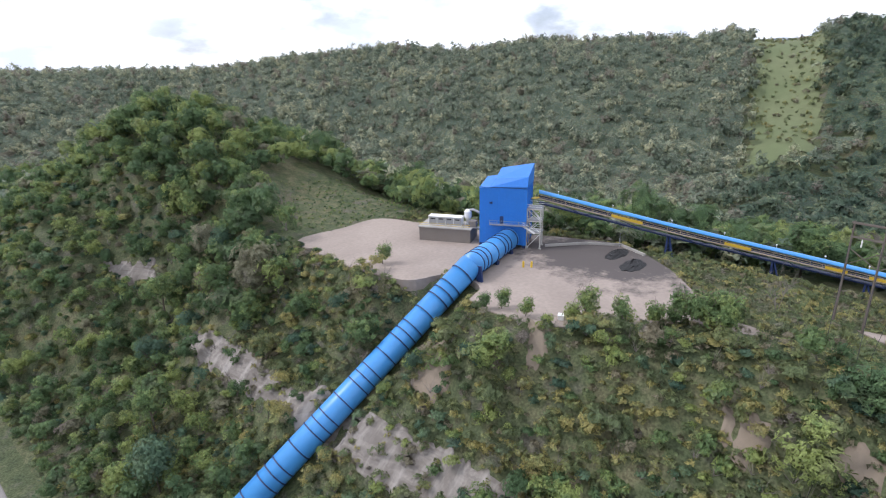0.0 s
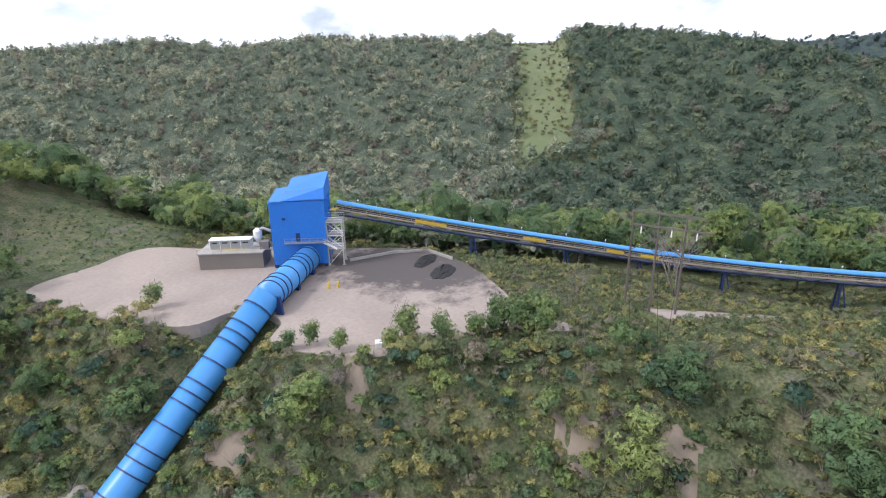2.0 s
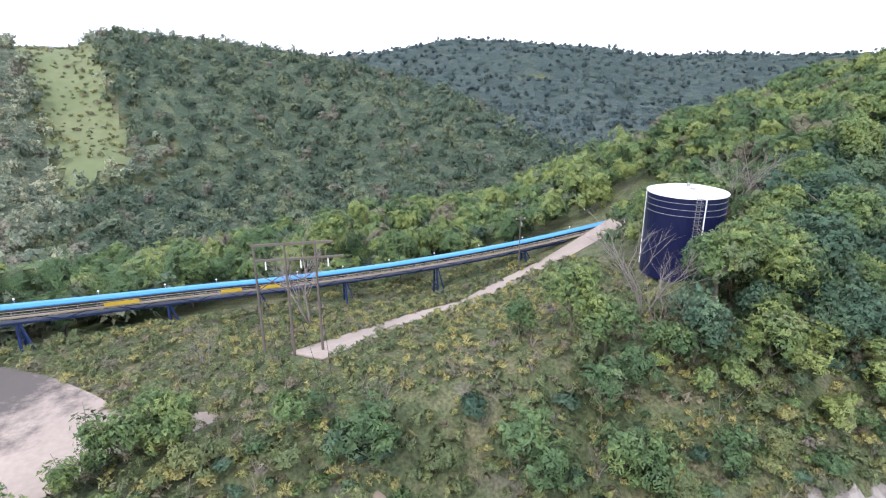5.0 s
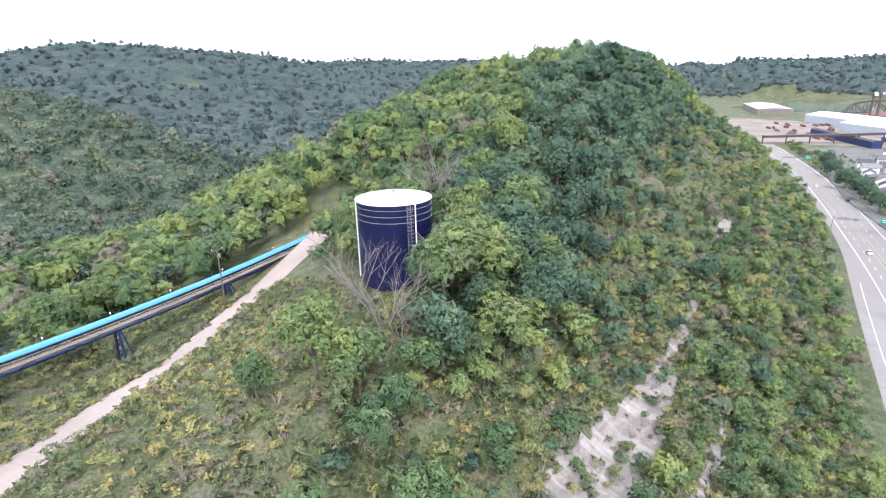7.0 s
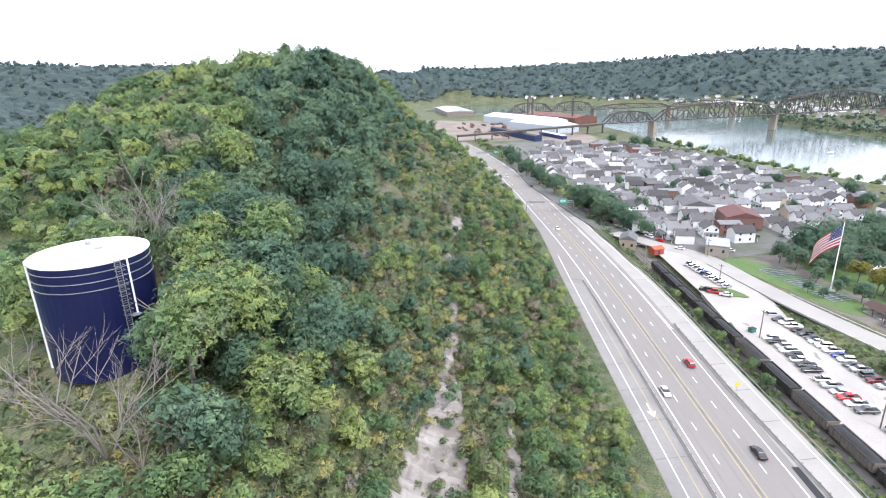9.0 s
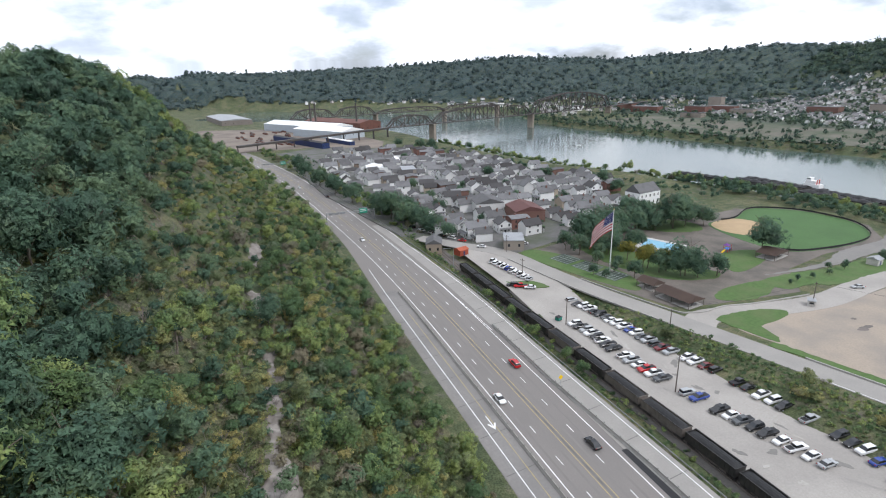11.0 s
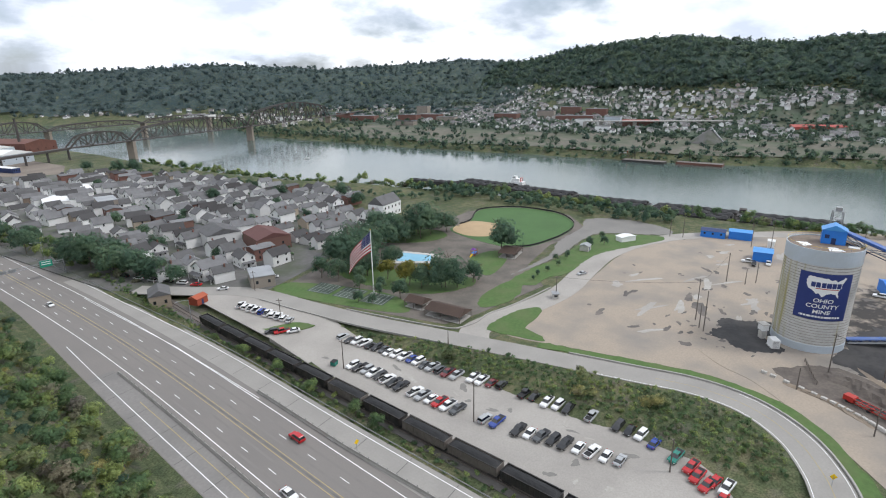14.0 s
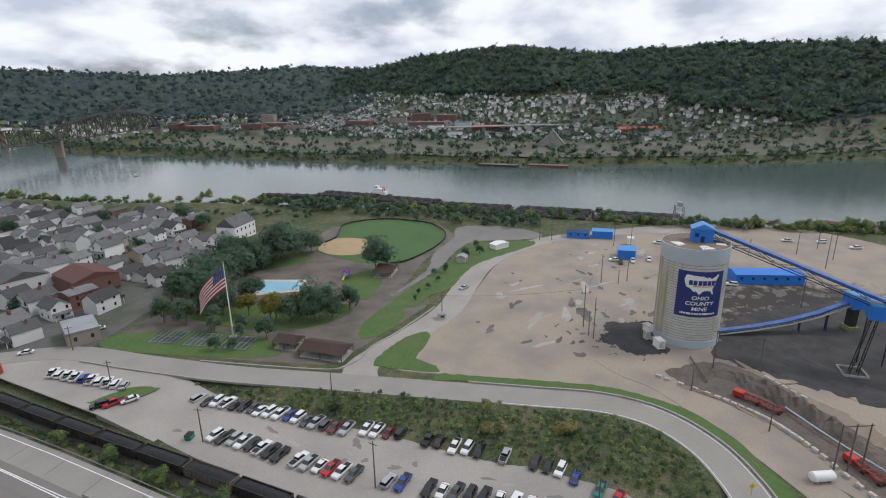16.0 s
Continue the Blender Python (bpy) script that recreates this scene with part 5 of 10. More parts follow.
def jitter(x0, x1, y0, y1, step, rng):
    X, Y = np.meshgrid(np.arange(x0, x1, step), np.arange(y0, y1, step))
    return (X + rng.uniform(-0.5, 0.5, X.shape) * step).ravel(), (Y + rng.uniform(-0.5, 0.5, Y.shape) * step).ravel()


def on_ground(x, y, sink=0.2):
    return np.stack([x, y, ground_z(x, y) - sink], 1)


def clear_of(x, y, tall=1.0):
    """True where plants may stand: off the yard, the track, the rocks, the conveyor and the tank."""
    ok = ~inside(PAD, x, y)
    for poly in ROCKS:
        ok &= ~inside(poly, x, y) | (np.sin(x * 12.9 + y * 78.2) > 0.72)
    for poly in DIRTS:
        ok &= ~inside(poly, x, y) | (np.sin(x * 12.9 + y * 78.2) > -0.1)
    pl = np.array(PATH_LINE)
    d = np.min(np.hypot(x[:, None] - pl[None, :, 0], y[:, None] - pl[None, :, 1]), 1)
    cv = np.array(CV)
    d2 = np.min(np.hypot(x[:, None] - cv[None, :, 0], y[:, None] - cv[None, :, 1]), 1)
    u = np.clip((x - TC.x) / (T1.x - TC.x), -0.4, 1.1)
    d3 = np.abs(y - (TC.y + np.where(u < 0, -u * 61.3 * -0.22, u * (T1.y - TC.y))))
    ok &= (d3 > 4.2) | (u <= -0.4) | (u >= 1.1)
    return ok & (d > 1.3 + 2.7 * tall) & (d2 > 3.0 * tall) & (np.hypot(x + 99.3, y - 72.3) > 8.4)


HWX = lambda y: np.interp(y, HW_Y, HW_X)
HWE = lambda y: np.interp(y, HW_Y, HW_R)
# crowns to copy: far, middle, scrub
P_FAR = [leaf_cloud(20, 5.2, 9, 3.2, 3, np.random.default_rng(100 + k), core=False) for k in range(5)]
P_FAR = [np.concatenate([p, leaf_cloud(1, 6.4, 9, 0.5, 1, np.random.default_rng(120 + k))]) for k, p in enumerate(P_FAR)]
P_WEST = [np.concatenate([leaf_cloud(46, 4.9, 9.5, 1.9, 4, np.random.default_rng(130 + k), core=False), leaf_cloud(1, 5.6, 8.4, 0.5, 1, np.random.default_rng(140 + k))]) for k in range(6)]
P_SPECK = [leaf_cloud(12, 5.0, 8.5, 2.6, 1, np.random.default_rng(500 + k)) for k in range(5)]
P_MID = [leaf_cloud(64, 4.8, 8, 1.7, 2, np.random.default_rng(200 + k)) for k in range(6)]
P_NEAR = [leaf_cloud(190, 4.4, 8, 1.0, 4, np.random.default_rng(250 + k)) for k in range(7)]
P_BUSH = [leaf_cloud(92, 1.6, 2.3, 0.46, 2, np.random.default_rng(300 + k), low=-0.1) for k in range(6)]
P_BUSH2 = [leaf_cloud(48, 1.7, 2.4, 0.62, 1, np.random.default_rng(350 + k), low=-0.1) for k in range(5)]
P_TUFT = [leaf_cloud(15, 0.85, 0.8, 0.55, 2, np.random.default_rng(400 + k), low=0.0, core=False) for k in range(4)]

def canopy(name, x0, x1, y0, y1, step, lift, bump, where, material, label):
    """The closed mass of leaves under the crowns of a wood: a bumpy sheet where the wood stands."""
    X, Y = np.meshgrid(np.arange(x0, x1, step), np.arange(y0, y1, step))
    rng = np.random.default_rng(int(abs(x0) + step * 10))
    X, Y = X + rng.uniform(-0.35, 0.35, X.shape) * step, Y + rng.uniform(-0.35, 0.35, Y.shape) * step
    ok = where(X, Y)
    Z = ground_z(X, Y) + lift + bump * rng.uniform(-1, 1, X.shape)
    n = X.shape[1]
    i = (np.arange(X.shape[0] - 1)[:, None] * n + np.arange(n - 1)[None]).ravel()
    q = np.stack([i, i + 1, i + n + 1, i + n], 1)
    q = q[ok.ravel()[q].all(1)]
    V = np.stack([X.ravel(), Y.ravel(), Z.ravel()], 1)
    f = np.concatenate([q[:, [0, 1, 2]], q[:, [0, 2, 3]]])
    T = V[f]
    nr = np.cross(T[:, 1] - T[:, 0], T[:, 2] - T[:, 0])
    nr /= np.linalg.norm(nr, axis=1, keepdims=True) + 1e-9
    tone = np.repeat(rng.random((len(f), 1, 1)) * 0.7, 3, 1)
    ob = tri_mesh(name, np.concatenate([T, np.repeat(nr[:, None], 3, 1), tone], 2), material)
    return tagged(ob, label, "woods", kind="stuff")


# woods on the hills across the western hollow
def west_wood(x, y):
    r, az = np.hypot(x - HUB[0], y - HUB[1]), np.degrees(np.arctan2(x - HUB[0], y - HUB[1]))
    xw = np.interp(y, RY, RXW)
    wood = ((az < -28) | (az > 168)) & (r < np.interp(az, WA, WR) + 90) & ((x < xw - 14) | (y < -290)) & (r > 130) & ((x < HWX(y) - 8) | (x > 60))
    notch = (az > -104.2 - 0.6 * wob(x, y, 60, 1)) & (az < -99.3 + 0.6 * wob(x, y, 70, 2)) & (r > 430 + 60 * wob(x, y, 90, 3)) & (r < 790)
    hole = (np.hypot(x + 278, y - 128) < 11) | (np.hypot(x + 351, y - 268) < 9)
    return wood & ~notch & ~hole


def sunlit_wood(x, y):
    # the side whose leaf colour carries the sunlight
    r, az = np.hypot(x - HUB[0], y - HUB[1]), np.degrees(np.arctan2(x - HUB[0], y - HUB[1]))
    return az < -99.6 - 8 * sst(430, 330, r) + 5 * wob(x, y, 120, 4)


# sheets between the crowns; gap shade and cloud shade are in their colours
canopy("woods", -1000, 120, -1060, 760, 8.0, 4.4, 1.7, lambda x, y: west_wood(x, y) & sunlit_wood(x, y), M_WEST_SHADE, "closed leafy mass between the pale crowns, toned darker for shade")
canopy("woods", -1000, 120, -1060, 760, 8.0, 4.4, 1.7, lambda x, y: west_wood(x, y) & ~sunlit_wood(x - 6, y), M_WEST_CLOUDED, "closed leafy mass of the deep green woods across the hollow, darkened in colour for cloud shade")
x, y = jitter(-1000, 120, -1060, 760, 10.8, RNG)
r = np.hypot(x - HUB[0], y - HUB[1])
keep = west_wood(x, y)
x, y, r = x[keep], y[keep], r[keep]
pale = sunlit_wood(x, y)
# sunlit and cloud-shaded sides get separate leaf colours
for sel, mt, lab in ((pale, M_WEST_SUN, "woods across the hollow, pale from sunlight in the colour, some trees grey-brown"), (~pale, M_WEST_CLOUDED, "deep green woods across the hollow, darkened in colour for cloud shade")):
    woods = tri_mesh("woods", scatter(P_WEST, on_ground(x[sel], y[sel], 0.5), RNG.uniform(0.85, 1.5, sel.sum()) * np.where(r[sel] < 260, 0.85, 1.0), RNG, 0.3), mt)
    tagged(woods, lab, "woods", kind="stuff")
# the mown power-line clearing
X, Y = np.meshgrid(np.arange(-840, -420, 5.0), np.arange(-220, -20, 5.0))
R, A = np.hypot(X - HUB[0], Y - HUB[1]), np.degrees(np.arctan2(X - HUB[0], Y - HUB[1]))
ok = (A > -104.7 - 0.5 * wob(X, Y, 60, 1)) & (A < -98.8 + 0.5 * wob(X, Y, 70, 2)) & (R > 400 + 50 * wob(X, Y, 60, 3)) & (R < 800)
i = (np.arange(X.shape[0] - 1)[:, None] * X.shape[1] + np.arange(X.shape[1] - 1)[None]).ravel()
q = np.stack([i, i + 1, i + X.shape[1] + 1, i + X.shape[1]], 1)
clearing = mesh_np("clearing", np.stack([X.ravel(), Y.ravel(), ground_z(X, Y).ravel() + 0.9], 1), q[ok.ravel()[q].all(1)], M_CLEARING, True)
tagged(clearing, "pale yellow-green grass strip of the power-line clearing", "clearing", kind="structure")
# rough growth in the power-line clearing
x, y = jitter(-1000, -400, -300, 100, 7.0, RNG)
r, az = np.hypot(x - HUB[0], y - HUB[1]), np.degrees(np.arctan2(x - HUB[0], y - HUB[1]))
keep = (az > -104.7) & (az < -98.8) & (r > 460) & (r < 790) & (RNG.random(len(x)) < 0.45 + 0.5 * sst(660, 480, r) + 0.3 * sst(-102, -100, az))
brush = tri_mesh("brush", scatter(P_FAR, on_ground(x[keep], y[keep], 0.4), RNG.uniform(0.22, 0.62, keep.sum()), RNG, 0.3), M_SCRUB)
tagged(brush, "pale green brush in the power-line clearing", "brush", kind="stuff")
# far ridges: larger clumps
x, y = jitter(-3000, 3000, -2000, 3100, 28.0, RNG)
r, az = np.hypot(x - HUB[0], y - HUB[1]), np.degrees(np.arctan2(x - HUB[0], y - HUB[1]))
br = np.interp(az, BA, BR)
z = ground_z(x, y)
west = (az < -2) & (az > -110) & (r > np.where(az < -64, 700, 430)) & (x < np.interp(y, RY, RXW) - 60)
east = (az >= -12) & (az < 108) & (x > np.interp(y, VY, VF) + 60) & (z > np.where(y > 900, 4, np.interp(y, [-60, 160], [16, 60])) + 9 * wob(x, y, 260, 4))
north = (y > 1000) & (z > 5) & (r > 900) & (x < HWX(y) + np.where(y > 1350, 300, -8))
keep = (west | east | north) & (r < br + 120) & (r > np.interp(az, WA, WR) * np.where(az < -64, 1.12, 0))
x, y = x[keep], y[keep]
far_woods = tri_mesh("woods", scatter(P_SPECK, on_ground(x, y, 4.0), RNG.uniform(1.8, 3.0, len(x)), RNG, 0.35), M_FAR_HAZE)
tagged(far_woods, "continuous woods on the distant ridges", "woods", kind="stuff")


def far_wood(x, y):
    r, az = np.hypot(x - HUB[0], y - HUB[1]), np.degrees(np.arctan2(x - HUB[0], y - HUB[1]))
    z = ground_z(x, y)
    w = (az < -2) & (az > -110) & (r > np.where(az < -64, 760, 460)) & (x < np.interp(y, RY, RXW) - 80)
    e = (az >= -12) & (az < 110) & (x > np.interp(y, VY, VF) + 80) & (z > np.where(y > 900, 7, np.interp(y, [-60, 160], [20, 64])) + 9 * wob(x, y, 260, 4))
    n = (y > 1040) & (z > 8) & (r > 900) & (x < HWX(y) + np.where(y > 1350, 300, -20))
    return (w | e | n) & (r < np.interp(az, BA, BR) + 100)


canopy("woods", -2700, 2700, -1100, 2900, 24.0, 5.0, 3.6, far_wood, M_FAR_HAZE, "closed leafy mass of the distant woods")
canopy("woods", 860, 1640, -440, 1150, 13.0, 9.0, 3.4, lambda x, y: (ground_z(x, y) > np.interp(y, [-60, 160], [15, 60]) + 9 * wob(x, y, 260, 4)) & (x > np.interp(y, VY, VF) + 200) & (np.hypot(x - HUB[0], y - HUB[1]) < np.interp(np.degrees(np.arctan2(x - HUB[0], y - HUB[1])), BA, BR) + 30), M_FAR_HAZE2, "closed leafy mass of the hillside woods")
# single crowns on the hillside above the far town
x, y = jitter(900, 1640, -420, 1150, 15.0, RNG)
z = ground_z(x, y)
keep = (z > np.interp(y, [-60, 160], [12, 58]) + 9 * wob(x, y, 260, 4)) & (x > np.interp(y, VY, VF) + 200) & (np.hypot(x - HUB[0], y - HUB[1]) < np.interp(np.degrees(np.arctan2(x - HUB[0], y - HUB[1])), BA, BR) + 30)
hill_woods = tri_mesh("woods", scatter(P_FAR, on_ground(x[keep], y[keep], -2.0), RNG.uniform(1.2, 2.1, keep.sum()), RNG, 0.3), M_FAR_HAZE2)
tagged(hill_woods, "dark green broadleaf woods on the hillside above the far town", "woods", kind="stuff")

# the near ridge: woods on its back, crown and northern half
x, y = jitter(-340, 0, -520, 820, 5.6, RNG)
foot, xb, xw = HWX(y) - 6.5, np.interp(y, RY, RXB), np.interp(y, RY, RXW)
t = (foot - x) / np.maximum(foot - xb, 1)
den = np.where(x < xw - 1, 0.95, np.where(x < xb + 4, sst(72, 92, y) + sst(-112, -128, y), np.clip(0.10 + 0.75 * sst(120, 230, y) * sst(0.5, 0.85, t) + 0.5 * sst(0.50, 0.25, t) + 0.85 * sst(-70, -150, y) + 0.55 * sst(52, 72, y) * sst(0.45, 0.72, t), 0, 0.95)))
den = np.where((x < xw) & (x > xw - 16) & (y > -60) & (y < 75), 0.35, den)
lawn = inside([(-78.9, -118), (-96.2, -162.6), (-126.3, -171.6), (-134.1, -135.4), (-115.4, -116.7)], x, y)
den = np.where(x < xw - 18, 0.5, den) + np.where((y < -40) & (y > -240) & (t < 0.45) & (t > 0), 0.4, 0.0)
keep = (RNG.random(len(x)) < den) & (x < foot) & (x > xw - np.where(np.abs(y) < 190, 135, 45)) & (RNG.random(len(x)) < np.where((y > 260) | (y < -260), 0.55, 1.0)) & clear_of(x, y, 3.4) & ~lawn
x, y = x[keep], y[keep]
t = ((HWX(y) - 6.5) - x) / np.maximum(HWX(y) - 6.5 - np.interp(y, RY, RXB), 1)
size = np.where(t > 0.72, RNG.uniform(0.8, 1.45, len(x)), RNG.uniform(0.5, 0.95, len(x))) * np.where((y > 260) | (y < -260), 1.22, 1.0) * np.where(x < np.interp(y, RY, RXW) - 18, 1.3, 1.0)
deep = (y > 84) & (y < 330) & (t > 0.52 + 0.16 * wob(x, y, 60, 6)) & (x > np.interp(y, RY, RXB) - 14)
for sel, mt, lab in ((deep, M_LEAF2, "deep green broadleaf woods along the ridge"), (~deep, M_LEAF, "mixed green broadleaf woods along the ridge")):
    close = (y > -222) & (y < 235) & (x > np.interp(y, RY, RXB) - 14)
    for pr, sel2 in ((P_NEAR, sel & close), (P_MID, sel & ~close)):
        ob = tri_mesh("woods", scatter(pr, on_ground(x[sel2], y[sel2], 0.2) + [0, 0, 1.2], size[sel2], RNG), mt)
        tagged(ob, lab, "woods", kind="stuff")

# scrub on the slopes
x, y = jitter(-92, -8, -235, 330, 2.35, RNG)
foot, xb = HWX(y) - 6.8, np.interp(y, RY, RXB)
den = 0.92 - 0.3 * (wob(x, y, 24, 3) > 0.5) - 0.5 * sst(2, 20, y) * (1 - sst(45, 60, y)) * (x < -72)
keep = (x < foot) & (x > xb - 4) & (RNG.random(len(x)) < den) & clear_of(x, y)
keep &= ~((y > 2) & (y < 40) & (x < -82)) & ~((y > 120) & (x < xb + 0.35 * (foot - xb)) & (RNG.random(len(x)) < 0.7))
x, y = x[keep], y[keep]
yel = (wob(x, y, 18, 8) + 0.5 * RNG.uniform(-1, 1, len(x))) > 0.1
size = RNG.uniform(0.7, 1.5, len(x)) * np.where(RNG.random(len(x)) < 0.12, 1.7, 1.0)
teal = ~yel & (wob(x, y, 15, 2) + 0.7 * RNG.uniform(-1, 1, len(x)) > 0.28)
for sel, mt, lab in ((yel, M_SCRUB, "yellowing leafy scrub covering the slope"), (teal, M_LEAF2, "blue-green leafy scrub covering the slope"), (~yel & ~teal, M_LEAF, "green leafy scrub covering the slope")):
    near = (y > -105) & (y < 165) & (x < -20)
    for pr, sel2 in ((P_BUSH, sel & near), (P_BUSH2, sel & ~near)):
        ob = tri_mesh("scrub", scatter(pr, on_ground(x[sel2], y[sel2], 0.25), size[sel2], RNG, 0.35), mt)
        tagged(ob, lab, "scrub", kind="stuff")

# tall weeds on the open bench and between the scrub
x, y = jitter(-170, -22, -112, 150, 1.2, RNG)
keep = clear_of(x, y) & (x > np.interp(y, RY, RXW) - 8) & (RNG.random(len(x)) < 0.66) & ~((y > 78) & (x < -90))
x, y = x[keep], y[keep]
weeds = tri_mesh("tall_weeds", scatter(P_TUFT, on_ground(x, y, 0.05), RNG.uniform(0.8, 1.9, len(x)) * np.where(x < -84, 0.95, 1.0), RNG, 0.4), M_SCRUB)
tagged(weeds, "tall green and yellow weeds on the open bench", "weeds", kind="stuff")
x, y = jitter(-168, -88, -160, -106, 1.5, RNG)
keep = clear_of(x, y) & (RNG.random(len(x)) < 0.5)
grass_2 = tri_mesh("grass", scatter(P_TUFT, on_ground(x[keep], y[keep], 0.1), RNG.uniform(0.4, 1.0, keep.sum()), RNG, 0.4), M_LEAF)
tagged(grass_2, "green grass tufts beside the stone yard", "grass", kind="stuff")


# single trees with trunk and limbs
def limbs(bm, base, tip, r, depth, rng, spread=0.6):
    a, b = Vector(base), Vector(tip)
    mid = a.lerp(b, 0.55) + Vector((rng.uniform(-1, 1), rng.uniform(-1, 1), 0)) * (b - a).length * 0.06
    tube([a, mid, b], [r, r * 0.75, r * 0.45], 6 if depth > 1 else 4, bm, caps=False)
    if depth == 0:
        return
    n = rng.randint(3, 4)
    for k in range(n):
        t = rng.uniform(0.45, 1.0)
        p = a.lerp(b, t)
        ang = rng.uniform(0, 2 * math.pi)
        d = (b - a).normalized() + Vector((math.cos(ang), math.sin(ang), rng.uniform(-0.1, 0.5))) * spread
        limbs(bm, p, p + d.normalized() * (b - a).length * rng.uniform(0.5, 0.75), r * 0.5, depth - 1, rng, spread)


def make_tree(name, seed, h, radius, leaves, leaf, lobes, material, label, group, lift=0.22):
    rng = random.Random(seed)
    t = thing(name, (0, 0, 0), 0, label, "tree", group)
    bm = bmesh.new()
    limbs(bm, (0, 0, -0.3), (rng.uniform(-0.4, 0.4), rng.uniform(-0.4, 0.4), h * 0.55), h * 0.022, 2, rng, 0.75)
    part("trunk", bm, M_BARK, t)
    tri = leaf_cloud(leaves, radius, h * (1 - lift), leaf, lobes, np.random.default_rng(seed))
    tri[:, :, 2] += h * lift
    tri_mesh("crown", tri, material, t)
    return t


def dead_tree(x, y, z, h, seed, label):
    rng = random.Random(seed)
    t = thing("dead_tree", (x, y, z), 0, label, "tree")
    bm = bmesh.new()
    for k in range(4):
        ang = rng.uniform(0, 6.28)
        limbs(bm, (0, 0, -0.3), (math.cos(ang) * h * 0.3, math.sin(ang) * h * 0.3, h * rng.uniform(0.55, 0.8)), h * 0.011, 3, rng, 0.7)
    part("limb_crown", bm, M_DEADWOOD, t)


dead_tree(-87, 52, gz(-87, 52), 13, 5, "bare bleached dead tree below the water tank")
dead_tree(-83, 51, gz(-83, 51), 7, 6, "bare bleached dead bush below the water tank")
dead_tree(-104, 91, gz(-104, 91), 15, 8, "bare grey dead tree behind the water tank")
dead_tree(-112.2, -10.4, gz(-112.2, -10.4), 6.5, 11, "bare dead tree beside the conveyor")
dead_tree(-134, 9, gz(-134, 9), 15, 12, "bare grey dead tree behind the conveyor")
dead_tree(-81.8, -126.5, gz(-81.8, -126.5), 9, 13, "bare grey dead tree above the yard")
dead_tree(-108, 95, gz(-108, 95), 13, 15, "bare grey dead tree behind the water tank")

SINGLE = [make_tree("broadleaf_tree", 21, 13, 4.6, 1500, 0.7, 9, M_LEAF, "full green broadleaf tree on the ridge", "ridge trees"),
          make_tree("broadleaf_tree", 22, 11, 4.0, 1300, 0.65, 8, M_LEAF2, "deep green broadleaf tree on the ridge", "ridge trees"),
          make_tree("broadleaf_tree", 23, 9, 3.3, 1000, 0.58, 8, M_LEAF, "young green broadleaf tree on the ridge", "ridge trees"),
          make_tree("broadleaf_tree", 24, 7, 2.6, 800, 0.5, 7, M_SCRUB, "yellow-green young tree on the slope", "ridge trees")]
SPOTS = [(0, -82, 61, 1.3), (0, -79, 70, 1.3), (1, -80.5, 80, 1.45), (2, -88.5, 40, 1.35), (1, -77, 52, 1.1), (0, -84, 92, 1.35), (2, -73, 62, 1.3), (1, -72, 76, 1.2), (2, -92, 33, 0.8),
         (0, -92.5, 86, 1.1), (1, -86.5, 82, 1.0), (1, -84.5, 68, 1.15), (0, -81.5, 75, 1.05), (1, -87.5, 63, 0.8), (0, -87.5, 76, 1.05), (1, -78.5, 66, 0.85), (1, -90.5, 98, 1.25), (1, -85.5, 106, 1.2), (0, -99.5, 103, 1.2), (1, -80.5, 120, 1.1), (1, -88.5, 128, 1.3),
         (0, -100.5, 124, 1.3), (1, -82.5, 142, 1.2), (0, -108.5, 142, 1.3), (1, -94.5, 154, 1.3), (0, -76.5, 89, 0.9), (3, -74.5, 68, 1.1), (3, -72.5, 80, 1.2), (2, -77.5, 47, 0.95), (3, -75.5, 35, 1.0), (2, -81.5, 40, 1.1),
         (0, -110.5, 78, 1.3), (0, -114.5, 90, 1.3), (0, -106.5, 84, 1.2), (1, -120.5, 100, 1.2), (0, -172.7, 43.1, 1.25), (0, -181.8, 58.1, 1.1), (2, -172.7, 81.5, 1.3), (0, -182.1, 22.7, 1.75), (0, -141.7, -77.8, 1.2), (1, -147.3, -96.7, 1.3),
         (0, -133.4, -110, 1.1), (1, -145.9, -61.3, 1.1), (2, -153.1, -37, 1.2), (0, -165.3, -13.4, 1.2), (1, -163.3, 10.1, 1.1), (3, -54.5, -96.6, 1.0), (3, -64.5, 54, 0.9), (3, -47.5, 72, 1.1), (2, -42.5, 102, 0.9), (3, -48.5, 112, 1.0),
         (2, -38.5, 86, 0.8), (3, -36.5, 122, 0.9), (1, -52.5, 142, 0.8), (2, -46.5, 152, 1.0), (3, -66.5, 102, 0.9), (2, -68.5, 120, 1.0), (2, -75.3, -137.7, 1.1), (0, -81.9, -148.7, 0.9), (1, -67.4, -136.7, 1.0), (2, -60.7, -125.7, 1.1),
         (0, -52.2, -144.7, 1.1), (1, -43.6, -133.5, 1.0), (0, -34.3, -112.1, 1.1), (1, -28.3, -96.2, 1.1), (2, -35.5, -71.9, 1.0), (0, -29.6, -56, 0.9), (3, -47.1, -45.2, 0.9), (2, -24.3, -80.6, 1.1)]
cv_p = np.array(CV)
for k, (i, x, y, s) in enumerate(SPOTS):
    u = min(max((x - TC.x) / (T1.x - TC.x), 0), 1)
    if np.min(np.hypot(cv_p[:, 0] - x, cv_p[:, 1] - y)) < 15 or abs(y - (TC.y + u * (T1.y - TC.y))) < 11 or (x < -72 and -118 < y < 30 and x > -150):
        continue
    m = pose(x, y, gz(x, y) - 0.2, 0, 0, (k * 77) % 360) @ Matrix.Diagonal((s, s, s, 1))
    o = copy_thing(SINGLE[i], m)
    o.scale = (s, s, s)
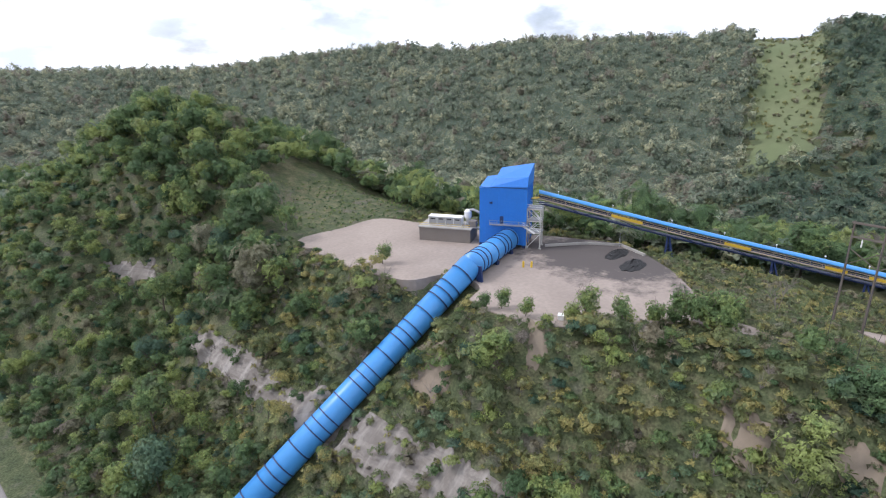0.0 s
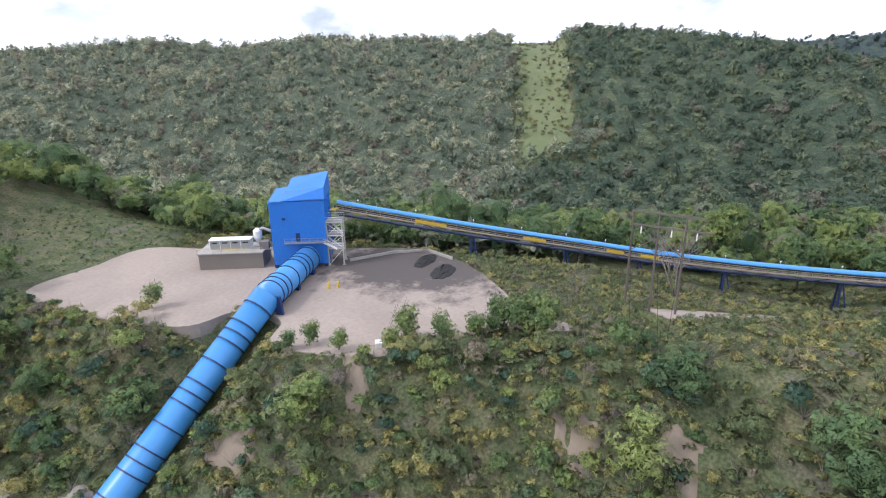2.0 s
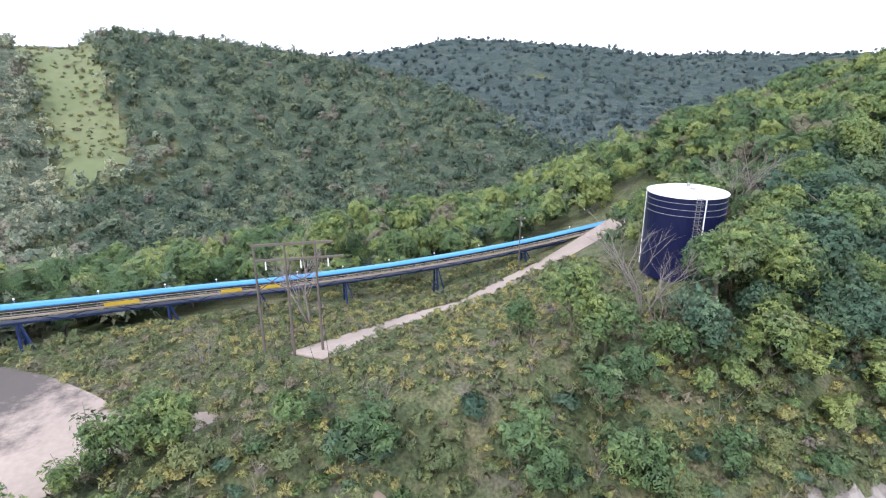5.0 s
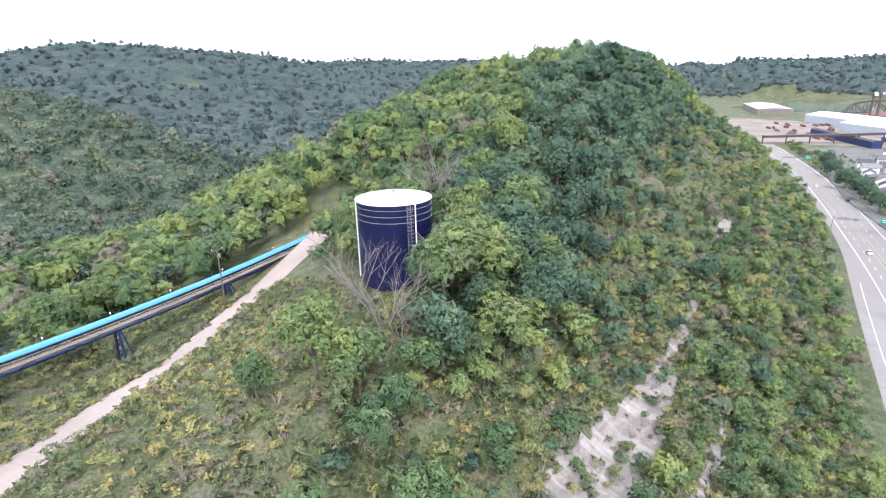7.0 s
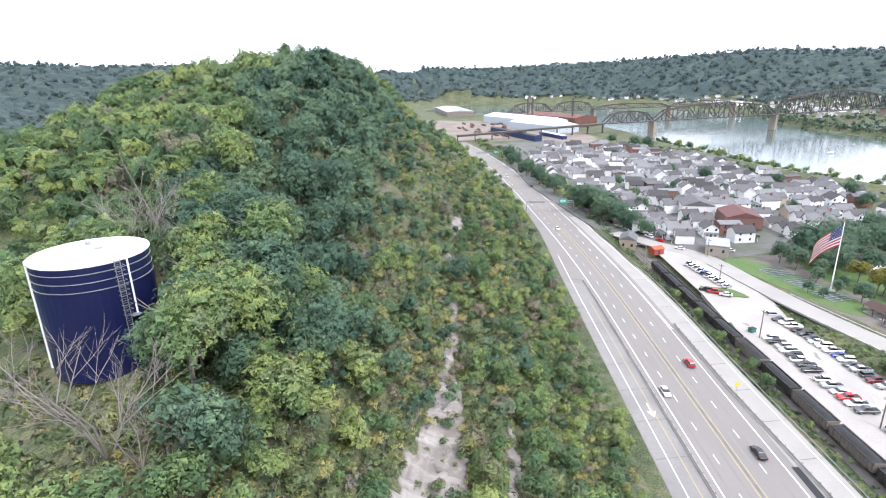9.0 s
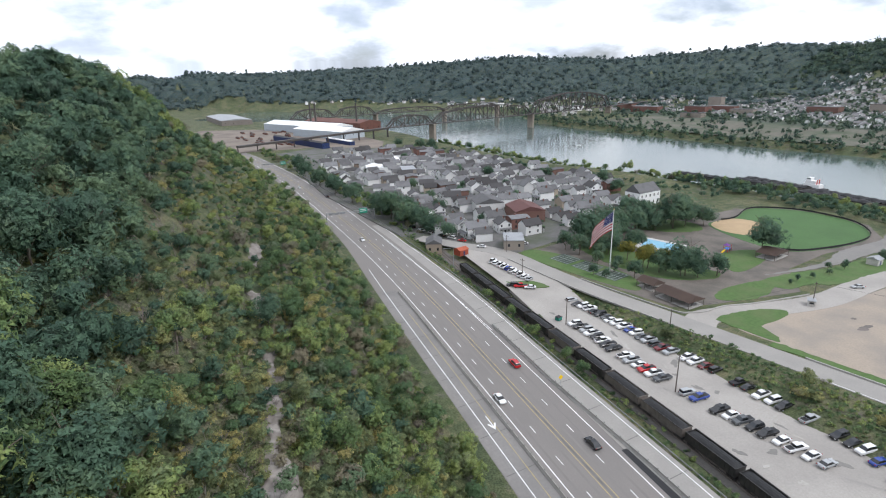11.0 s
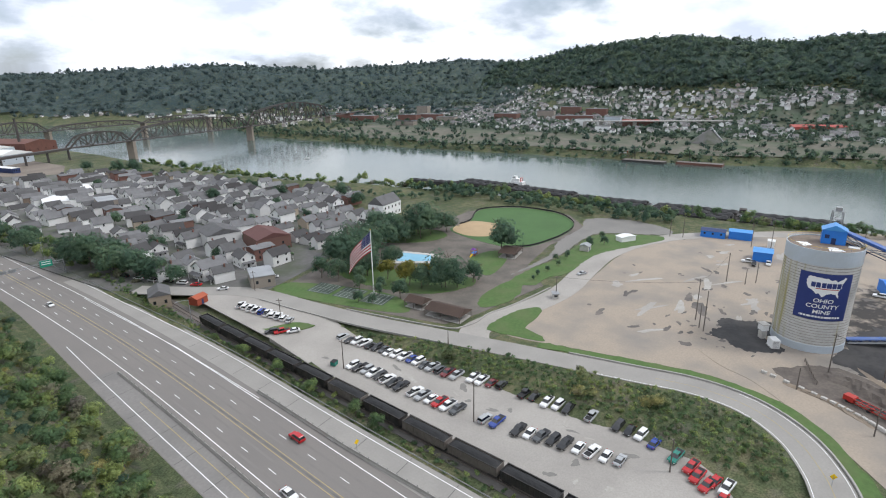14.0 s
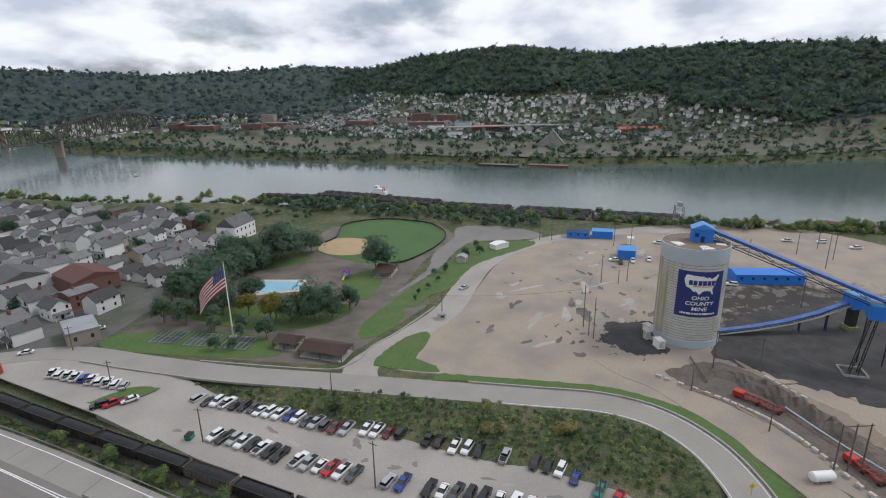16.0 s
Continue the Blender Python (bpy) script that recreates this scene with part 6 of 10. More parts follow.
for i, o in enumerate(SINGLE):
    x, y = ((-114, 128), (-104, 150), (-70, 96), (-69, 40))[i]
    o.matrix_basis = pose(x, y, gz(x, y) - 0.2)
# saplings round the yard
SAP = make_tree("sapling", 31, 5.0, 2.0, 520, 0.42, 7, M_LEAF, "small bushy green sapling at the yard's edge", "yard saplings", 0.02)
SAPS = [(-80.2, -85.2, 0.85), (-82.3, -34.7, 1.05), (-83.6, -28.4, 0.95), (-89.6, -21.6, 0.7), (-91.1, -17.7, 1.25), (-94.2, -17.1, 1.2), (-89.9, -15.1, 1.35), (-74.5, -51.9, 0.6), (-76.9, -49.1, 0.7), (-98.4, -15.7, 0.9)]
SAPS = [(x, y, s * 1.3) for x, y, s in SAPS] + [(-91.5, -20.5, 1.5), (-87.5, -24, 1.1), (-79.5, -36, 1.0), (-77, -44, 0.9)]
for k, (x, y, s) in enumerate(SAPS):
    if k == 0:
        SAP.matrix_basis = pose(x, y, gz(x, y)); SAP.scale = (s, s, s)
        continue
    o = copy_thing(SAP, pose(x, y, gz(x, y) - 0.1, 0, 0, k * 50))
    o.scale = (s, s, s)
# bare grey twigs sticking out of the scrub
x, y = jitter(-90, -14, -180, 240, 3.4, RNG)
keep = (x < HWX(y) - 8) & (x > np.interp(y, RY, RXB) - 6) & clear_of(x, y) & (wob(x, y, 30, 5) > -0.15) & (RNG.random(len(x)) < 0.75)
x, y = x[keep], y[keep]
n_st = 12
bx, by = np.repeat(x, n_st), np.repeat(y, n_st)
base = np.stack([bx, by, ground_z(bx, by) + 0.1], 1)
lean = RNG.normal(size=(len(bx), 3)) * [0.45, 0.45, 0.15] + [0, 0, 1]
tip = base + lean * RNG.uniform(1.4, 3.6, (len(bx), 1))
side = np.cross(lean, RNG.normal(size=(len(bx), 3)))
side = side / np.linalg.norm(side, axis=1, keepdims=True) * 0.045
twigs = tri_mesh("bare_twigs", np.stack([base - side, base + side, tip], 1), M_DEADWOOD)
tagged(twigs, "bare grey twigs standing out of the scrub", "brushwood", kind="stuff")

# ---- the valley flat: roads, yards, lawns ----
def rough_edge(outline, amp=0.9, step=1.6):
    """The outline cut into short steps that wander a little."""
    rng, out = random.Random(int(outline[0][0] * 7 + outline[0][1])), []
    for (x0, y0), (x1, y1) in zip(outline, outline[1:] + outline[:1]):
        n = max(1, int(math.hypot(x1 - x0, y1 - y0) / step))
        for k in range(n):
            out.append((x0 + (x1 - x0) * k / n + rng.uniform(-amp, amp), y0 + (y1 - y0) * k / n + rng.uniform(-amp, amp)))
    return out


M_YARD = mat("tan packed gravel", (0.318, 0.266, 0.212), 0.95, grain=1.6, vary=0.22, big=0.06, vary2=0.9, dark=(0.220, 0.200, 0.178), bump=0.35)
M_YARDC = stained(M_YARD, (188, 22), (40, 40), (0.018, 0.017, 0.018))
M_YARDC.name = "packed gravel with coal dust"
M_PALE = mat("pale scraped gravel", (0.37, 0.35, 0.32), 0.95, grain=1.5, vary=0.25, big=0.15, vary2=0.6, dark=(0.27, 0.25, 0.22), bump=0.2)
M_SOIL = mat("dark churned soil", (0.125, 0.105, 0.09), 0.95, grain=1.2, vary=0.4, big=0.2, vary2=0.5, dark=(0.06, 0.052, 0.047), bump=0.6)


def shift_side(line, w):
    """The line moved w metres to its right."""
    out = []
    for i, p in enumerate(line):
        a, b = line[max(i - 1, 0)], line[min(i + 1, len(line) - 1)]
        k = math.hypot(b[0] - a[0], b[1] - a[1]) or 1
        out.append((p[0] + (b[1] - a[1]) / k * w, p[1] - (b[0] - a[0]) / k * w))
    return out


def flat_piece(name, outline, z, material, label, category, thick=0.3):
    return tagged(part(name, slab(outline, z - thick, z), material), label, category, kind="structure")


flat_piece("pavement", smooth_line([(46, 196), (41.5, 170), (41, 110), (41.5, 66), (56, 60), (70, 70), (74, 86), (72.5, 100), (70.5, 114), (68, 130), (66.5, 145), (64.5, 160), (63.5, 178), (63, 194), (57, 204)], 4, True), -1.46, M_GRAVEL,
           "pale gravel car park between railway and road", "car park")
flat_piece("pavement", [(41.5, 262), (41.5, 206), (66, 206), (60, 232), (58, 262)], 0.52, M_GRAVEL, "pale gravel apron in front of the houses", "apron")
rb = bmesh.new()
hexa(rb, [(41.5, 184, -2.4), (63.5, 184, -2.4), (66, 206.2, -1.0), (41.5, 206.2, -1.0), (41.5, 184, -1.45), (63.5, 184, -1.45), (66, 206.2, 0.525), (41.5, 206.2, 0.525)])
tagged(part("pavement", rb, M_GRAVEL), "pale gravel ramp from the car park to the apron", "ramp", kind="structure")
ACCESS = smooth_line([(30, 292), (44, 272), (60, 250), (66, 220), (72, 190), (80, 162), (89, 130), (97, 101), (101.5, 84), (100.5, 70), (93, 58.5), (82, 51), (70, 46), (58, 38), (48, 20), (44, -20)], 6)
access = tagged(part("road", ribbon(ACCESS, -4.6, 4.6, 0.58, 0.3), M_ASPH2), "pale concrete access road curving round the car park", "road", kind="structure")
part("line", ribbon(ACCESS[44:], -0.12, 0.0, 0.594, 0.01), M_LINEY, access, "faded yellow centre line")
part("line", ribbon(ACCESS[52:], -4.1, -3.95, 0.594, 0.01), M_WHITE, access, "white edge line")
part("line", ribbon(ACCESS[40:], 3.95, 4.1, 0.594, 0.01), M_WHITE, access, "white edge line")
spur = smooth_line([(84, 150), (92, 155), (104, 154), (120, 151), (143, 149), (170, 153), (200, 156), (232, 150), (262, 132), (290, 98), (300, 70)], 6)
tagged(part("road", ribbon(spur, -5.0, 5.6, 0.56, 0.3), M_GRAVEL), "pale gravel road skirting the big yard", "road", kind="structure")
curb = thing("kerb", (0, 0, 0), 0, "low pale concrete kerb along the access road", "kerb")
part("wall", ribbon(ACCESS[14:32], 4.7, 5.1, 1.0, 0.7), M_CONC, curb)
curb_2 = thing("kerb", (0, 0, 0), 0, "low concrete kerb wall along the outside of the bend", "kerb")
part("wall", ribbon(ACCESS[38:], -5.2, -4.8, 1.05, 0.7), M_CONC, curb_2)
curb_3 = thing("kerb", (0, 0, 0), 0, "curved concrete kerb at the park corner", "kerb")
part("wall", ribbon(smooth_line([(74, 204), (80, 182), (86, 163), (90, 159.5), (96, 158), (105, 159), (118, 156.5), (143, 154.5)], 5), -0.2, 0.2, 0.95, 0.6), M_CONC, curb_3)
flat_piece("pavement", smooth_line([(121, 146), (111, 150), (101, 149), (95, 143), (101, 121), (108, 96), (111, 80), (108, 66), (116, 58), (136, 30), (118, 6), (130, -40), (200, -70), (290, -40), (330, 10), (322, 60), (305, 90), (286, 112), (262, 128), (236, 143), (205, 150), (170, 147), (140, 144)], 4, True),
           0.51, M_YARDC, "wide tan gravel plant yard black with coal dust round the silo", "yard")
flat_piece("pavement", rough_edge(smooth_line([(95.2, 152.5), (105, 153.4), (116, 151.8), (122, 147.5), (117.5, 144), (109, 143), (103.5, 141.5), (101.5, 134), (98.6, 132), (96, 141), (94.2, 148)], 3, True), 0.35), 0.60, M_LAWN, "green lawn corner of the plant yard", "lawn")
tagged(part("pavement", slab(rough_edge([(p[0], p[1]) for p in shift_side(ACCESS[36:86], -9.0)] + [(p[0], p[1]) for p in shift_side(ACCESS[36:86], -5.4)][::-1], 0.55), 0.3, 0.605), M_LAWN), "weedy green verge behind the kerb", "verge", kind="structure")
COALYARD = [(143, 55), (155, 55), (167, 53.5), (176, 50), (188, 40), (196, 32), (207, 16), (214, 0), (206, -22), (170, -34), (140, -22), (121, 2), (128, 14), (132, 24), (134, 34), (138, 44)]
prng = random.Random(61)
for k in range(22):
    flat_piece("pavement", ragged(prng.uniform(125, 260), prng.uniform(80, 136), prng.uniform(1.5, 7), prng.uniform(0.5, 2.2), prng.uniform(-0.8, 0.4), 100 + k, 26), 0.525 + 0.001 * k, M_PALE if k % 2 else M_GRAVEL, "scraped patch on the gravel yard", "yard")
flat_piece("pavement", [(106, 66), (116, 59), (137, 31), (119, 6), (131, -42), (100, -34), (82, 6), (86, 28), (99, 45)], 0.50, M_YARD, "packed tan ground below the coal yard", "yard")
flat_piece("pavement", rough_edge(smooth_line(COALYARD, 4, True), 1.6, 1.2), 0.548, M_COALDUST, "black coal-covered yard beyond the silo", "yard")
flat_piece("pavement", rough_edge(ragged(147, 81.5, 10.5, 12.0, 0.5, 71, 60), 0.55, 0.6), 0.545, M_COALDUST, "black coal dust on the gravel beside the silo", "yard")
flecks, frnd = bmesh.new(), random.Random(19)
for k in range(150):
    fx, fy = ((frnd.gauss(147, 11), frnd.gauss(84, 9)), (frnd.uniform(126, 250), frnd.uniform(60, 140)), (frnd.uniform(178, 222), frnd.uniform(0, 62)))[k % 3]
    if math.hypot(fx - 156, fy - 66) > 11 and fx > 124 + 0.12 * abs(fy - 80):
        rr = frnd.uniform(0.25, 1.1) * (1.0 if k % 3 == 0 else 1.5)
        flecks.faces.new([flecks.verts.new((p[0], p[1], 0.534 + 0.00005 * k)) for p in ragged(fx, fy, rr * frnd.uniform(1, 2.6), rr, frnd.uniform(-0.6, 0.9), 400 + k, 16)])
bmesh.ops.triangulate(flecks, faces=flecks.faces)
bmesh.ops.recalc_face_normals(flecks, faces=flecks.faces)
tagged(part("coal_flecks", flecks, M_DUSTY), "scattered dark coal flecks on the yard gravel", "coal dust", kind="stuff")
flat_piece("pavement", ragged(160, 100, 5, 3, 0.2, 72, 40), 0.543, M_DUSTY, "thin coal dust on the yard gravel", "yard")
flat_piece("pavement", rough_edge(smooth_line([(127, 69), (138, 57), (137, 46), (128, 34), (116, 25), (104, 17), (90, 8), (82, 14), (92, 27), (102, 35), (111, 43), (116, 51), (120, 62)], 4, True), 0.7), 0.57, M_SOIL, "dark churned soil of the conveyor trench", "yard")
flat_piece("pavement", rough_edge(smooth_line([(143, 50), (131, 37), (122, 25.5), (110, 15), (106, 18), (116, 26.5), (126, 35), (137, 46.5)], 4, True), 0.6), 0.585, M_DIRT, "tan dirt track above the conveyor trench", "yard")


def bank(line, width, height, material, label, seed):
    """A long uneven bank of spoil along a line."""
    rng = random.Random(seed)
    bm = bmesh.new()
    pts = smooth_line(line, 10)
    rows = []
    for i, p in enumerate(pts):
        end = min(1.0, 3.0 * min(i, len(pts) - 1 - i) / len(pts) + 0.12)
        row = []
        for u in np.linspace(-1, 1, 9):
            q = shift_side(pts, u * width * (0.85 + 0.15 * math.sin(i * 0.6)))[i]
            row.append(bm.verts.new((q[0] + rng.uniform(-0.2, 0.2), q[1] + rng.uniform(-0.2, 0.2), 0.45 + height * end * max(0, 1 - abs(u) ** 1.4) * rng.uniform(0.75, 1.2))))
        rows.append(row)
    for a, b in zip(rows, rows[1:]):
        for k in range(8):
            bm.faces.new((a[k], a[k + 1], b[k + 1], b[k]))
    return tagged(part("soil_bank", bm, material), label, "soil bank")


bank([(133, 57), (130, 48.5), (122.5, 39), (115.5, 32), (109, 27), (101, 21.5)], 4.6, 3.0, M_SOIL, "dark brown spoil bank beside the conveyor trench", 15)
bank([(120, 66), (116.3, 53), (110, 44)], 1.5, 0.8, M_DIRT, "low tan spoil ridge along the trench", 16)
tagged(part("pavement", ribbon(smooth_line([(128, 88), (122, 80), (118.5, 71), (110, 60), (99, 48), (88, 38), (76, 28)], 5), -5.0, 3.6, 0.59, 0.3), M_YARD), "packed tan track beside the trench", "track", kind="structure")
M_COURTLINE = mat("worn court line", (0.24, 0.27, 0.24), 0.9, grain=1.5, vary=0.4, big=0.4, vary2=0.7, dark=(0.09, 0.11, 0.085))
M_PIT = mat("grey lot paving", (0.20, 0.19, 0.175), 0.95, grain=1.2, vary=0.2, big=0.08, vary2=0.5, dark=(0.15, 0.145, 0.135))
oil = random.Random(8)
for k in range(26):
    flat_piece("pavement", ragged(oil.uniform(46, 66), oil.uniform(84, 188), oil.uniform(0.5, 2.4), oil.uniform(0.4, 1.2), oil.uniform(1, 2.2), 140 + k, 22), -1.45 + 0.001 * k, M_PIT if k % 3 else M_PALE, "worn spot on the car park gravel", "car park")
# park
flat_piece("pavement", [(76, 206), (88, 166), (104, 162), (143, 158), (162, 178), (196, 186), (238, 186), (262, 210), (262, 255), (230, 268), (190, 262), (150, 268), (118, 262), (88, 250), (68, 244)], 0.49, mat("grey brown park paving", (0.150, 0.130, 0.112), 0.95, grain=1.5, vary=0.3, big=0.10, vary2=0.8, dark=(0.082, 0.076, 0.064)), "worn grey park paving", "park")
flat_piece("pavement", smooth_line([(67, 241), (78, 246), (93, 214), (95, 196), (88, 184), (80, 196)], 4, True), 0.55, M_LAWN, "lawn with old tennis courts", "lawn")
for k in range(3):
    flat_piece("pavement", [(76 + 3.2 * k, 233 - 13 * k), (86 + 3.2 * k, 236 - 13 * k), (89 + 3.2 * k, 225 - 13 * k), (79 + 3.2 * k, 222 - 13 * k)], 0.58, mat("faded green court", (0.062, 0.085, 0.066), 0.9, grain=0.8, vary=0.35, vary2=0.6), "faded green tennis court", "court")
    for j in range(6):
        f0, f1 = 0.08 + 0.168 * j, 0.08 + 0.168 * j
        ax, ay = 76 + 3.2 * k + 3 * f0, 233 - 13 * k - 11 * f0
        flat_piece("trim", [(ax + 0.6, ay + 0.2), (ax + 9.4, ay + 2.8), (ax + 9.4, ay + 2.5), (ax + 0.6, ay - 0.1)], 0.592, M_COURTLINE, "worn pale line on the court", "court", 0.01)
    for f0 in (0.06, 0.5, 0.94):
        ax, ay = 76 + 3.2 * k + 10 * f0, 233 - 13 * k + 3 * f0
        flat_piece("trim", [(ax, ay - 0.6), (ax + 0.3, ay - 0.6), (ax + 3.0, ay - 10.5), (ax + 2.7, ay - 10.5)], 0.596, M_COURTLINE, "worn pale line on the court", "court", 0.01)
FIELD = smooth_line([(180, 200), (186, 246), (211, 251), (238, 264), (258, 250), (262, 230), (258, 212), (238, 194), (205, 190)], 5, True)
flat_piece("pavement", FIELD, 0.56, M_FIELD, "bright green ball field grass", "ball field")
flat_piece("pavement", smooth_line([(188, 246), (200, 251), (212, 249), (215, 234), (206, 222), (191, 221), (184, 232)], 5, True), 0.60, mat("tan infield dirt", (0.40, 0.29, 0.17), 0.95, grain=1, vary=0.1), "tan infield dirt of the ball field", "ball field")
flat_piece("pavement", smooth_line([(138, 185), (150, 204), (168, 205), (172, 196), (152, 186)], 4, True), 0.55, M_LAWN, "green lawn beside the pool", "lawn")
flat_piece("pavement", rough_edge(smooth_line([(108, 165.5), (120, 172.3), (140, 173), (159, 174), (181, 171.5), (212, 175), (229, 174.5), (241, 160), (248, 147), (243, 143), (231, 146.5), (216, 153), (200, 158.8), (187, 159.7), (163, 157.5), (154, 162), (142, 161), (138, 165), (131, 161.5), (118, 160)], 3, True), 0.4), 0.57, M_LAWN, "green verge along the yard road", "lawn")
flat_piece("pavement", rough_edge(smooth_line([(146, 176.5), (181, 177.5), (205, 186), (238, 189), (259, 196), (272, 178), (268, 152), (256, 143), (246, 156), (233, 176), (212, 176.6), (181, 173)], 3, True), 0.5), 0.555, M_PIT, "grey brown gravel lot beside the ball field", "yard")
fence_ring = thing("fence", (0, 0, 0), 0, "dark mesh fence round the outfield", "fence")
part("mesh_panel", ribbon(FIELD[8:] + FIELD[:1], -0.03, 0.03, 1.75, 0.9), M_DARK, fence_ring)
for k in range(8, len(FIELD), 2):
    part("post", box(FIELD[k][0] - 0.06, FIELD[k][0] + 0.06, FIELD[k][1] - 0.06, FIELD[k][1] + 0.06, 0.5, 2.2), M_DARK, fence_ring)
pool = thing("swimming_pool", (0, 0, 0), 0, "pale blue open-air swimming pool in the park", "swimming pool")
part("deck", slab([(123, 231), (139, 243), (148, 222), (138, 212)], 0.4, 0.64), M_CONCW, pool)
part("pool_water", slab([(127, 231), (138, 239), (144, 223.5), (138, 216.5)], 0.5, 0.70), mat("pool water", (0.30, 0.56, 0.72), 0.15, grain=1.2, vary=0.15), pool)
flat_piece("pavement", rough_edge(smooth_line([(100, 246), (96, 226), (99, 204), (108, 188), (124, 182), (132, 188), (122, 206), (118, 224), (112, 246)], 4, True), 0.5), 0.545, M_LAWN, "shaded grass under the park trees", "lawn")
flat_piece("pavement", rough_edge(smooth_line([(146, 262), (158, 244), (176, 240), (182, 256), (170, 266)], 4, True), 0.5), 0.545, M_LAWN, "shaded grass under the park trees", "lawn")
flat_piece("pavement", rough_edge([(43.5, 214), (55, 210), (58, 202), (52, 203), (44, 207)], 0.4), 0.545, M_LAWN, "small green strip on the gravel apron", "lawn")
# town ground, streets, far strips
flat_piece("pavement", [(-8, 560), (0, 430), (22, 300), (44, 268), (64, 246), (84, 252), (118, 264), (150, 270), (190, 268), (188, 330), (180, 430), (172, 600), (110, 690), (40, 740), (-20, 700)], 0.50, M_STREET, "grey streets and yards of the town", "street")
flat_piece("pavement", [(-60, 740), (40, 742), (110, 692), (130, 760), (110, 900), (20, 1060), (-120, 1120), (-170, 1050), (-90, 880)], 0.50, mat("brown scrap yard dirt", (0.20, 0.165, 0.135), 0.95, grain=0.4, vary=0.3, big=0.03, vary2=0.5), "brown scrap yard beyond the town", "yard")
flat_piece("pavement", [(150, 268), (160, 290), (186, 280), (196, 268)], 0.53, M_LAWN, "lawn beside the white church", "lawn")
# rail bed
bed = flat_piece("pavement", [(31.5, 300), (32, 215), (34, 150), (35, 60), (34, -60), (41, -60), (41.5, 60), (40.5, 150), (38, 215), (37, 300)], -1.42, mat("dark ballast", (0.12, 0.11, 0.10), 0.95, grain=2, vary=0.35, bump=0.5), "dark ballast under the railway", "railway bed")
RAIL = smooth_line([(36, 320), (34.4, 251), (34.9, 205), (36.4, 160), (37.4, 120), (38.2, 92), (38.2, 40), (37, -40)], 8)
rails = thing("railway_track", (0, 0, 0), 0, "rusty railway track on dark ballast", "railway")
for o in (-0.72, 0.72):
    part("rail", ribbon(RAIL, o - 0.04, o + 0.04, -1.16, 0.18), M_RUSTSTEEL, rails)
part("sleeper", ribbon(RAIL, -1.3, 1.3, -1.34, 0.1), M_POLE, rails, "dark timber sleepers")


# ---- coal train ----
def hopper():
    c = thing("coal_wagon", (0, 0, 0), 0, "black steel coal wagon heaped with coal", "railway wagon", "coal train")
    b = bmesh.new()
    for x0, x1 in ((-1.55, -1.45), (1.45, 1.55)):
        box(x0, x1, -6.9, 6.9, 1.3, 3.55, b)
    for y0, y1 in ((-6.95, -6.85), (6.85, 6.95)):
        box(-1.55, 1.55, y0, y1, 1.3, 3.55, b)
    box(-1.5, 1.5, -6.8, 6.8, 1.2, 1.35, b)
    part("body", b, M_WAGON, c)
    part("top_rim", box(1.5, 1.66, -7.0, 7.0, 3.5, 3.64), M_WAGON, c)
    part("top_rim", box(-1.66, -1.5, -7.0, 7.0, 3.5, 3.64), M_WAGON, c)
    for k in range(12):
        y = -6.6 + 1.2 * k
        for s in (-1, 1):
            part("rib", box(min(s * 1.55, s * 1.68), max(s * 1.55, s * 1.68), y - 0.06, y + 0.06, 1.25, 3.5), M_WAGON, c)
    bm = bmesh.new()
    rng = random.Random(4)
    g = [[bm.verts.new((x, y, 3.15 + 0.75 * (1 - (x / 1.5) ** 2) * (1 - (abs(y) / 7.2) ** 4) + rng.uniform(-0.06, 0.06))) for x in np.linspace(-1.46, 1.46, 6)] for y in np.linspace(-6.85, 6.85, 22)]
    for a, b2 in zip(g, g[1:]):
        for k in range(5):
            bm.faces.new((a[k], a[k + 1], b2[k + 1], b2[k]))
    part("coal_load", bm, M_COAL, c)
    part("frame", box(-0.4, 0.4, -7.3, 7.3, 0.8, 1.2), M_DARK, c)
    for y in (-5.6, 5.6):
        t = part("bogie", box(-1.0, 1.0, y - 1.2, y + 1.2, 0.45, 0.8), M_DARK, c)
        for dy in (-0.85, 0.85):
            part("wheelset", tube([(-0.85, y + dy, 0.42), (0.85, y + dy, 0.42)], 0.42, 12), M_RUSTSTEEL, t)
    return c


M_WAGON = mat("black wagon paint", (0.028, 0.027, 0.027), 0.6, grain=2, vary=0.4, big=0.5, vary2=0.5, dark=(0.075, 0.06, 0.05))
M_WAGON2 = mat("dusty brown wagon paint", (0.15, 0.13, 0.115), 0.75, grain=2, vary=0.3, big=0.5, vary2=0.4)
ry, rx = [p[1] for p in RAIL][::-1], [p[0] for p in RAIL][::-1]
wag = None
for k in range(18):
    yc = 98.4 + 14.85 * (k - 8)
    if not -40 < yc < 262:
        continue
    x = float(np.interp(yc, ry, rx))
    lean = math.degrees(math.atan2(float(np.interp(yc - 6, ry, rx) - np.interp(yc + 6, ry, rx)), 12.0))
    m = pose(x, yc, -1.16, 0, 0, lean)
    if wag is None:
        wag = hopper()
        wag.matrix_basis = m
    else:
        o = copy_thing(wag, m)
        if k in (9, 10, 12):
            o["label"] = "dusty brown-sided coal wagon heaped with coal"
            for ch in o.children:
                if ch.name.split(".")[0] in ("body", "rib"):
                    ch.data = ch.data.copy()
                    ch.data.materials[0] = M_WAGON2

# ---- silo and coal plant ----
SX, SY, SR, SZ0 = 155.3, 65.2, 10.25, 0.5
silo = thing("silo", (SX, SY, SZ0), 0, "tall stained concrete coal silo with a blue banner", "silo")


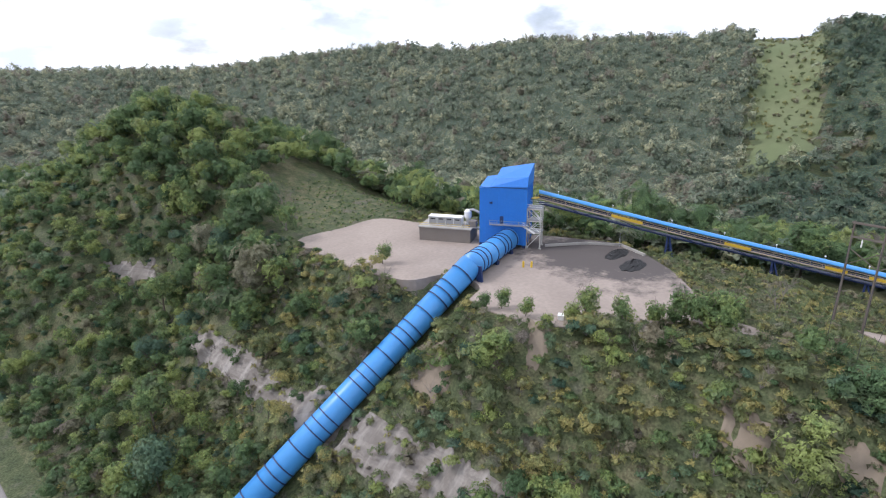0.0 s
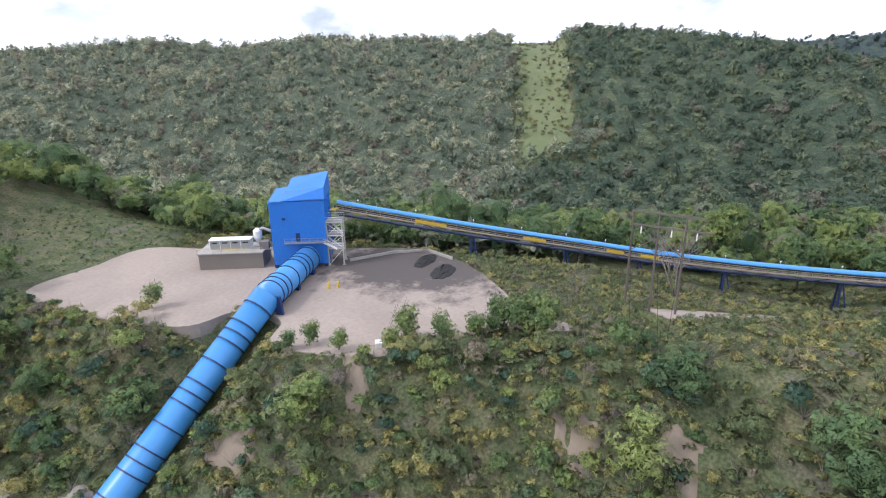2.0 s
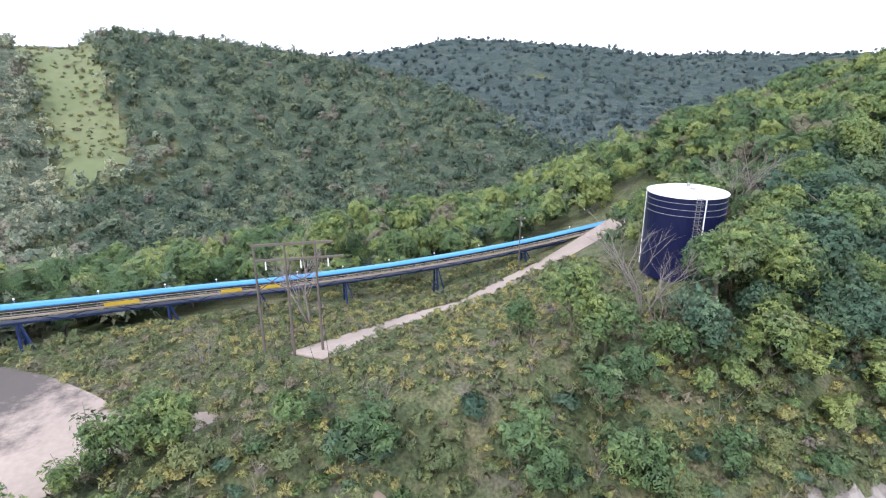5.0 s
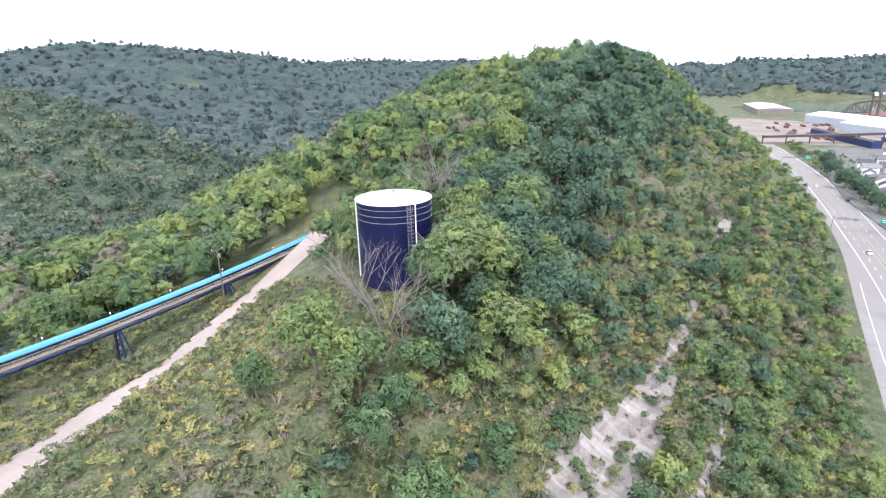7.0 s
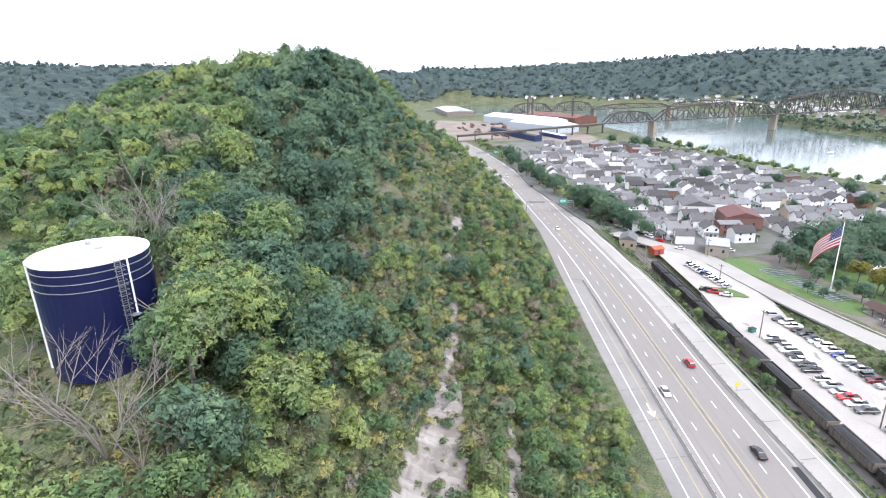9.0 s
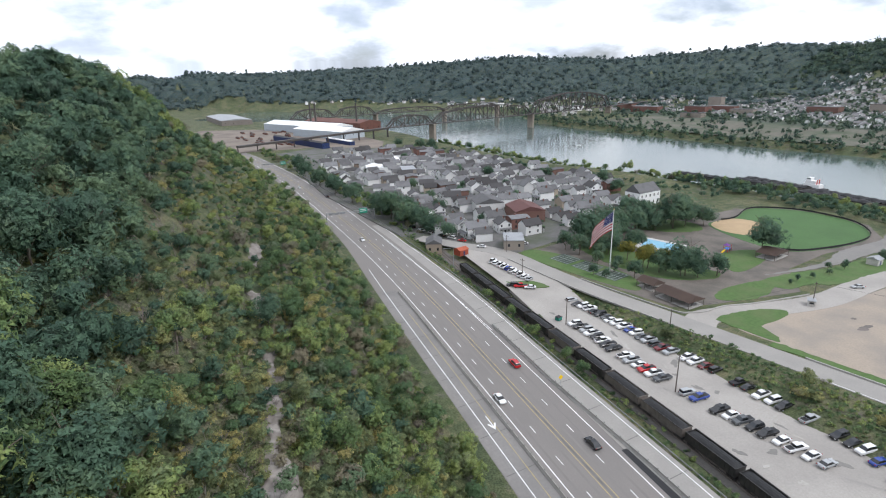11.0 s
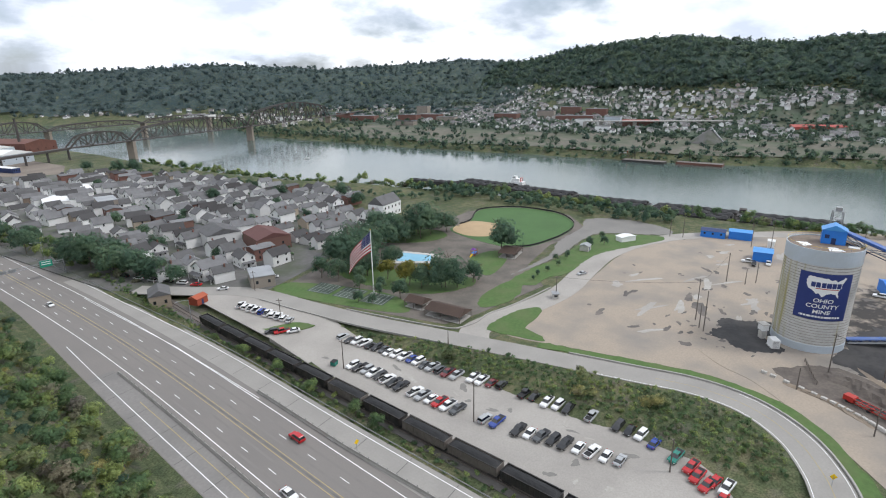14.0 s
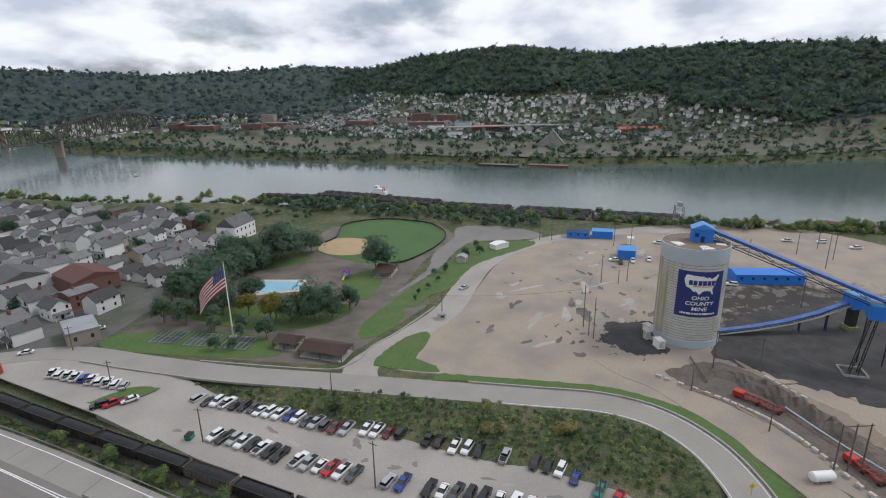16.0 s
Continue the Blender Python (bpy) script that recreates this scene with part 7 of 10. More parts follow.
def silo_material():
    m = mat("stained pale concrete staves", (0.50, 0.49, 0.47), 0.9, grain=0.9, vary=0.16, big=0.3, vary2=0.25, dark=(0.30, 0.28, 0.24), bump=0.2)
    n, l = m.node_tree.nodes, m.node_tree.links
    b = n["Principled BSDF"]
    old = b.inputs["Base Color"].links[0].from_socket
    g = n.new("ShaderNodeNewGeometry")
    mp = n.new("ShaderNodeMapping"); mp.inputs["Scale"].default_value = (0.55, 0.55, 0.03)
    l.new(g.outputs["Position"], mp.inputs[0])
    ns = n.new("ShaderNodeTexNoise"); ns.inputs["Scale"].default_value, ns.inputs["Detail"].default_value = 1.0, 5
    l.new(mp.outputs[0], ns.inputs["Vector"])
    # algae runs thicken towards the northern side
    sp = n.new("ShaderNodeSeparateXYZ"); l.new(g.outputs["Position"], sp.inputs[0])
    gn = n.new("ShaderNodeMapRange"); gn.inputs[1].default_value, gn.inputs[2].default_value, gn.inputs[3].default_value, gn.inputs[4].default_value = SY + 1.0, SY + 9.5, -0.06, 0.17
    l.new(sp.outputs[1], gn.inputs[0])
    sm = n.new("ShaderNodeMath"); sm.operation = "ADD"
    l.new(ns.outputs["Fac"], sm.inputs[0]); l.new(gn.outputs[0], sm.inputs[1])
    ns = sm
    r = n.new("ShaderNodeValToRGB")
    r.color_ramp.elements[0].position, r.color_ramp.elements[1].position = 0.56, 0.76
    l.new(ns.outputs[0], r.inputs[0])
    mx = n.new("ShaderNodeMix"); mx.data_type = "RGBA"
    l.new(r.outputs[0], mx.inputs["Factor"]); l.new(old, mx.inputs["A"])
    mx.inputs["B"].default_value = (0.33, 0.30, 0.13, 1)
    l.new(mx.outputs["Result"], b.inputs["Base Color"])
    return m


M_SILO = silo_material()
M_HOOP = mat("rusty hoop and joint line", (0.19, 0.175, 0.15), 0.9, grain=0.6, vary=0.3, big=0.12, vary2=0.6, dark=(0.36, 0.34, 0.31))
M_BAND = mat("pale blue-grey painted steel", (0.42, 0.47, 0.52), 0.6, grain=2, vary=0.08, vary2=0.25, dark=(0.33, 0.33, 0.30))
M_BANNER = mat("deep blue banner vinyl", (0.018, 0.035, 0.16), 0.45, grain=1, vary=0.08, vary2=0.05)
M_ROOFB = mat("brown roof deck", (0.20, 0.155, 0.12), 0.9, grain=1.5, vary=0.3, vary2=0.4)
part("shell", lathe([(SR, 0.0), (SR, 29.0)], 72), M_SILO, silo, smooth=False)
part("plinth", lathe([(SR + 0.1, 0.0), (SR + 0.1, 2.4), (SR, 2.5)], 72), M_BAND, silo, "pale painted foot band")
part("collar", lathe([(SR + 0.15, 28.6), (SR + 0.15, 33.4), (SR - 0.1, 33.4), (SR - 0.1, 32.6)], 72), M_BAND, silo, "pale blue-grey collar")
part("roof_deck", slab([((SR - 0.12) * math.cos(2 * math.pi * k / 48), (SR - 0.12) * math.sin(2 * math.pi * k / 48)) for k in range(48)], 32.5, 33.1), M_ROOFB, silo)
hoop = None
for k in range(29):
    z = 2.9 + 0.9 * k
    if hoop is None:
        hoop = part("hoop", lathe([(SR, 0), (SR + 0.05, 0.02), (SR + 0.05, 0.13), (SR, 0.15)], 64), M_HOOP, silo)
        hoop.matrix_basis = pose(0, 0, z)
    else:
        again(hoop, silo, pose(0, 0, z))
for a0, a1, r0, r1 in ((1.9, 2.5, 5, 8), (3.4, 3.9, 4.5, 8.5), (4.6, 4.95, 6, 9), (5.4, 5.9, 4, 7)):
    part("roof_plate", slab([(r * math.cos(a), r * math.sin(a)) for r, a in ((r0, a0), (r1, a0), (r1, a1), (r0, a1))], 33.1, 33.25), M_WHITE, silo, "pale roof plate")
for k in range(24):
    a = 2 * math.pi * k / 24
    part("rail_post", box(-0.04, 0.04, -0.04, 0.04, 33.4, 34.4), M_STEEL, silo).matrix_basis = pose((SR - 0.05) * math.cos(a), (SR - 0.05) * math.sin(a), 0)
part("rail", tube([((SR - 0.05) * math.cos(2 * math.pi * k / 48), (SR - 0.05) * math.sin(2 * math.pi * k / 48), 34.38) for k in range(49)], 0.04, 5), M_YELLOW, silo, "yellow guard rail")
# banner bent round the shell
BA0, BR0 = radians(198), SR + 0.09


def bent(pts, faces, lift, name, material, parent, label=""):
    """Flat (x, z) places wrapped round the silo."""
    me = bpy.data.meshes.new(name)
    r = BR0 + lift
    me.from_pydata([(r * math.cos(BA0 + x / BR0), r * math.sin(BA0 + x / BR0), z) for x, z in pts], [], faces)
    me.materials.append(material)
    o = new(name, me)
    o.parent = parent
    return tagged(o, label)


def bent_grid(x0, x1, z0, z1, n, test, lift, name, material, parent, label="", m=2):
    xs, zs = np.linspace(x0, x1, n + 1), np.linspace(z0, z1, m + 1)
    pts = [(x, z) for z in zs for x in xs]
    faces = []
    for j in range(m):
        for i in range(n):
            if test is None or test(0.5 * (xs[i] + xs[i + 1]), 0.5 * (zs[j] + zs[j + 1])):
                a = j * (n + 1) + i
                faces.append((a, a + 1, a + n + 2, a + n + 1))
    return bent(pts, faces, lift, name, material, parent, label)


banner = bent_grid(-7.3, 7.3, 11.2, 26.4, 40, None, 0.02, "banner", M_BANNER, silo, "deep blue vinyl banner with white writing")
US = [(-4.9, 24.9), (-4.6, 25.3), (-1, 25.0), (0.4, 24.9), (1.2, 24.4), (2.0, 24.8), (2.8, 24.1), (3.4, 24.5), (4.2, 24.9), (4.9, 25.6), (5.3, 25.2), (4.8, 24.2), (4.3, 23.2), (4.2, 22.2), (3.6, 21.2), (3.4, 20.5),
      (3.8, 19.2), (3.5, 18.9), (2.9, 20.0), (1.6, 20.2), (0.4, 19.9), (-0.6, 18.8), (-1.5, 19.9), (-2.4, 19.8), (-3.4, 20.9), (-4.4, 21.2), (-5.0, 22.4), (-5.2, 23.8)]
bent_grid(-5.4, 5.4, 18.6, 25.7, 72, lambda x, z: bool(inside(US, np.array([x]), np.array([z]))[0]), 0.05, "emblem", M_WHITE, banner, "white map-shaped emblem", 48)
bent_grid(-4.3, 4.3, 21.9, 23.5, 60, lambda x, z: -4.1 + 0.25 * (z - 22) < x < 3.9 + 0.25 * (z - 22) and (x * 0.73) % 1.0 > 0.14, 0.08, "emblem_bar", M_BANNER, banner, "dark blue bars across the emblem", 2)
bent_grid(-2.6, 3.4, 21.4, 21.65, 20, None, 0.08, "emblem_bar", M_RED, banner, "thin red bar under the emblem", 1)
bent_grid(-5.6, 5.6, 12.0, 12.6, 56, lambda x, z: (x * 1.3) % 1.0 > 0.2, 0.05, "text_bar", M_WHITE, banner, "plain white line of small bars", 1)
for word, z, size in (("OHIO", 17.05, 1.75), ("COUNTY", 15.2, 1.75), ("MINE", 13.35, 1.75)):
    fc = bpy.data.curves.new("lettering", "FONT")
    fc.body, fc.size, fc.align_x, fc.offset = word, size, "CENTER", 0.03
    fo = new("lettering", fc)
    bpy.context.view_layer.update()
    fm = bpy.data.meshes.new_from_object(fo.evaluated_get(bpy.context.evaluated_depsgraph_get()))
    bpy.data.objects.remove(fo)
    for v in fm.vertices:
        x, y = v.co.x * 1.18 + v.co.y * 0.12, v.co.y
        v.co = ((BR0 + 0.07) * math.cos(BA0 + x / BR0), (BR0 + 0.07) * math.sin(BA0 + x / BR0), z + y)
    fm.materials.clear(); fm.materials.append(M_WHITE)
    lo = new("lettering", fm)
    lo.parent = banner
    tagged(lo, "white capital letters on the banner")
head = thing("silo_head_house", (SX + 3.0, SY - 1.5, 33.0), 8, "blue sheet-metal head house with a gable roof on the silo", "industrial building")
part("wall", box(-2.4, 2.4, -3.2, 3.2, 0.4, 5.0), M_BLUE, head)
b = bmesh.new()
hexa(b, [(-2.7, -3.5, 5.0), (2.7, -3.5, 5.0), (2.7, 3.5, 5.0), (-2.7, 3.5, 5.0), (-2.7, -0.2, 6.6), (2.7, -0.2, 6.6), (2.7, 0.2, 6.6), (-2.7, 0.2, 6.6)])
part("roof", b, M_TUBE, head, "light blue gable roof")
part("footing", box(-2.2, 2.2, -3.0, 3.0, -0.4, 0.4), M_DKBLUE, head)
part("door", box(-2.48, -2.4, -0.6, 0.6, 0.5, 2.6), M_DKBLUE, head)
part("louvre", box(-2.46, -2.4, 1.2, 2.4, 2.4, 3.6), M_DKBLUE, head)


def gallery(a, b, w, h, label, legs=(), hood=M_DKBLUE, base=0.5):
    """An inclined conveyor gallery: hood, truss, walkway and bents."""
    c = thing("conveyor_gallery", (0, 0, 0), 0, label, "conveyor")
    pts = [tuple(Vector(a).lerp(Vector(b), t)) for t in np.linspace(0, 1, 13)]
    part("hood", strip(pts, -w / 2 + 0.15, w / 2 - 0.15, 0, h * 0.26), hood, c)
    part("chord", strip(pts, -w / 2, -w / 2 + 0.2, -h, -h + 0.25), M_DKBLUE, c)
    part("chord", strip(pts, w / 2 - 0.2, w / 2, -h, -h + 0.25), M_DKBLUE, c)
    part("chord", strip(pts, -w / 2, w / 2, -0.2, -0.02), M_DKBLUE, c)
    part("walkway", strip(pts, w / 2, w / 2 + 0.9, -h * 0.5 - 0.08, -h * 0.5), M_STEEL, c)
    for u in (0.5, 1.0):
        part("rail", strip(pts, w / 2 + 0.85, w / 2 + 0.91, -h * 0.5 + u, -h * 0.5 + u + 0.06), M_STEEL, c)
    lo, hi = along(pts, w / 2, -h + 0.1), along(pts, w / 2, -0.1)
    lo2, hi2 = along(pts, -w / 2, -h + 0.1), along(pts, -w / 2, -0.1)
    for i in range(12):
        part("web", beam(lo[i], hi[i + 1], 0.14) if i % 2 else beam(hi[i], lo[i + 1], 0.14), M_DKBLUE, c)
        part("web", beam(lo2[i], hi2[i + 1], 0.14) if i % 2 else beam(hi2[i], lo2[i + 1], 0.14), M_DKBLUE, c)
    for t in legs:
        p = Vector(a).lerp(Vector(b), t)
        bt = part("trestle", beam((p.x - 1.2, p.y, base - 0.2), (p.x - 0.6, p.y, p.z - h), 0.35), M_DKBLUE, c)
        part("leg", beam((p.x + 1.2, p.y, base - 0.2), (p.x + 0.6, p.y, p.z - h), 0.35), M_DKBLUE, bt)
        for u in (0.3, 0.6, 0.85):
            z = base + (p.z - h - base) * u
            part("tie", beam((p.x - 1.0, p.y, z), (p.x + 1.0, p.y, z + 0.8), 0.15), M_DKBLUE, bt)
    return c


M_TUBE2 = mat("scuffed blue steel", (0.035, 0.10, 0.33), 0.5, grain=1.2, vary=0.2, big=0.5, vary2=0.35, dark=(0.20, 0.23, 0.27))
gallery((159.5, 61.5, 37.2), (148.0, -18.0, 12.0), 3.0, 2.6, "blue inclined conveyor gallery rising to the silo head", (0.9,), M_TUBE2)
gallery((161.0, 55.0, 1.5), (166.5, 44.0, 2.8), 2.4, 1.2, "scuffed blue conveyor leaving the silo foot", (), M_TUBE2)
gallery((166.5, 44.0, 2.8), (171.5, 34.5, 4.4), 2.4, 1.2, "scuffed blue conveyor rising from the silo foot", (), M_TUBE2)
gallery((171.5, 34.5, 4.4), (176.5, 25.0, 7.0), 2.4, 1.3, "scuffed blue conveyor above the coal yard", (0.5,), M_TUBE2)
gallery((176.5, 25.0, 7.0), (181.5, 16.0, 10.6), 2.4, 1.3, "scuffed blue conveyor climbing to the drive house", (0.4,), M_TUBE2)
drive = thing("drive_house", (183, 13.6, 0.5), 26, "blue sheet-metal drive house on a dark concrete pier", "drive house")
part("cabin", box(-2.6, 2.6, -2.4, 2.6, 8.2, 12.6), M_BLUE, drive)
b = bmesh.new()
hexa(b, [(-2.8, -2.7, 12.6), (2.8, -2.7, 12.6), (2.8, 2.9, 12.6), (-2.8, 2.9, 12.6), (-2.8, -2.7, 12.8), (2.8, -2.7, 12.8), (2.8, 2.9, 13.6), (-2.8, 2.9, 13.6)])
part("roof", b, M_TUBE, drive, "light blue roof sheet")
part("pier", box(-1.3, 1.3, -1.2, 1.2, 1.4, 8.2), M_DARK, drive)
part("footing", box(-2.0, 2.0, -1.8, 1.8, 0, 1.4), mat("algae-stained concrete", (0.21, 0.22, 0.10), 0.9, grain=1.2, vary=0.3, vary2=0.6, dark=(0.07, 0.07, 0.05)), drive)
# lattice tower and cabin under the silo gallery
tr_house = thing("transfer_tower", (147.6, 19.2, 0.4), 0, "blue transfer cabin on a leaning dark steel lattice", "transfer tower")
for x, y in ((-1, -1), (1, -1), (-1, 1), (1, 1)):
    part("column", beam((x, y, 0), (x * 0.8 + 5.0, y * 0.8 - 3.6, 16.6), 0.24), M_DARK, tr_house)
for k in range(10):
    f0, f1, sg = k / 10, (k + 1) / 10, 1 if k % 2 else -1
    for sy in (-1, 1):
        part("brace", beam((5.0 * f0 - 0.9 * sg, -3.6 * f0 + 0.9 * sy, 16.6 * f0), (5.0 * f1 + 0.9 * sg, -3.6 * f1 + 0.9 * sy, 16.6 * f1), 0.12), M_DARK, tr_house)
part("cabin", box(2.6, 8.0, -9.4, -1.6, 16.4, 20.6), M_BLUE, tr_house)
b = bmesh.new()
hexa(b, [(2.4, -9.6, 20.6), (8.2, -9.6, 20.6), (8.2, -1.4, 20.6), (2.4, -1.4, 20.6), (2.4, -9.6, 20.8), (8.2, -9.6, 20.8), (8.2, -1.4, 21.2), (2.4, -1.4, 21.2)])
part("roof", b, M_TUBE, tr_house, "light blue roof sheet")
for x, y in ((3.2, -8.6), (7.4, -8.6), (7.4, -2.4)):
    part("column", beam((x + (x - 5) * 0.3, y, 0), (x, y, 16.4), 0.3), M_DARK, tr_house)
for z in (4, 9, 13):
    part("brace", beam((3.0, -8.6, z), (7.6, -8.6, z + 2.6), 0.16), M_DARK, tr_house)


def shed(x, y, turn, w, d, h, material, label, roof=None, gable=0.8, z=0.5, name="shed", category="shed", windows=0):
    s = thing(name, (x, y, z), turn, label, category)
    part("wall", box(-w / 2, w / 2, -d / 2, d / 2, 0, h), material, s)
    b = bmesh.new()
    hexa(b, [(-w / 2 - 0.3, -d / 2 - 0.3, h), (w / 2 + 0.3, -d / 2 - 0.3, h), (w / 2 + 0.3, d / 2 + 0.3, h), (-w / 2 - 0.3, d / 2 + 0.3, h),
             (-w / 2 - 0.3, -0.1, h + gable), (w / 2 + 0.3, -0.1, h + gable), (w / 2 + 0.3, 0.1, h + gable), (-w / 2 - 0.3, 0.1, h + gable)])
    part("roof", b, roof or material, s)
    part("door", box(-0.5, 0.5, -d / 2 - 0.06, -d / 2, 0, 2.1), M_DKBLUE, s)
    for k in range(windows):
        xx = -w / 2 + (k + 0.5) * w / windows
        part("window", box(xx - 0.5, xx + 0.5, -d / 2 - 0.05, -d / 2, h * 0.5, h * 0.5 + 1.0), M_GLASS, s)
        part("window", box(xx - 0.5, xx + 0.5, d / 2, d / 2 + 0.05, h * 0.5, h * 0.5 + 1.0), M_GLASS, s)
    return s


M_DKROOF = mat("dark shingle roof", (0.045, 0.044, 0.046), 0.9, grain=4, vary=0.3, vary2=0.3)
shed(266, 124.6, 100, 12, 8, 3.6, M_BLUE, "long blue sheet-metal shed with a dark roof", M_DKBLUE, windows=3)
shed(270, 112, 100, 11, 7, 4.2, M_BLUE, "blue sheet-metal shed with a light roof", M_TUBE)
shed(238, 95, 100, 8, 9, 4.6, M_BLUE, "square blue sheet-metal shed in the gravel yard", M_TUBE)
shed(262, 96, 100, 3, 3, 3.5, M_WHITE, "small white hut at the far side of the yard")
shed(225.2, 36, 110.4, 28, 9, 4.4, M_BLUE, "long bright blue sheet-metal workshop with a blue roof", M_BLUE, 0.9, windows=6)
unit = thing("cooling_unit", (142.6, 72.4, 0.5), 35, "white box-shaped cooling unit at the foot of the silo", "machine")
part("case", box(-1.7, 1.7, -1.2, 1.2, 0.15, 2.9), M_WHITE, unit)
part("plinth", box(-1.9, 1.9, -1.4, 1.4, 0, 0.15), M_CONC, unit)
for k in range(5):
    part("louvre", box(-1.72 - 0.03, -1.70, -0.9, 0.9, 0.5 + 0.42 * k, 0.7 + 0.42 * k), M_STEEL, unit)
chute = thing("loading_chute", (147.4, 76.6, 0.5), 48, "white sheet-metal chute boxes stacked against the silo", "machine")
part("lower_box", box(-0.9, 0.9, -0.9, 0.9, 0, 2.6), M_CONCW, chute)
part("upper_box", box(-1.2, 1.2, -1.1, 1.1, 3.0, 5.0), M_WHITE, chute)
b = bmesh.new()
hexa(b, [(-0.8, -0.8, 2.6), (0.8, -0.8, 2.6), (0.8, 0.8, 2.6), (-0.8, 0.8, 2.6), (-1.2, -1.1, 3.0), (1.2, -1.1, 3.0), (1.2, 1.1, 3.0), (-1.2, 1.1, 3.0)])
part("hopper", b, M_STEEL, chute)
part("hood", box(-1.5, 1.6, -1.4, 1.4, 5.0, 5.2), M_CONCW, chute)
kiosk = thing("kiosk", (134.6, 147.6, 0.5), 40, "small weathered pale kiosk beside the yard road", "kiosk")
part("wall", box(-1.6, 1.6, -1.1, 1.1, 0, 2.1), M_CONCW, kiosk)
part("roof", box(-1.9, 1.9, -1.4, 1.4, 2.1, 2.3), M_STEEL, kiosk)
part("window", box(-1.65, -1.6, -0.7, 0.7, 1.0, 1.7), M_GLASS, kiosk)
part("door", box(-0.4, 0.4, -1.16, -1.1, 0, 1.9), M_DARK, kiosk)


def dock_tower(x, y, z, h, w, material, label):
    """A braced steel frame with decks and a small hoist box."""
    t = thing("dock_tower", (x, y, z), 12, label, "dock tower")
    for sx in (-1, 1):
        for sy in (-1, 1):
            part("column", beam((sx * w / 2, sy * w / 2, -1.0), (sx * w / 2.6, sy * w / 2.6, h), 0.4), material, t)
    for k in range(3):
        z0, z1 = h * k / 3, h * (k + 1) / 3
        r = w / 2 - 0.04 * w * (k + 1)
        part("deck", box(-r, r, -r, r, z1 - 0.15, z1), material, t)
        for sy in (-1, 1):
            part("brace", beam((-r, sy * r, z0), (r, sy * r, z1), 0.25), material, t)
            part("brace", beam((sy * r, r, z0), (sy * r, -r, z1), 0.25), material, t)
    part("hoist_box", box(-w * 0.25, w * 0.3, -w * 0.25, w * 0.2, h, h + 2.2), material, t)


dock_tower(318, 122.5, gz(318, 122.5), 12, 9, M_RUSTSTEEL, "rusty red steel dock tower at the barge mooring")
dock_tower(316, 75, gz(316, 75), 13, 6, M_STEEL, "grey steel dock tower behind the silo")


def plain_pole(x, y, h, z=0.4, arm=True, label="dark timber pole in the gravel yard"):
    p = thing("utility_pole", (x, y, z), (x * 37) % 180, label, "utility pole", "yard poles")
    part("pole", tube([(0, 0, -0.3), (0, 0, h)], [0.19, 0.12], 8), M_POLE, p)
    if arm:
        part("crossarm", box(-1.1, 1.1, -0.06, 0.06, h - 0.8, h - 0.65), M_POLE, p)


for x, y, h, arm in ((196, 100, 13, True), (148, 98, 16, False), (142, 95, 9, False), (140, 93, 15, False), (202, 90, 9, False), (197, 93, 7, False), (136, 148, 9, True), (77, 155, 6, False), (134, 56.5, 13, True), (138, 44, 11, True),
                     (240, 60, 9, True), (262, 40, 9, True), (290, 60, 10, True), (288, 110, 9, True), (255.2, 103.5, 13, True), (258.6, 95.3, 15, True), (253.5, 136.6, 12, True), (251, 142.7, 12, False), (274.3, 18.5, 12, True), (289, 7.6, 14, True), (270.5, 4, 14, True), (254.7, 9.4, 17, False), (197.5, 26, 13, True), (118, 62, 7, False), (106, 44, 8, True), (62, 250, 9, True), (52, 215, 9, True)):
    plain_pole(x, y, h, arm=arm)
for x, y, h in ((46.7, 172.4, 10), (51, 124, 12), (64.5, 78, 9)):
    plain_pole(x, y, h, -1.5, True, "dark timber lamp pole in the car park")
wire([(196, 100, 13), (148, 98, 15), (136, 148, 9), (77, 155, 6.5)], "power_line", "thin dark wire across the gravel yard", 1.0, 0.03)
wire([(134, 56.5, 13), (138, 44, 11), (118, 20, 11), (100, 0, 11)], "power_line", "thin dark wire beside the silo road", 1.0, 0.03)
# pole frame, conduit, concrete blocks and red machine by the silo road
pf = thing("power_pole_frame", (96, 30, 0.4), 118, "brown timber pole frame beside the silo road", "power pole")
for x in (-3.2, 0, 3.2):
    part("pole", tube([(x, 0, -0.3), (x, 0, 12.5)], [0.2, 0.14], 8), M_POLE, pf)
part("crossarm", box(-3.8, 3.8, -0.1, 0.1, 11.9, 12.1), M_POLE, pf)
blk = None
for line, n in (([(122.2, 70.9), (117.9, 58.1), (114.4, 50), (110.8, 43.8), (106.5, 39.3), (100.6, 34.4), (90.6, 27.9), (84, 21)], 27), ([(133.9, 42.3), (129.4, 38.1), (124.4, 32.2)], 6)):
    lp = smooth_line(line, 12)
    for k in range(n):
        f = k / n * (len(lp) - 2)
        a, b = lp[int(f)], lp[int(f) + 1]
        x, y = a[0] + (b[0] - a[0]) * (f % 1), a[1] + (b[1] - a[1]) * (f % 1)
        m = pose(x, y, 0.56, 0, 0, math.degrees(math.atan2(b[1] - a[1], b[0] - a[0])) + 5 * math.sin(k * 1.7))
        if blk is None:
            blk = thing("concrete_block", (x, y, 0.5), 45, "whitewashed concrete block in a road-edge row", "concrete block", "road-edge blocks")
            blk.matrix_basis = m
            part("block", box(-0.75, 0.75, -0.38, 0.38, 0, 0.75), M_CONCW, blk)
            part("lug", box(-0.3, 0.3, -0.15, 0.15, 0.75, 0.85), M_CONCW, blk)
        else:
            copy_thing(blk, m)
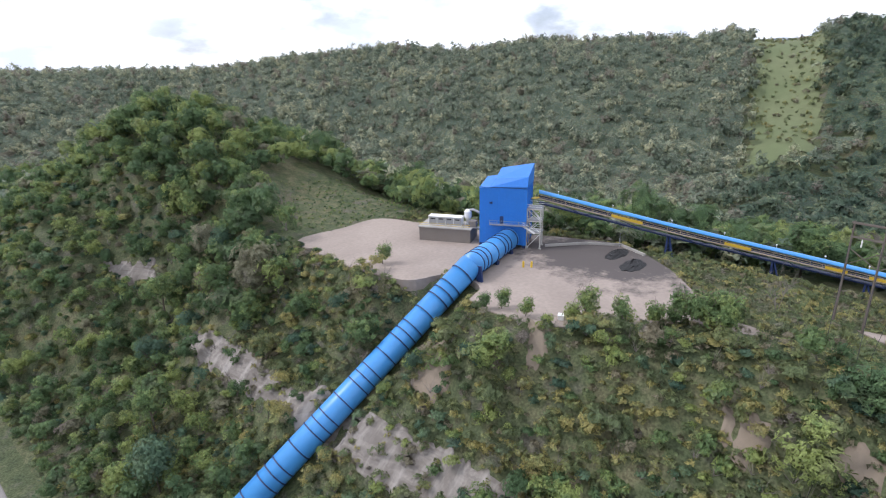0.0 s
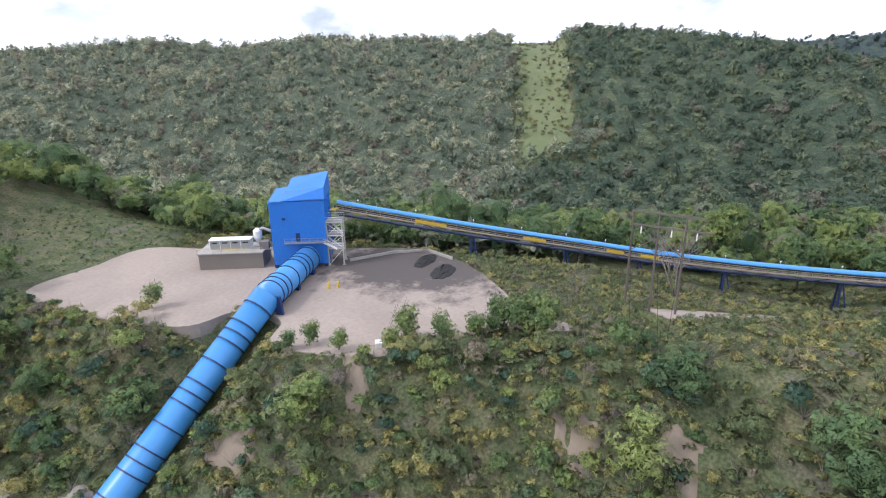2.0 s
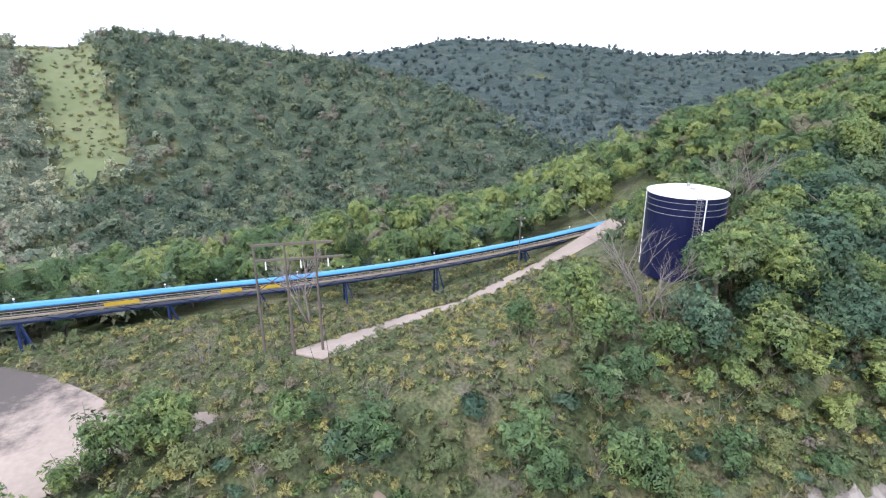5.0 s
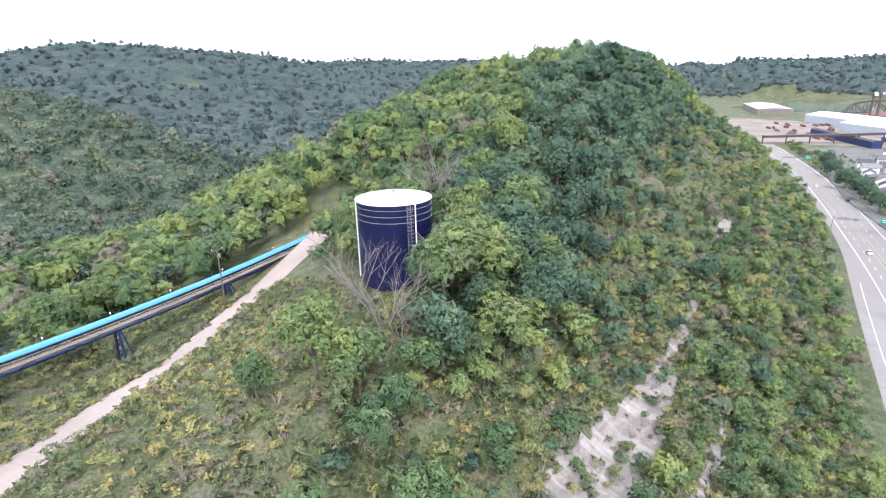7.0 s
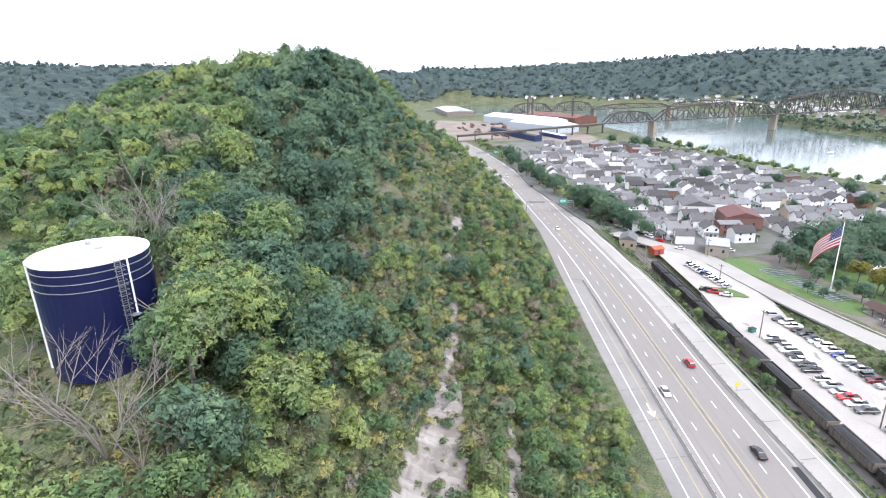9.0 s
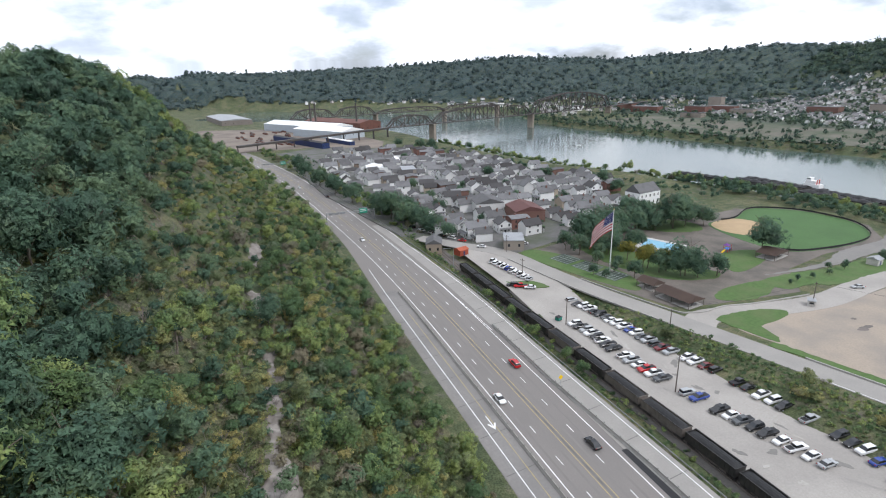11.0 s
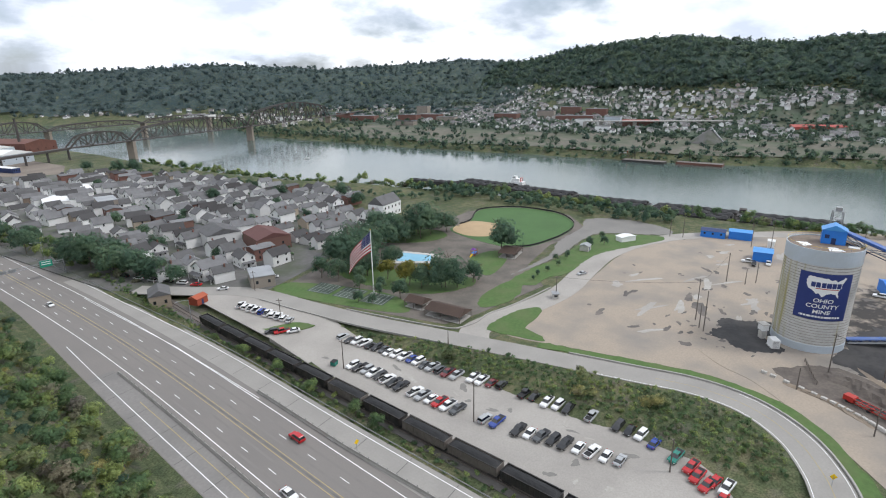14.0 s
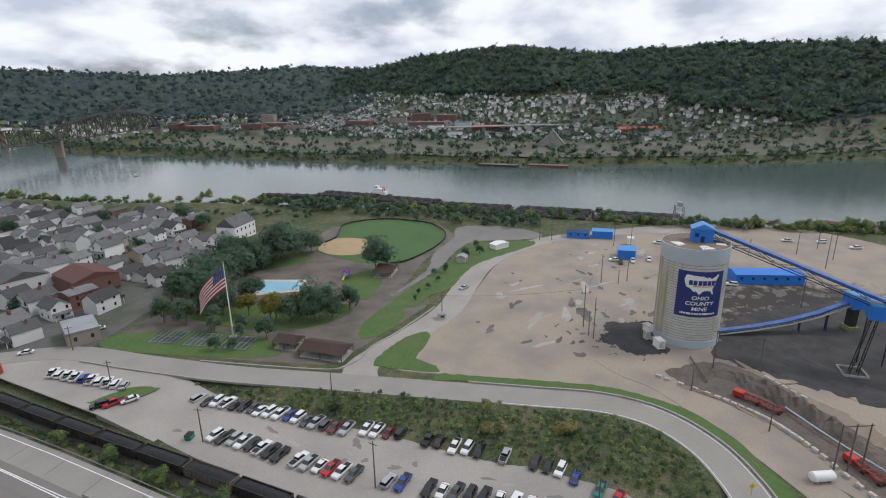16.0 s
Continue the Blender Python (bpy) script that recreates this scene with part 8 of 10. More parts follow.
def red_section(x, y, turn, n, label):
    g = thing("conveyor_section", (x, y, 0.55), turn, label, "machine", "conveyor sections")
    L = 1.5 * n
    for s in (-0.8, 0.8):
        for z in (0.6, 1.55):
            part("chord", beam((-L / 2, s, z), (L / 2, s, z), 0.16), M_RED, g)
        for k in range(n):
            part("lattice", beam((-L / 2 + 1.5 * k, s, 0.6 if k % 2 else 1.55), (-L / 2 + 1.5 * k + 1.5, s, 1.55 if k % 2 else 0.6), 0.11), M_RED, g)
    part("belt", box(-L / 2, L / 2, -0.62, 0.62, 1.42, 1.5), M_DARK, g)
    for k in range(n):
        part("roller", tube([(-L / 2 + 0.7 + 1.5 * k, -0.75, 1.6), (-L / 2 + 0.7 + 1.5 * k, 0.75, 1.6)], 0.09, 6), M_RED, g)
    part("drive_box", box(L / 2 - 2.2, L / 2 + 0.4, -1.05, 1.05, 0.45, 1.9), M_RED, g)
    for x0 in (-L / 2 + 0.6, 0, L / 2 - 0.6):
        part("skid", box(x0 - 0.3, x0 + 0.3, -1.1, 1.1, 0.0, 0.6), M_DARK, g)


red_section(117.8, 45.6, 62, 8, "long red lattice conveyor section lying in the trench")
red_section(97.3, 26.4, 36, 6, "red lattice conveyor section further along the trench")
wt = thing("storage_tank", (90.5, 35.5, 0.45), 120, "white horizontal storage tank on saddles", "tank")
part("shell", tube([(-2.6, 0, 1.4), (-2.3, 0, 1.4), (2.3, 0, 1.4), (2.6, 0, 1.4)], [0.8, 1.15, 1.15, 0.8], 18), M_WHITE, wt)
for x in (-1.5, 1.5):
    part("saddle", box(x - 0.2, x + 0.2, -0.9, 0.9, 0, 0.7), M_CONC, wt)
pipe_line = part("pipeline", tube([(117.5, 39.5, 1.6), (110, 33.5, 1.6), (103, 27, 1.4), (88, 12, 1.4)], 0.22, 8), M_BAND)
tagged(pipe_line, "long pale pipeline beside the silo road", "pipeline")
part_box = thing("concrete_pit", (147.9, 19.3, 0.4), 8, "low concrete pit wall round the tower foot", "pit")
for a in (box(-3.2, 3.2, -3.2, -2.95, 0, 0.8), box(-3.2, 3.2, 2.95, 3.2, 0, 0.8), box(-3.2, -2.95, -2.95, 2.95, 0, 0.8), box(2.95, 3.2, -2.95, 2.95, 0, 0.8)):
    part("wall", a, M_CONC, part_box)
bridge_rail = thing("railing", (131, 60.5, 0.5), 20, "weathered timber railing by the silo culvert", "railing")
part("rail", box(-7, 7, -0.08, 0.08, 1.0, 1.15), M_POLE, bridge_rail)
part("rail", box(-7, 7, -0.08, 0.08, 0.5, 0.62), M_POLE, bridge_rail)
for k in range(8):
    part("post", box(-7 + 2 * k - 0.08, -7 + 2 * k + 0.08, -0.1, 0.1, 0, 1.3), M_POLE, bridge_rail)

# ---- cars ----
def paint(name, c, rough=0.25):
    m = mat(name, c, rough, grain=1, vary=0.04, vary2=0.05, spec=0.6)
    return m


PAINTS = {"white": paint("white car paint", (0.72, 0.72, 0.72)), "black": paint("black car paint", (0.012, 0.012, 0.014)), "silver": paint("silver car paint", (0.36, 0.37, 0.38), 0.3), "grey": paint("dark grey car paint", (0.07, 0.075, 0.08)),
          "red": paint("red car paint", (0.42, 0.012, 0.015)), "blue": paint("blue car paint", (0.02, 0.05, 0.25)), "maroon": paint("maroon car paint", (0.13, 0.012, 0.015)), "green": paint("green car paint", (0.01, 0.16, 0.12)),
          "tan": paint("tan car paint", (0.34, 0.29, 0.22))}
M_CARGLASS = mat("dark car glass", (0.012, 0.014, 0.016), 0.08, grain=1, vary=0.1, spec=0.9)
M_LAMPRED = mat("red lamp lens", (0.35, 0.01, 0.01), 0.2)
M_LAMPW = mat("clear lamp lens", (0.75, 0.75, 0.72), 0.15)


def side_profile(outline, half, inset, bm, top_from):
    """A body from its side outline (y, z), narrowed above top_from."""
    rows = []
    for s in (-1, 1):
        rows.append([bm.verts.new((s * (half - (inset if z > top_from else 0.0)), y, z)) for y, z in outline])
    n = len(outline)
    for i in range(n):
        j = (i + 1) % n
        bm.faces.new((rows[0][i], rows[0][j], rows[1][j], rows[1][i]))
    bm.faces.new(rows[0][::-1]); bm.faces.new(rows[1])
    bmesh.ops.recalc_face_normals(bm, faces=bm.faces)
    return bm


def make_car(kind, colour):
    words = {"sedan": "%s saloon car", "suv": "%s sport utility car", "pickup": "%s pickup truck with an open bed"}[kind] % colour
    c = thing("car", (0, 0, 0), 0, words + " parked on gravel", "car", "parked cars")
    P = PAINTS[colour]
    L = {"sedan": 2.35, "suv": 2.4, "pickup": 2.85}[kind]
    b = bmesh.new()
    if kind == "sedan":
        side_profile([(-L, 0.35), (-L, 0.75), (-2.1, 0.92), (-1.0, 0.98), (1.3, 0.95), (2.2, 0.82), (L, 0.65), (L, 0.3)], 0.9, 0.0, b, 9)
        cab = [(-1.75, 0.96), (-1.05, 1.42), (0.35, 1.44), (1.2, 0.96)]
    elif kind == "suv":
        side_profile([(-L, 0.4), (-L, 1.05), (-2.2, 1.1), (1.2, 1.1), (2.25, 1.0), (L, 0.8), (L, 0.38)], 0.95, 0.0, b, 9)
        cab = [(-2.3, 1.08), (-2.05, 1.74), (0.4, 1.76), (1.15, 1.08)]
    else:
        side_profile([(-L, 0.5), (-L, 1.12), (-0.9, 1.12), (-0.85, 1.15), (1.4, 1.15), (2.7, 1.08), (L, 0.9), (L, 0.45)], 0.98, 0.0, b, 9)
        cab = [(-0.9, 1.14), (-0.75, 1.86), (0.75, 1.88), (1.45, 1.14)]
    bmesh.ops.bevel(b, geom=[e for e in b.edges if abs(e.verts[0].co.x - e.verts[1].co.x) < 1e-4], offset=0.06, segments=1, affect="EDGES")
    part("body", b, P, c)
    g = bmesh.new()
    side_profile(cab, 0.86, 0.16, g, cab[0][1] + 0.1)
    part("glasshouse", g, M_CARGLASS, c, "dark window band")
    z = cab[1][1]
    r = bmesh.new()
    hexa(r, [(-0.72, cab[1][0] - 0.05, z - 0.05), (0.72, cab[1][0] - 0.05, z - 0.05), (0.72, cab[2][0] + 0.08, z - 0.05), (-0.72, cab[2][0] + 0.08, z - 0.05),
             (-0.64, cab[1][0] + 0.05, z + 0.05), (0.64, cab[1][0] + 0.05, z + 0.05), (0.64, cab[2][0] - 0.05, z + 0.06), (-0.64, cab[2][0] - 0.05, z + 0.06)])
    part("roof", r, P, c)
    if kind == "pickup":
        part("bed", box(-0.8, 0.8, -2.72, -1.02, 1.0, 1.135), M_DARK, c, "dark load bed")
    for s in (-1, 1):
        part("headlamp", box(s * 0.72 - 0.16, s * 0.72 + 0.16, L - 0.02, L + 0.03, 0.62, 0.78), M_LAMPW, c)
        part("tail_lamp", box(s * 0.76 - 0.12, s * 0.76 + 0.12, -L - 0.03, -L + 0.02, 0.72, 0.95), M_LAMPRED, c)
        for y in (-L * 0.6, L * 0.62):
            w = part("wheel", tube([(s * 0.68, y, 0.35), (s * 0.94, y, 0.35)], 0.35, 14), M_DARK, c)
            part("rim", tube([(s * 0.93, y, 0.35), (s * 0.96, y, 0.35)], 0.2, 10), M_STEEL, w)
    return c


CARS = {}


def put_car(kind, colour, x, y, z, turn, group="", label=""):
    key = (kind, colour)
    m = pose(x, y, z, 0, 0, turn)
    if key not in CARS:
        CARS[key] = make_car(*key)
        CARS[key].matrix_basis = m
        o = CARS[key]
    else:
        o = copy_thing(CARS[key], m)
    return tagged(o, label, "", group)


crng = random.Random(12)
ROW_A = [(60.9, 189.7, "suv", "silver"), (60.8, 185.7, "sedan", "black"), (61.8, 183.3, "suv", "white"), (62.6, 180.2, "pickup", "white"), (62.5, 177.2, "sedan", "black"), (63.1, 174.4, "suv", "black"), (63.7, 171.6, "sedan", "grey"),
         (63.4, 168.9, "sedan", "white"), (63.9, 166, "suv", "white"), (64.6, 162.8, "pickup", "white"), (64.9, 160, "sedan", "blue"), (65.1, 157.2, "suv", "white"), (64.7, 154.2, "sedan", "grey"), (65.3, 151.3, "pickup", "silver"),
         (65.5, 148.4, "suv", "grey"), (65.7, 145.4, "pickup", "maroon"), (66.4, 142.4, "pickup", "silver"), (68.4, 137.6, "pickup", "white"), (68.8, 134.7, "pickup", "white"), (69.4, 131.6, "sedan", "maroon"), (70.4, 128.6, "suv", "black"),
         (71.0, 121, "pickup", "black"), (71.3, 118.1, "sedan", "black"), (71.3, 114, "pickup", "white"), (71.9, 110.9, "suv", "white"), (72.3, 107.9, "pickup", "black"), (73, 101.6, "pickup", "silver"), (73.4, 94.4, "suv", "black"),
         (73.6, 91.4, "sedan", "black"), (73.6, 88.5, "suv", "white"), (72.4, 84.8, "sedan", "blue")]
for x, y, kind, col in ROW_A:
    put_car(kind, col, x - 0.9, y - 0.6, -1.46, crng.choice((90, 90, 90, -90)) + crng.uniform(-4, 4))
ROW_B = [(49.5, 171.5, "suv", "white"), (50.0, 168.6, "pickup", "black"), (50.4, 165.8, "suv", "silver"), (50.6, 162.9, "pickup", "white"), (50.6, 160, "suv", "black"), (50.7, 157, "pickup", "white"), (50.6, 154, "pickup", "black"), (50.5, 151, "pickup", "black"),
         (51, 145.8, "pickup", "white"), (51, 142.8, "pickup", "silver"), (51.3, 139.8, "sedan", "white"), (51.6, 136.9, "pickup", "red"), (51.8, 134, "pickup", "white"), (52.2, 130.9, "pickup", "grey"), (53.5, 122.6, "suv", "silver"), (54.4, 119.4, "pickup", "blue"),
         (55.1, 113.2, "pickup", "black"), (55.8, 110.3, "sedan", "white"), (56.6, 107.4, "pickup", "grey"), (57.2, 104.4, "suv", "black"), (57.8, 101.4, "pickup", "black"), (58.6, 98.2, "sedan", "white"), (59.2, 95, "pickup", "white"), (59.9, 91.8, "sedan", "white"), (60.6, 88.6, "sedan", "silver")]
for x, y, kind, col in ROW_B:
    put_car(kind, col, x - 0.2, y - 0.6, -1.46, crng.choice((88, 88, -92)) + crng.uniform(-4, 4))
for x, y, kind, col, a in ((70, 78.5, "pickup", "green", 85), (68.6, 74.6, "pickup", "red", 82), (66.4, 72.6, "pickup", "red", 84), (64.8, 70.0, "pickup", "red", 80), (66.6, 66.6, "pickup", "white", 84), (62.4, 66.4, "sedan", "red", 88), (67, 69.2, "sedan", "red", 80)):
    put_car(kind, col, x, y, -1.46, a)
for k, (col, kind) in enumerate((("white", "pickup"), ("white", "suv"), ("white", "pickup"), ("white", "pickup"), ("blue", "suv"), ("white", "pickup"), ("white", "suv"), ("white", "pickup"), ("white", "suv"), ("silver", "sedan"))):
    put_car(kind, col, 49.4 + 0.48 * k, 239 - 3.0 * k, 0.52, -55 + crng.uniform(-4, 4), "apron cars")
for x, y, kind, col, a in ((46.5, 206, "pickup", "red", 70), (49.5, 203.5, "sedan", "white", 65), (44, 208.5, "suv", "black", 60), (54, 262, "sedan", "white", 50), (49, 276, "sedan", "red", 40), (46, 283, "suv", "white", 30), (43, 290, "sedan", "black", 20), (39, 297, "suv", "silver", 20), (36, 305, "sedan", "white", 20),
                           (33, 313, "suv", "black", 20), (76, 258, "sedan", "white", 60)):
    put_car(kind, col, x, y, 0.52, a, "street cars", "")
for x, y, kind, col, a, lab in ((3.3, 137, "sedan", "white", 180, "white saloon car on the highway"), (15.6, 152, "suv", "red", 0, "red saloon car on the highway"), (15.4, 112, "sedan", "black", 0, "black saloon car on the highway"), (1.2, 302, "sedan", "white", 183, "white saloon car on the highway"),
                                (-14.5, 470, "suv", "white", 186, "white car on the highway"), (1.0, 425, "sedan", "black", 6, "black saloon car on the highway")):
    put_car(kind, col, x, y, 0.02, a, "highway cars", lab)
for x, y, kind, col, a in ((229, 99, "pickup", "white", 20), (231, 91, "pickup", "white", 100), (226, 96, "suv", "black", 100), (236, 84, "pickup", "white", 95), (268, 82, "pickup", "white", 10), (214, 49, "suv", "white", 0), (298, 20, "pickup", "white", 10), (302, 4, "suv", "white", 20), (296, -10, "pickup", "white", 20), (276, 60, "suv", "black", 30), (166, 152, "sedan", "silver", 70)):
    put_car(kind, col, x, y, 0.52, a, "plant cars", "")
dump = thing("waste_bin", (46.2, 176.5, -1.46), 20, "green steel waste bin in the car park", "waste bin")
part("body", box(-1.0, 1.0, -0.8, 0.8, 0.1, 1.4), PAINTS["green"], dump)
part("lid", box(-1.05, 1.05, -0.85, 0.85, 1.4, 1.5), M_DARK, dump)

# ---- park ----
def pavilion(x, y, turn, w, d, label):
    p = thing("park_shelter", (x, y, 0.5), turn, label, "shelter", "park shelters")
    for sx in (-1, 1):
        for k in range(3):
            part("post", box(sx * (w / 2 - 0.4) - 0.1, sx * (w / 2 - 0.4) + 0.1, -d / 2 + 0.4 + k * (d - 0.8) / 2 - 0.1, -d / 2 + 0.4 + k * (d - 0.8) / 2 + 0.1, 0, 2.6), M_POLE, p)
    b = bmesh.new()
    hexa(b, [(-w / 2, -d / 2, 2.6), (w / 2, -d / 2, 2.6), (w / 2, d / 2, 2.6), (-w / 2, d / 2, 2.6), (-0.15, -d / 2 + 0.6, 4.3), (0.15, -d / 2 + 0.6, 4.3), (0.15, d / 2 - 0.6, 4.3), (-0.15, d / 2 - 0.6, 4.3)])
    part("roof", b, M_BROWNROOF, p)
    part("slab", box(-w / 2 + 0.3, w / 2 - 0.3, -d / 2 + 0.3, d / 2 - 0.3, 0.0, 0.12), M_CONC, p)
    for k in range(3):
        part("table", box(-1.2, 1.2, -d / 3 + k * d / 3 - 0.4, -d / 3 + k * d / 3 + 0.4, 0.72, 0.8), M_POLE, p)


M_BROWNROOF = mat("dark brown shingle roof", (0.065, 0.042, 0.032), 0.9, grain=4, vary=0.3, vary2=0.25)
pavilion(94.5, 170.0, 8, 9, 16, "brown-roofed open picnic shelter by the kerb")
pavilion(94.0, 185.0, 8, 7, 9, "small brown-roofed open picnic shelter")
pavilion(170, 193, 15, 14, 9, "brown-roofed open picnic shelter by the ball field")
shed(40.5, 256, 20, 5.5, 4.5, 2.8, mat("rust red siding", (0.30, 0.06, 0.03), 0.8), "small rust-red shed beside the railway", mat("rust red roof sheet", (0.36, 0.08, 0.035), 0.7), 1.0)
shed(199.7, 167.4, 10, 4.5, 4.5, 2.8, M_CONCW, "small pale hut on the lawn by the yard road", M_STEEL, 1.0)
shed(229, 158.5, 62, 5, 9, 2.6, M_WHITE, "white open canopy trailer beside the yard road", M_WHITE, 0.7)
play = thing("play_structure", (158, 207, 0.5), 20, "red and blue playground climbing frame", "play structure")
for x in (-2, 0, 2):
    for y in (-1, 1):
        part("post", tube([(x, y, 0), (x, y, 3.4)], 0.08, 6), M_RED, play)
part("deck", box(-2, 2, -1, 1, 1.4, 1.5), M_BLUE, play)
part("slide", beam((2.0, 0, 1.5), (4.6, 0, 0.2), 0.8, 0.1), M_RED, play)
part("slide", beam((-2.0, 0, 1.5), (-4.4, 0.6, 0.2), 0.8, 0.1), M_SIGNY, play)
b = bmesh.new()
hexa(b, [(-2.3, -1.3, 3.3), (0.2, -1.3, 3.3), (0.2, 1.3, 3.3), (-2.3, 1.3, 3.3), (-1.1, -0.05, 4.3), (-1.0, -0.05, 4.3), (-1.0, 0.05, 4.3), (-1.1, 0.05, 4.3)])
part("roof", b, mat("purple plastic", (0.16, 0.04, 0.25), 0.5), play)

# flag
FX, FY = 91.2, 207.5
pole = thing("flagpole", (FX, FY, 0.5), 0, "tall white flagpole in the park", "flagpole")
part("pole", tube([(0, 0, 0), (0, 0, 27.5)], [0.28, 0.12], 12), M_WHITE, pole)
part("finial", lathe([(0.05, 27.5), (0.22, 27.65), (0.22, 27.85), (0.05, 28.0)], 10), M_YELLOW, pole)
part("plinth", lathe([(1.4, 0), (1.4, 0.5), (1.2, 0.6)], 16), M_CONC, pole)
flag = thing("flag", (FX, FY, 0.5), 0, "large red, white and blue striped flag drooping from its pole", "flag")
M_FLAGR, M_FLAGW, M_FLAGB = mat("red flag cloth", (0.42, 0.02, 0.035), 0.8, vary=0.05), mat("white flag cloth", (0.75, 0.74, 0.73), 0.8, vary=0.04), mat("blue flag cloth", (0.02, 0.03, 0.14), 0.8, vary=0.05)


def flag_at(u, v):
    """u along the fly, v down the hoist, both 0 to 1."""
    d = Vector((-0.10, 0.72, -0.76 + 0.25 * (1 - u)))
    p = Vector((0, 0.15, 26.9)) + d * 17.0 * u + Vector((0, 0.20 * u, -1 + 0.05 * u)) * 8.4 * v
    p.x += 0.55 * math.sin(6.5 * u + 2.2 * v) * (0.3 + u)
    p.y += 0.25 * math.sin(9.0 * u + 1.0) * u
    return p


def flag_piece(name, u0, u1, v0, v1, material, n=14, lift=0.0, m=1):
    bm = bmesh.new()
    rows = [[bm.verts.new(flag_at(u0 + (u1 - u0) * i / n, v0 + (v1 - v0) * j / m) + Vector((-lift, 0, 0))) for i in range(n + 1)] for j in range(m + 1)]
    for a, b in zip(rows, rows[1:]):
        for i in range(n):
            bm.faces.new((a[i], a[i + 1], b[i + 1], b[i]))
    o = part(name, bm, material, flag)
    return o


for k in range(13):
    flag_piece("stripe", 0, 1, k / 13, (k + 1) / 13, M_FLAGR if k % 2 == 0 else M_FLAGW, 20)
flag_piece("canton", 0, 0.4, 0, 7 / 13, M_FLAGB, 8, 0.05, 4)
flag_piece("canton", 0, 0.4, 0, 7 / 13, M_FLAGB, 8, -0.05, 4)
for j in range(5):
    for i in range(6):
        u, v = 0.03 + i * 0.063, 0.04 + j * 0.1
        flag_piece("star", u, u + 0.022, v, v + 0.035, M_FLAGW, 1, 0.09)

# park and street trees
PARK = [make_tree("park_tree", 41, 10, 4.8, 900, 0.85, 9, M_LEAF2, "round dark green park tree", "park trees", 0.03), make_tree("park_tree", 42, 7, 2.7, 560, 0.6, 7, M_LEAF2, "small dark green park tree", "park trees", 0.03),
        make_tree("park_tree", 43, 8, 3.8, 700, 0.7, 8, M_GOLD, "golden-leaved park tree by the pool", "park trees", 0.04), make_tree("park_tree", 44, 12, 5.5, 900, 0.95, 10, M_LEAF2, "broad green street tree", "park trees", 0.03)]
PSPOT = [(1, 89.7, 240.7, 1.6), (1, 91.2, 231.1, 1.7), (1, 94.4, 220.2, 1.45), (1, 97.4, 209.6, 0.9), (3, 102, 241, 1.75), (0, 122.7, 255.7, 1.65), (3, 149, 267, 1.55), (3, 154, 261, 1.45), (0, 163.7, 249, 2.1), (3, 169, 256, 1.6), (2, 108, 203.5, 1.45), (2, 112.5, 197, 1.35), (0, 116, 189.5, 1.6),
         (1, 127.9, 184.1, 1.6), (0, 171, 199, 1.8), (3, 119.5, 226, 1.05), (3, 110, 234, 1.2), (1, 81.6, 205.8, 0.8), (1, 84.1, 200.2, 0.72), (0, 108, 248, 1.5), (3, 114, 262, 1.0), (0, 178, 262, 1.6), (3, 186, 270, 1.3), (0, 104, 226, 1.2), (0, 118, 243, 1.25), (3, 133, 262, 1.3),
         (3, 32, 322, 1.5), (3, 38, 308, 1.5), (3, 27, 338, 1.7), (3, 42, 298, 1.2), (3, 24, 356, 1.4), (3, 33, 352, 1.5), (3, 36, 330, 1.6), (3, 14, 395, 1.3), (3, 8, 430, 1.4), (1, 20, 410, 1.9), (3, 2, 470, 1.4), (3, -4, 520, 1.4), (3, -6, 560, 1.5), (3, 10, 450, 1.2), (3, 45, 286, 0.9),
         (0, 124, 470, 1.0), (3, 140, 440, 1.0), (1, 100, 400, 1.2), (0, 150, 660, 1.3), (3, 158, 640, 1.3), (0, 132, 690, 1.2), (1, 120, 350, 1.2), (0, 206, 372, 1.3), (3, 196, 340, 1.0), (0, 178, 410, 1.1), (1, 140, 300, 1.3), (1, 72, 300, 1.2), (0, 60, 340, 1.0), (1, 90, 380, 1.3), (0, 66, 420, 1.0),
         (1, 152, 166.5, 0.5), (1, 160, 166, 0.45), (1, 170, 166, 0.45), (1, 182, 168, 0.7), (1, 206, 168, 0.9), (1, 214, 164, 0.8), (1, 224, 170, 0.7), (1, 146, 165, 0.4), (1, 176, 171, 0.55)]
PSPOT += [(3, 128.6, 250.5, 1.3), (3, 140, 252, 1.35), (0, 153.5, 251, 1.3), (3, 173, 250, 1.2), (0, 182.6, 246, 1.2), (2, 107, 216, 1.2), (2, 106.5, 205, 1.3), (3, 109, 197, 1.0), (0, 114, 190, 1.1), (0, 119, 185.5, 1.0), (1, 131.8, 186.5, 1.2),
          (1, 90.9, 216.3, 1.1), (1, 91.9, 205, 0.9), (1, 95, 195.7, 1.3), (3, 112, 238, 1.2), (3, 120, 249, 1.3), (0, 160, 262, 1.3), (3, 146, 258, 1.3), (0, 186, 256, 1.1)]
trng = random.Random(33)
PSPOT += [(trng.choice((0, 1, 3)), trng.uniform(40, 190), trng.uniform(300, 620), trng.uniform(0.5, 0.85)) for k in range(14)]
used = [False] * 4
for k, (i, x, y, s) in enumerate(PSPOT):
    m = pose(x, y, gz(x, y) + 0.02, 0, 0, (k * 53) % 360)
    if used[i]:
        o = copy_thing(PARK[i], m)
    else:
        used[i], o = True, PARK[i]
        o.matrix_basis = m
    o.scale = (s, s, s)


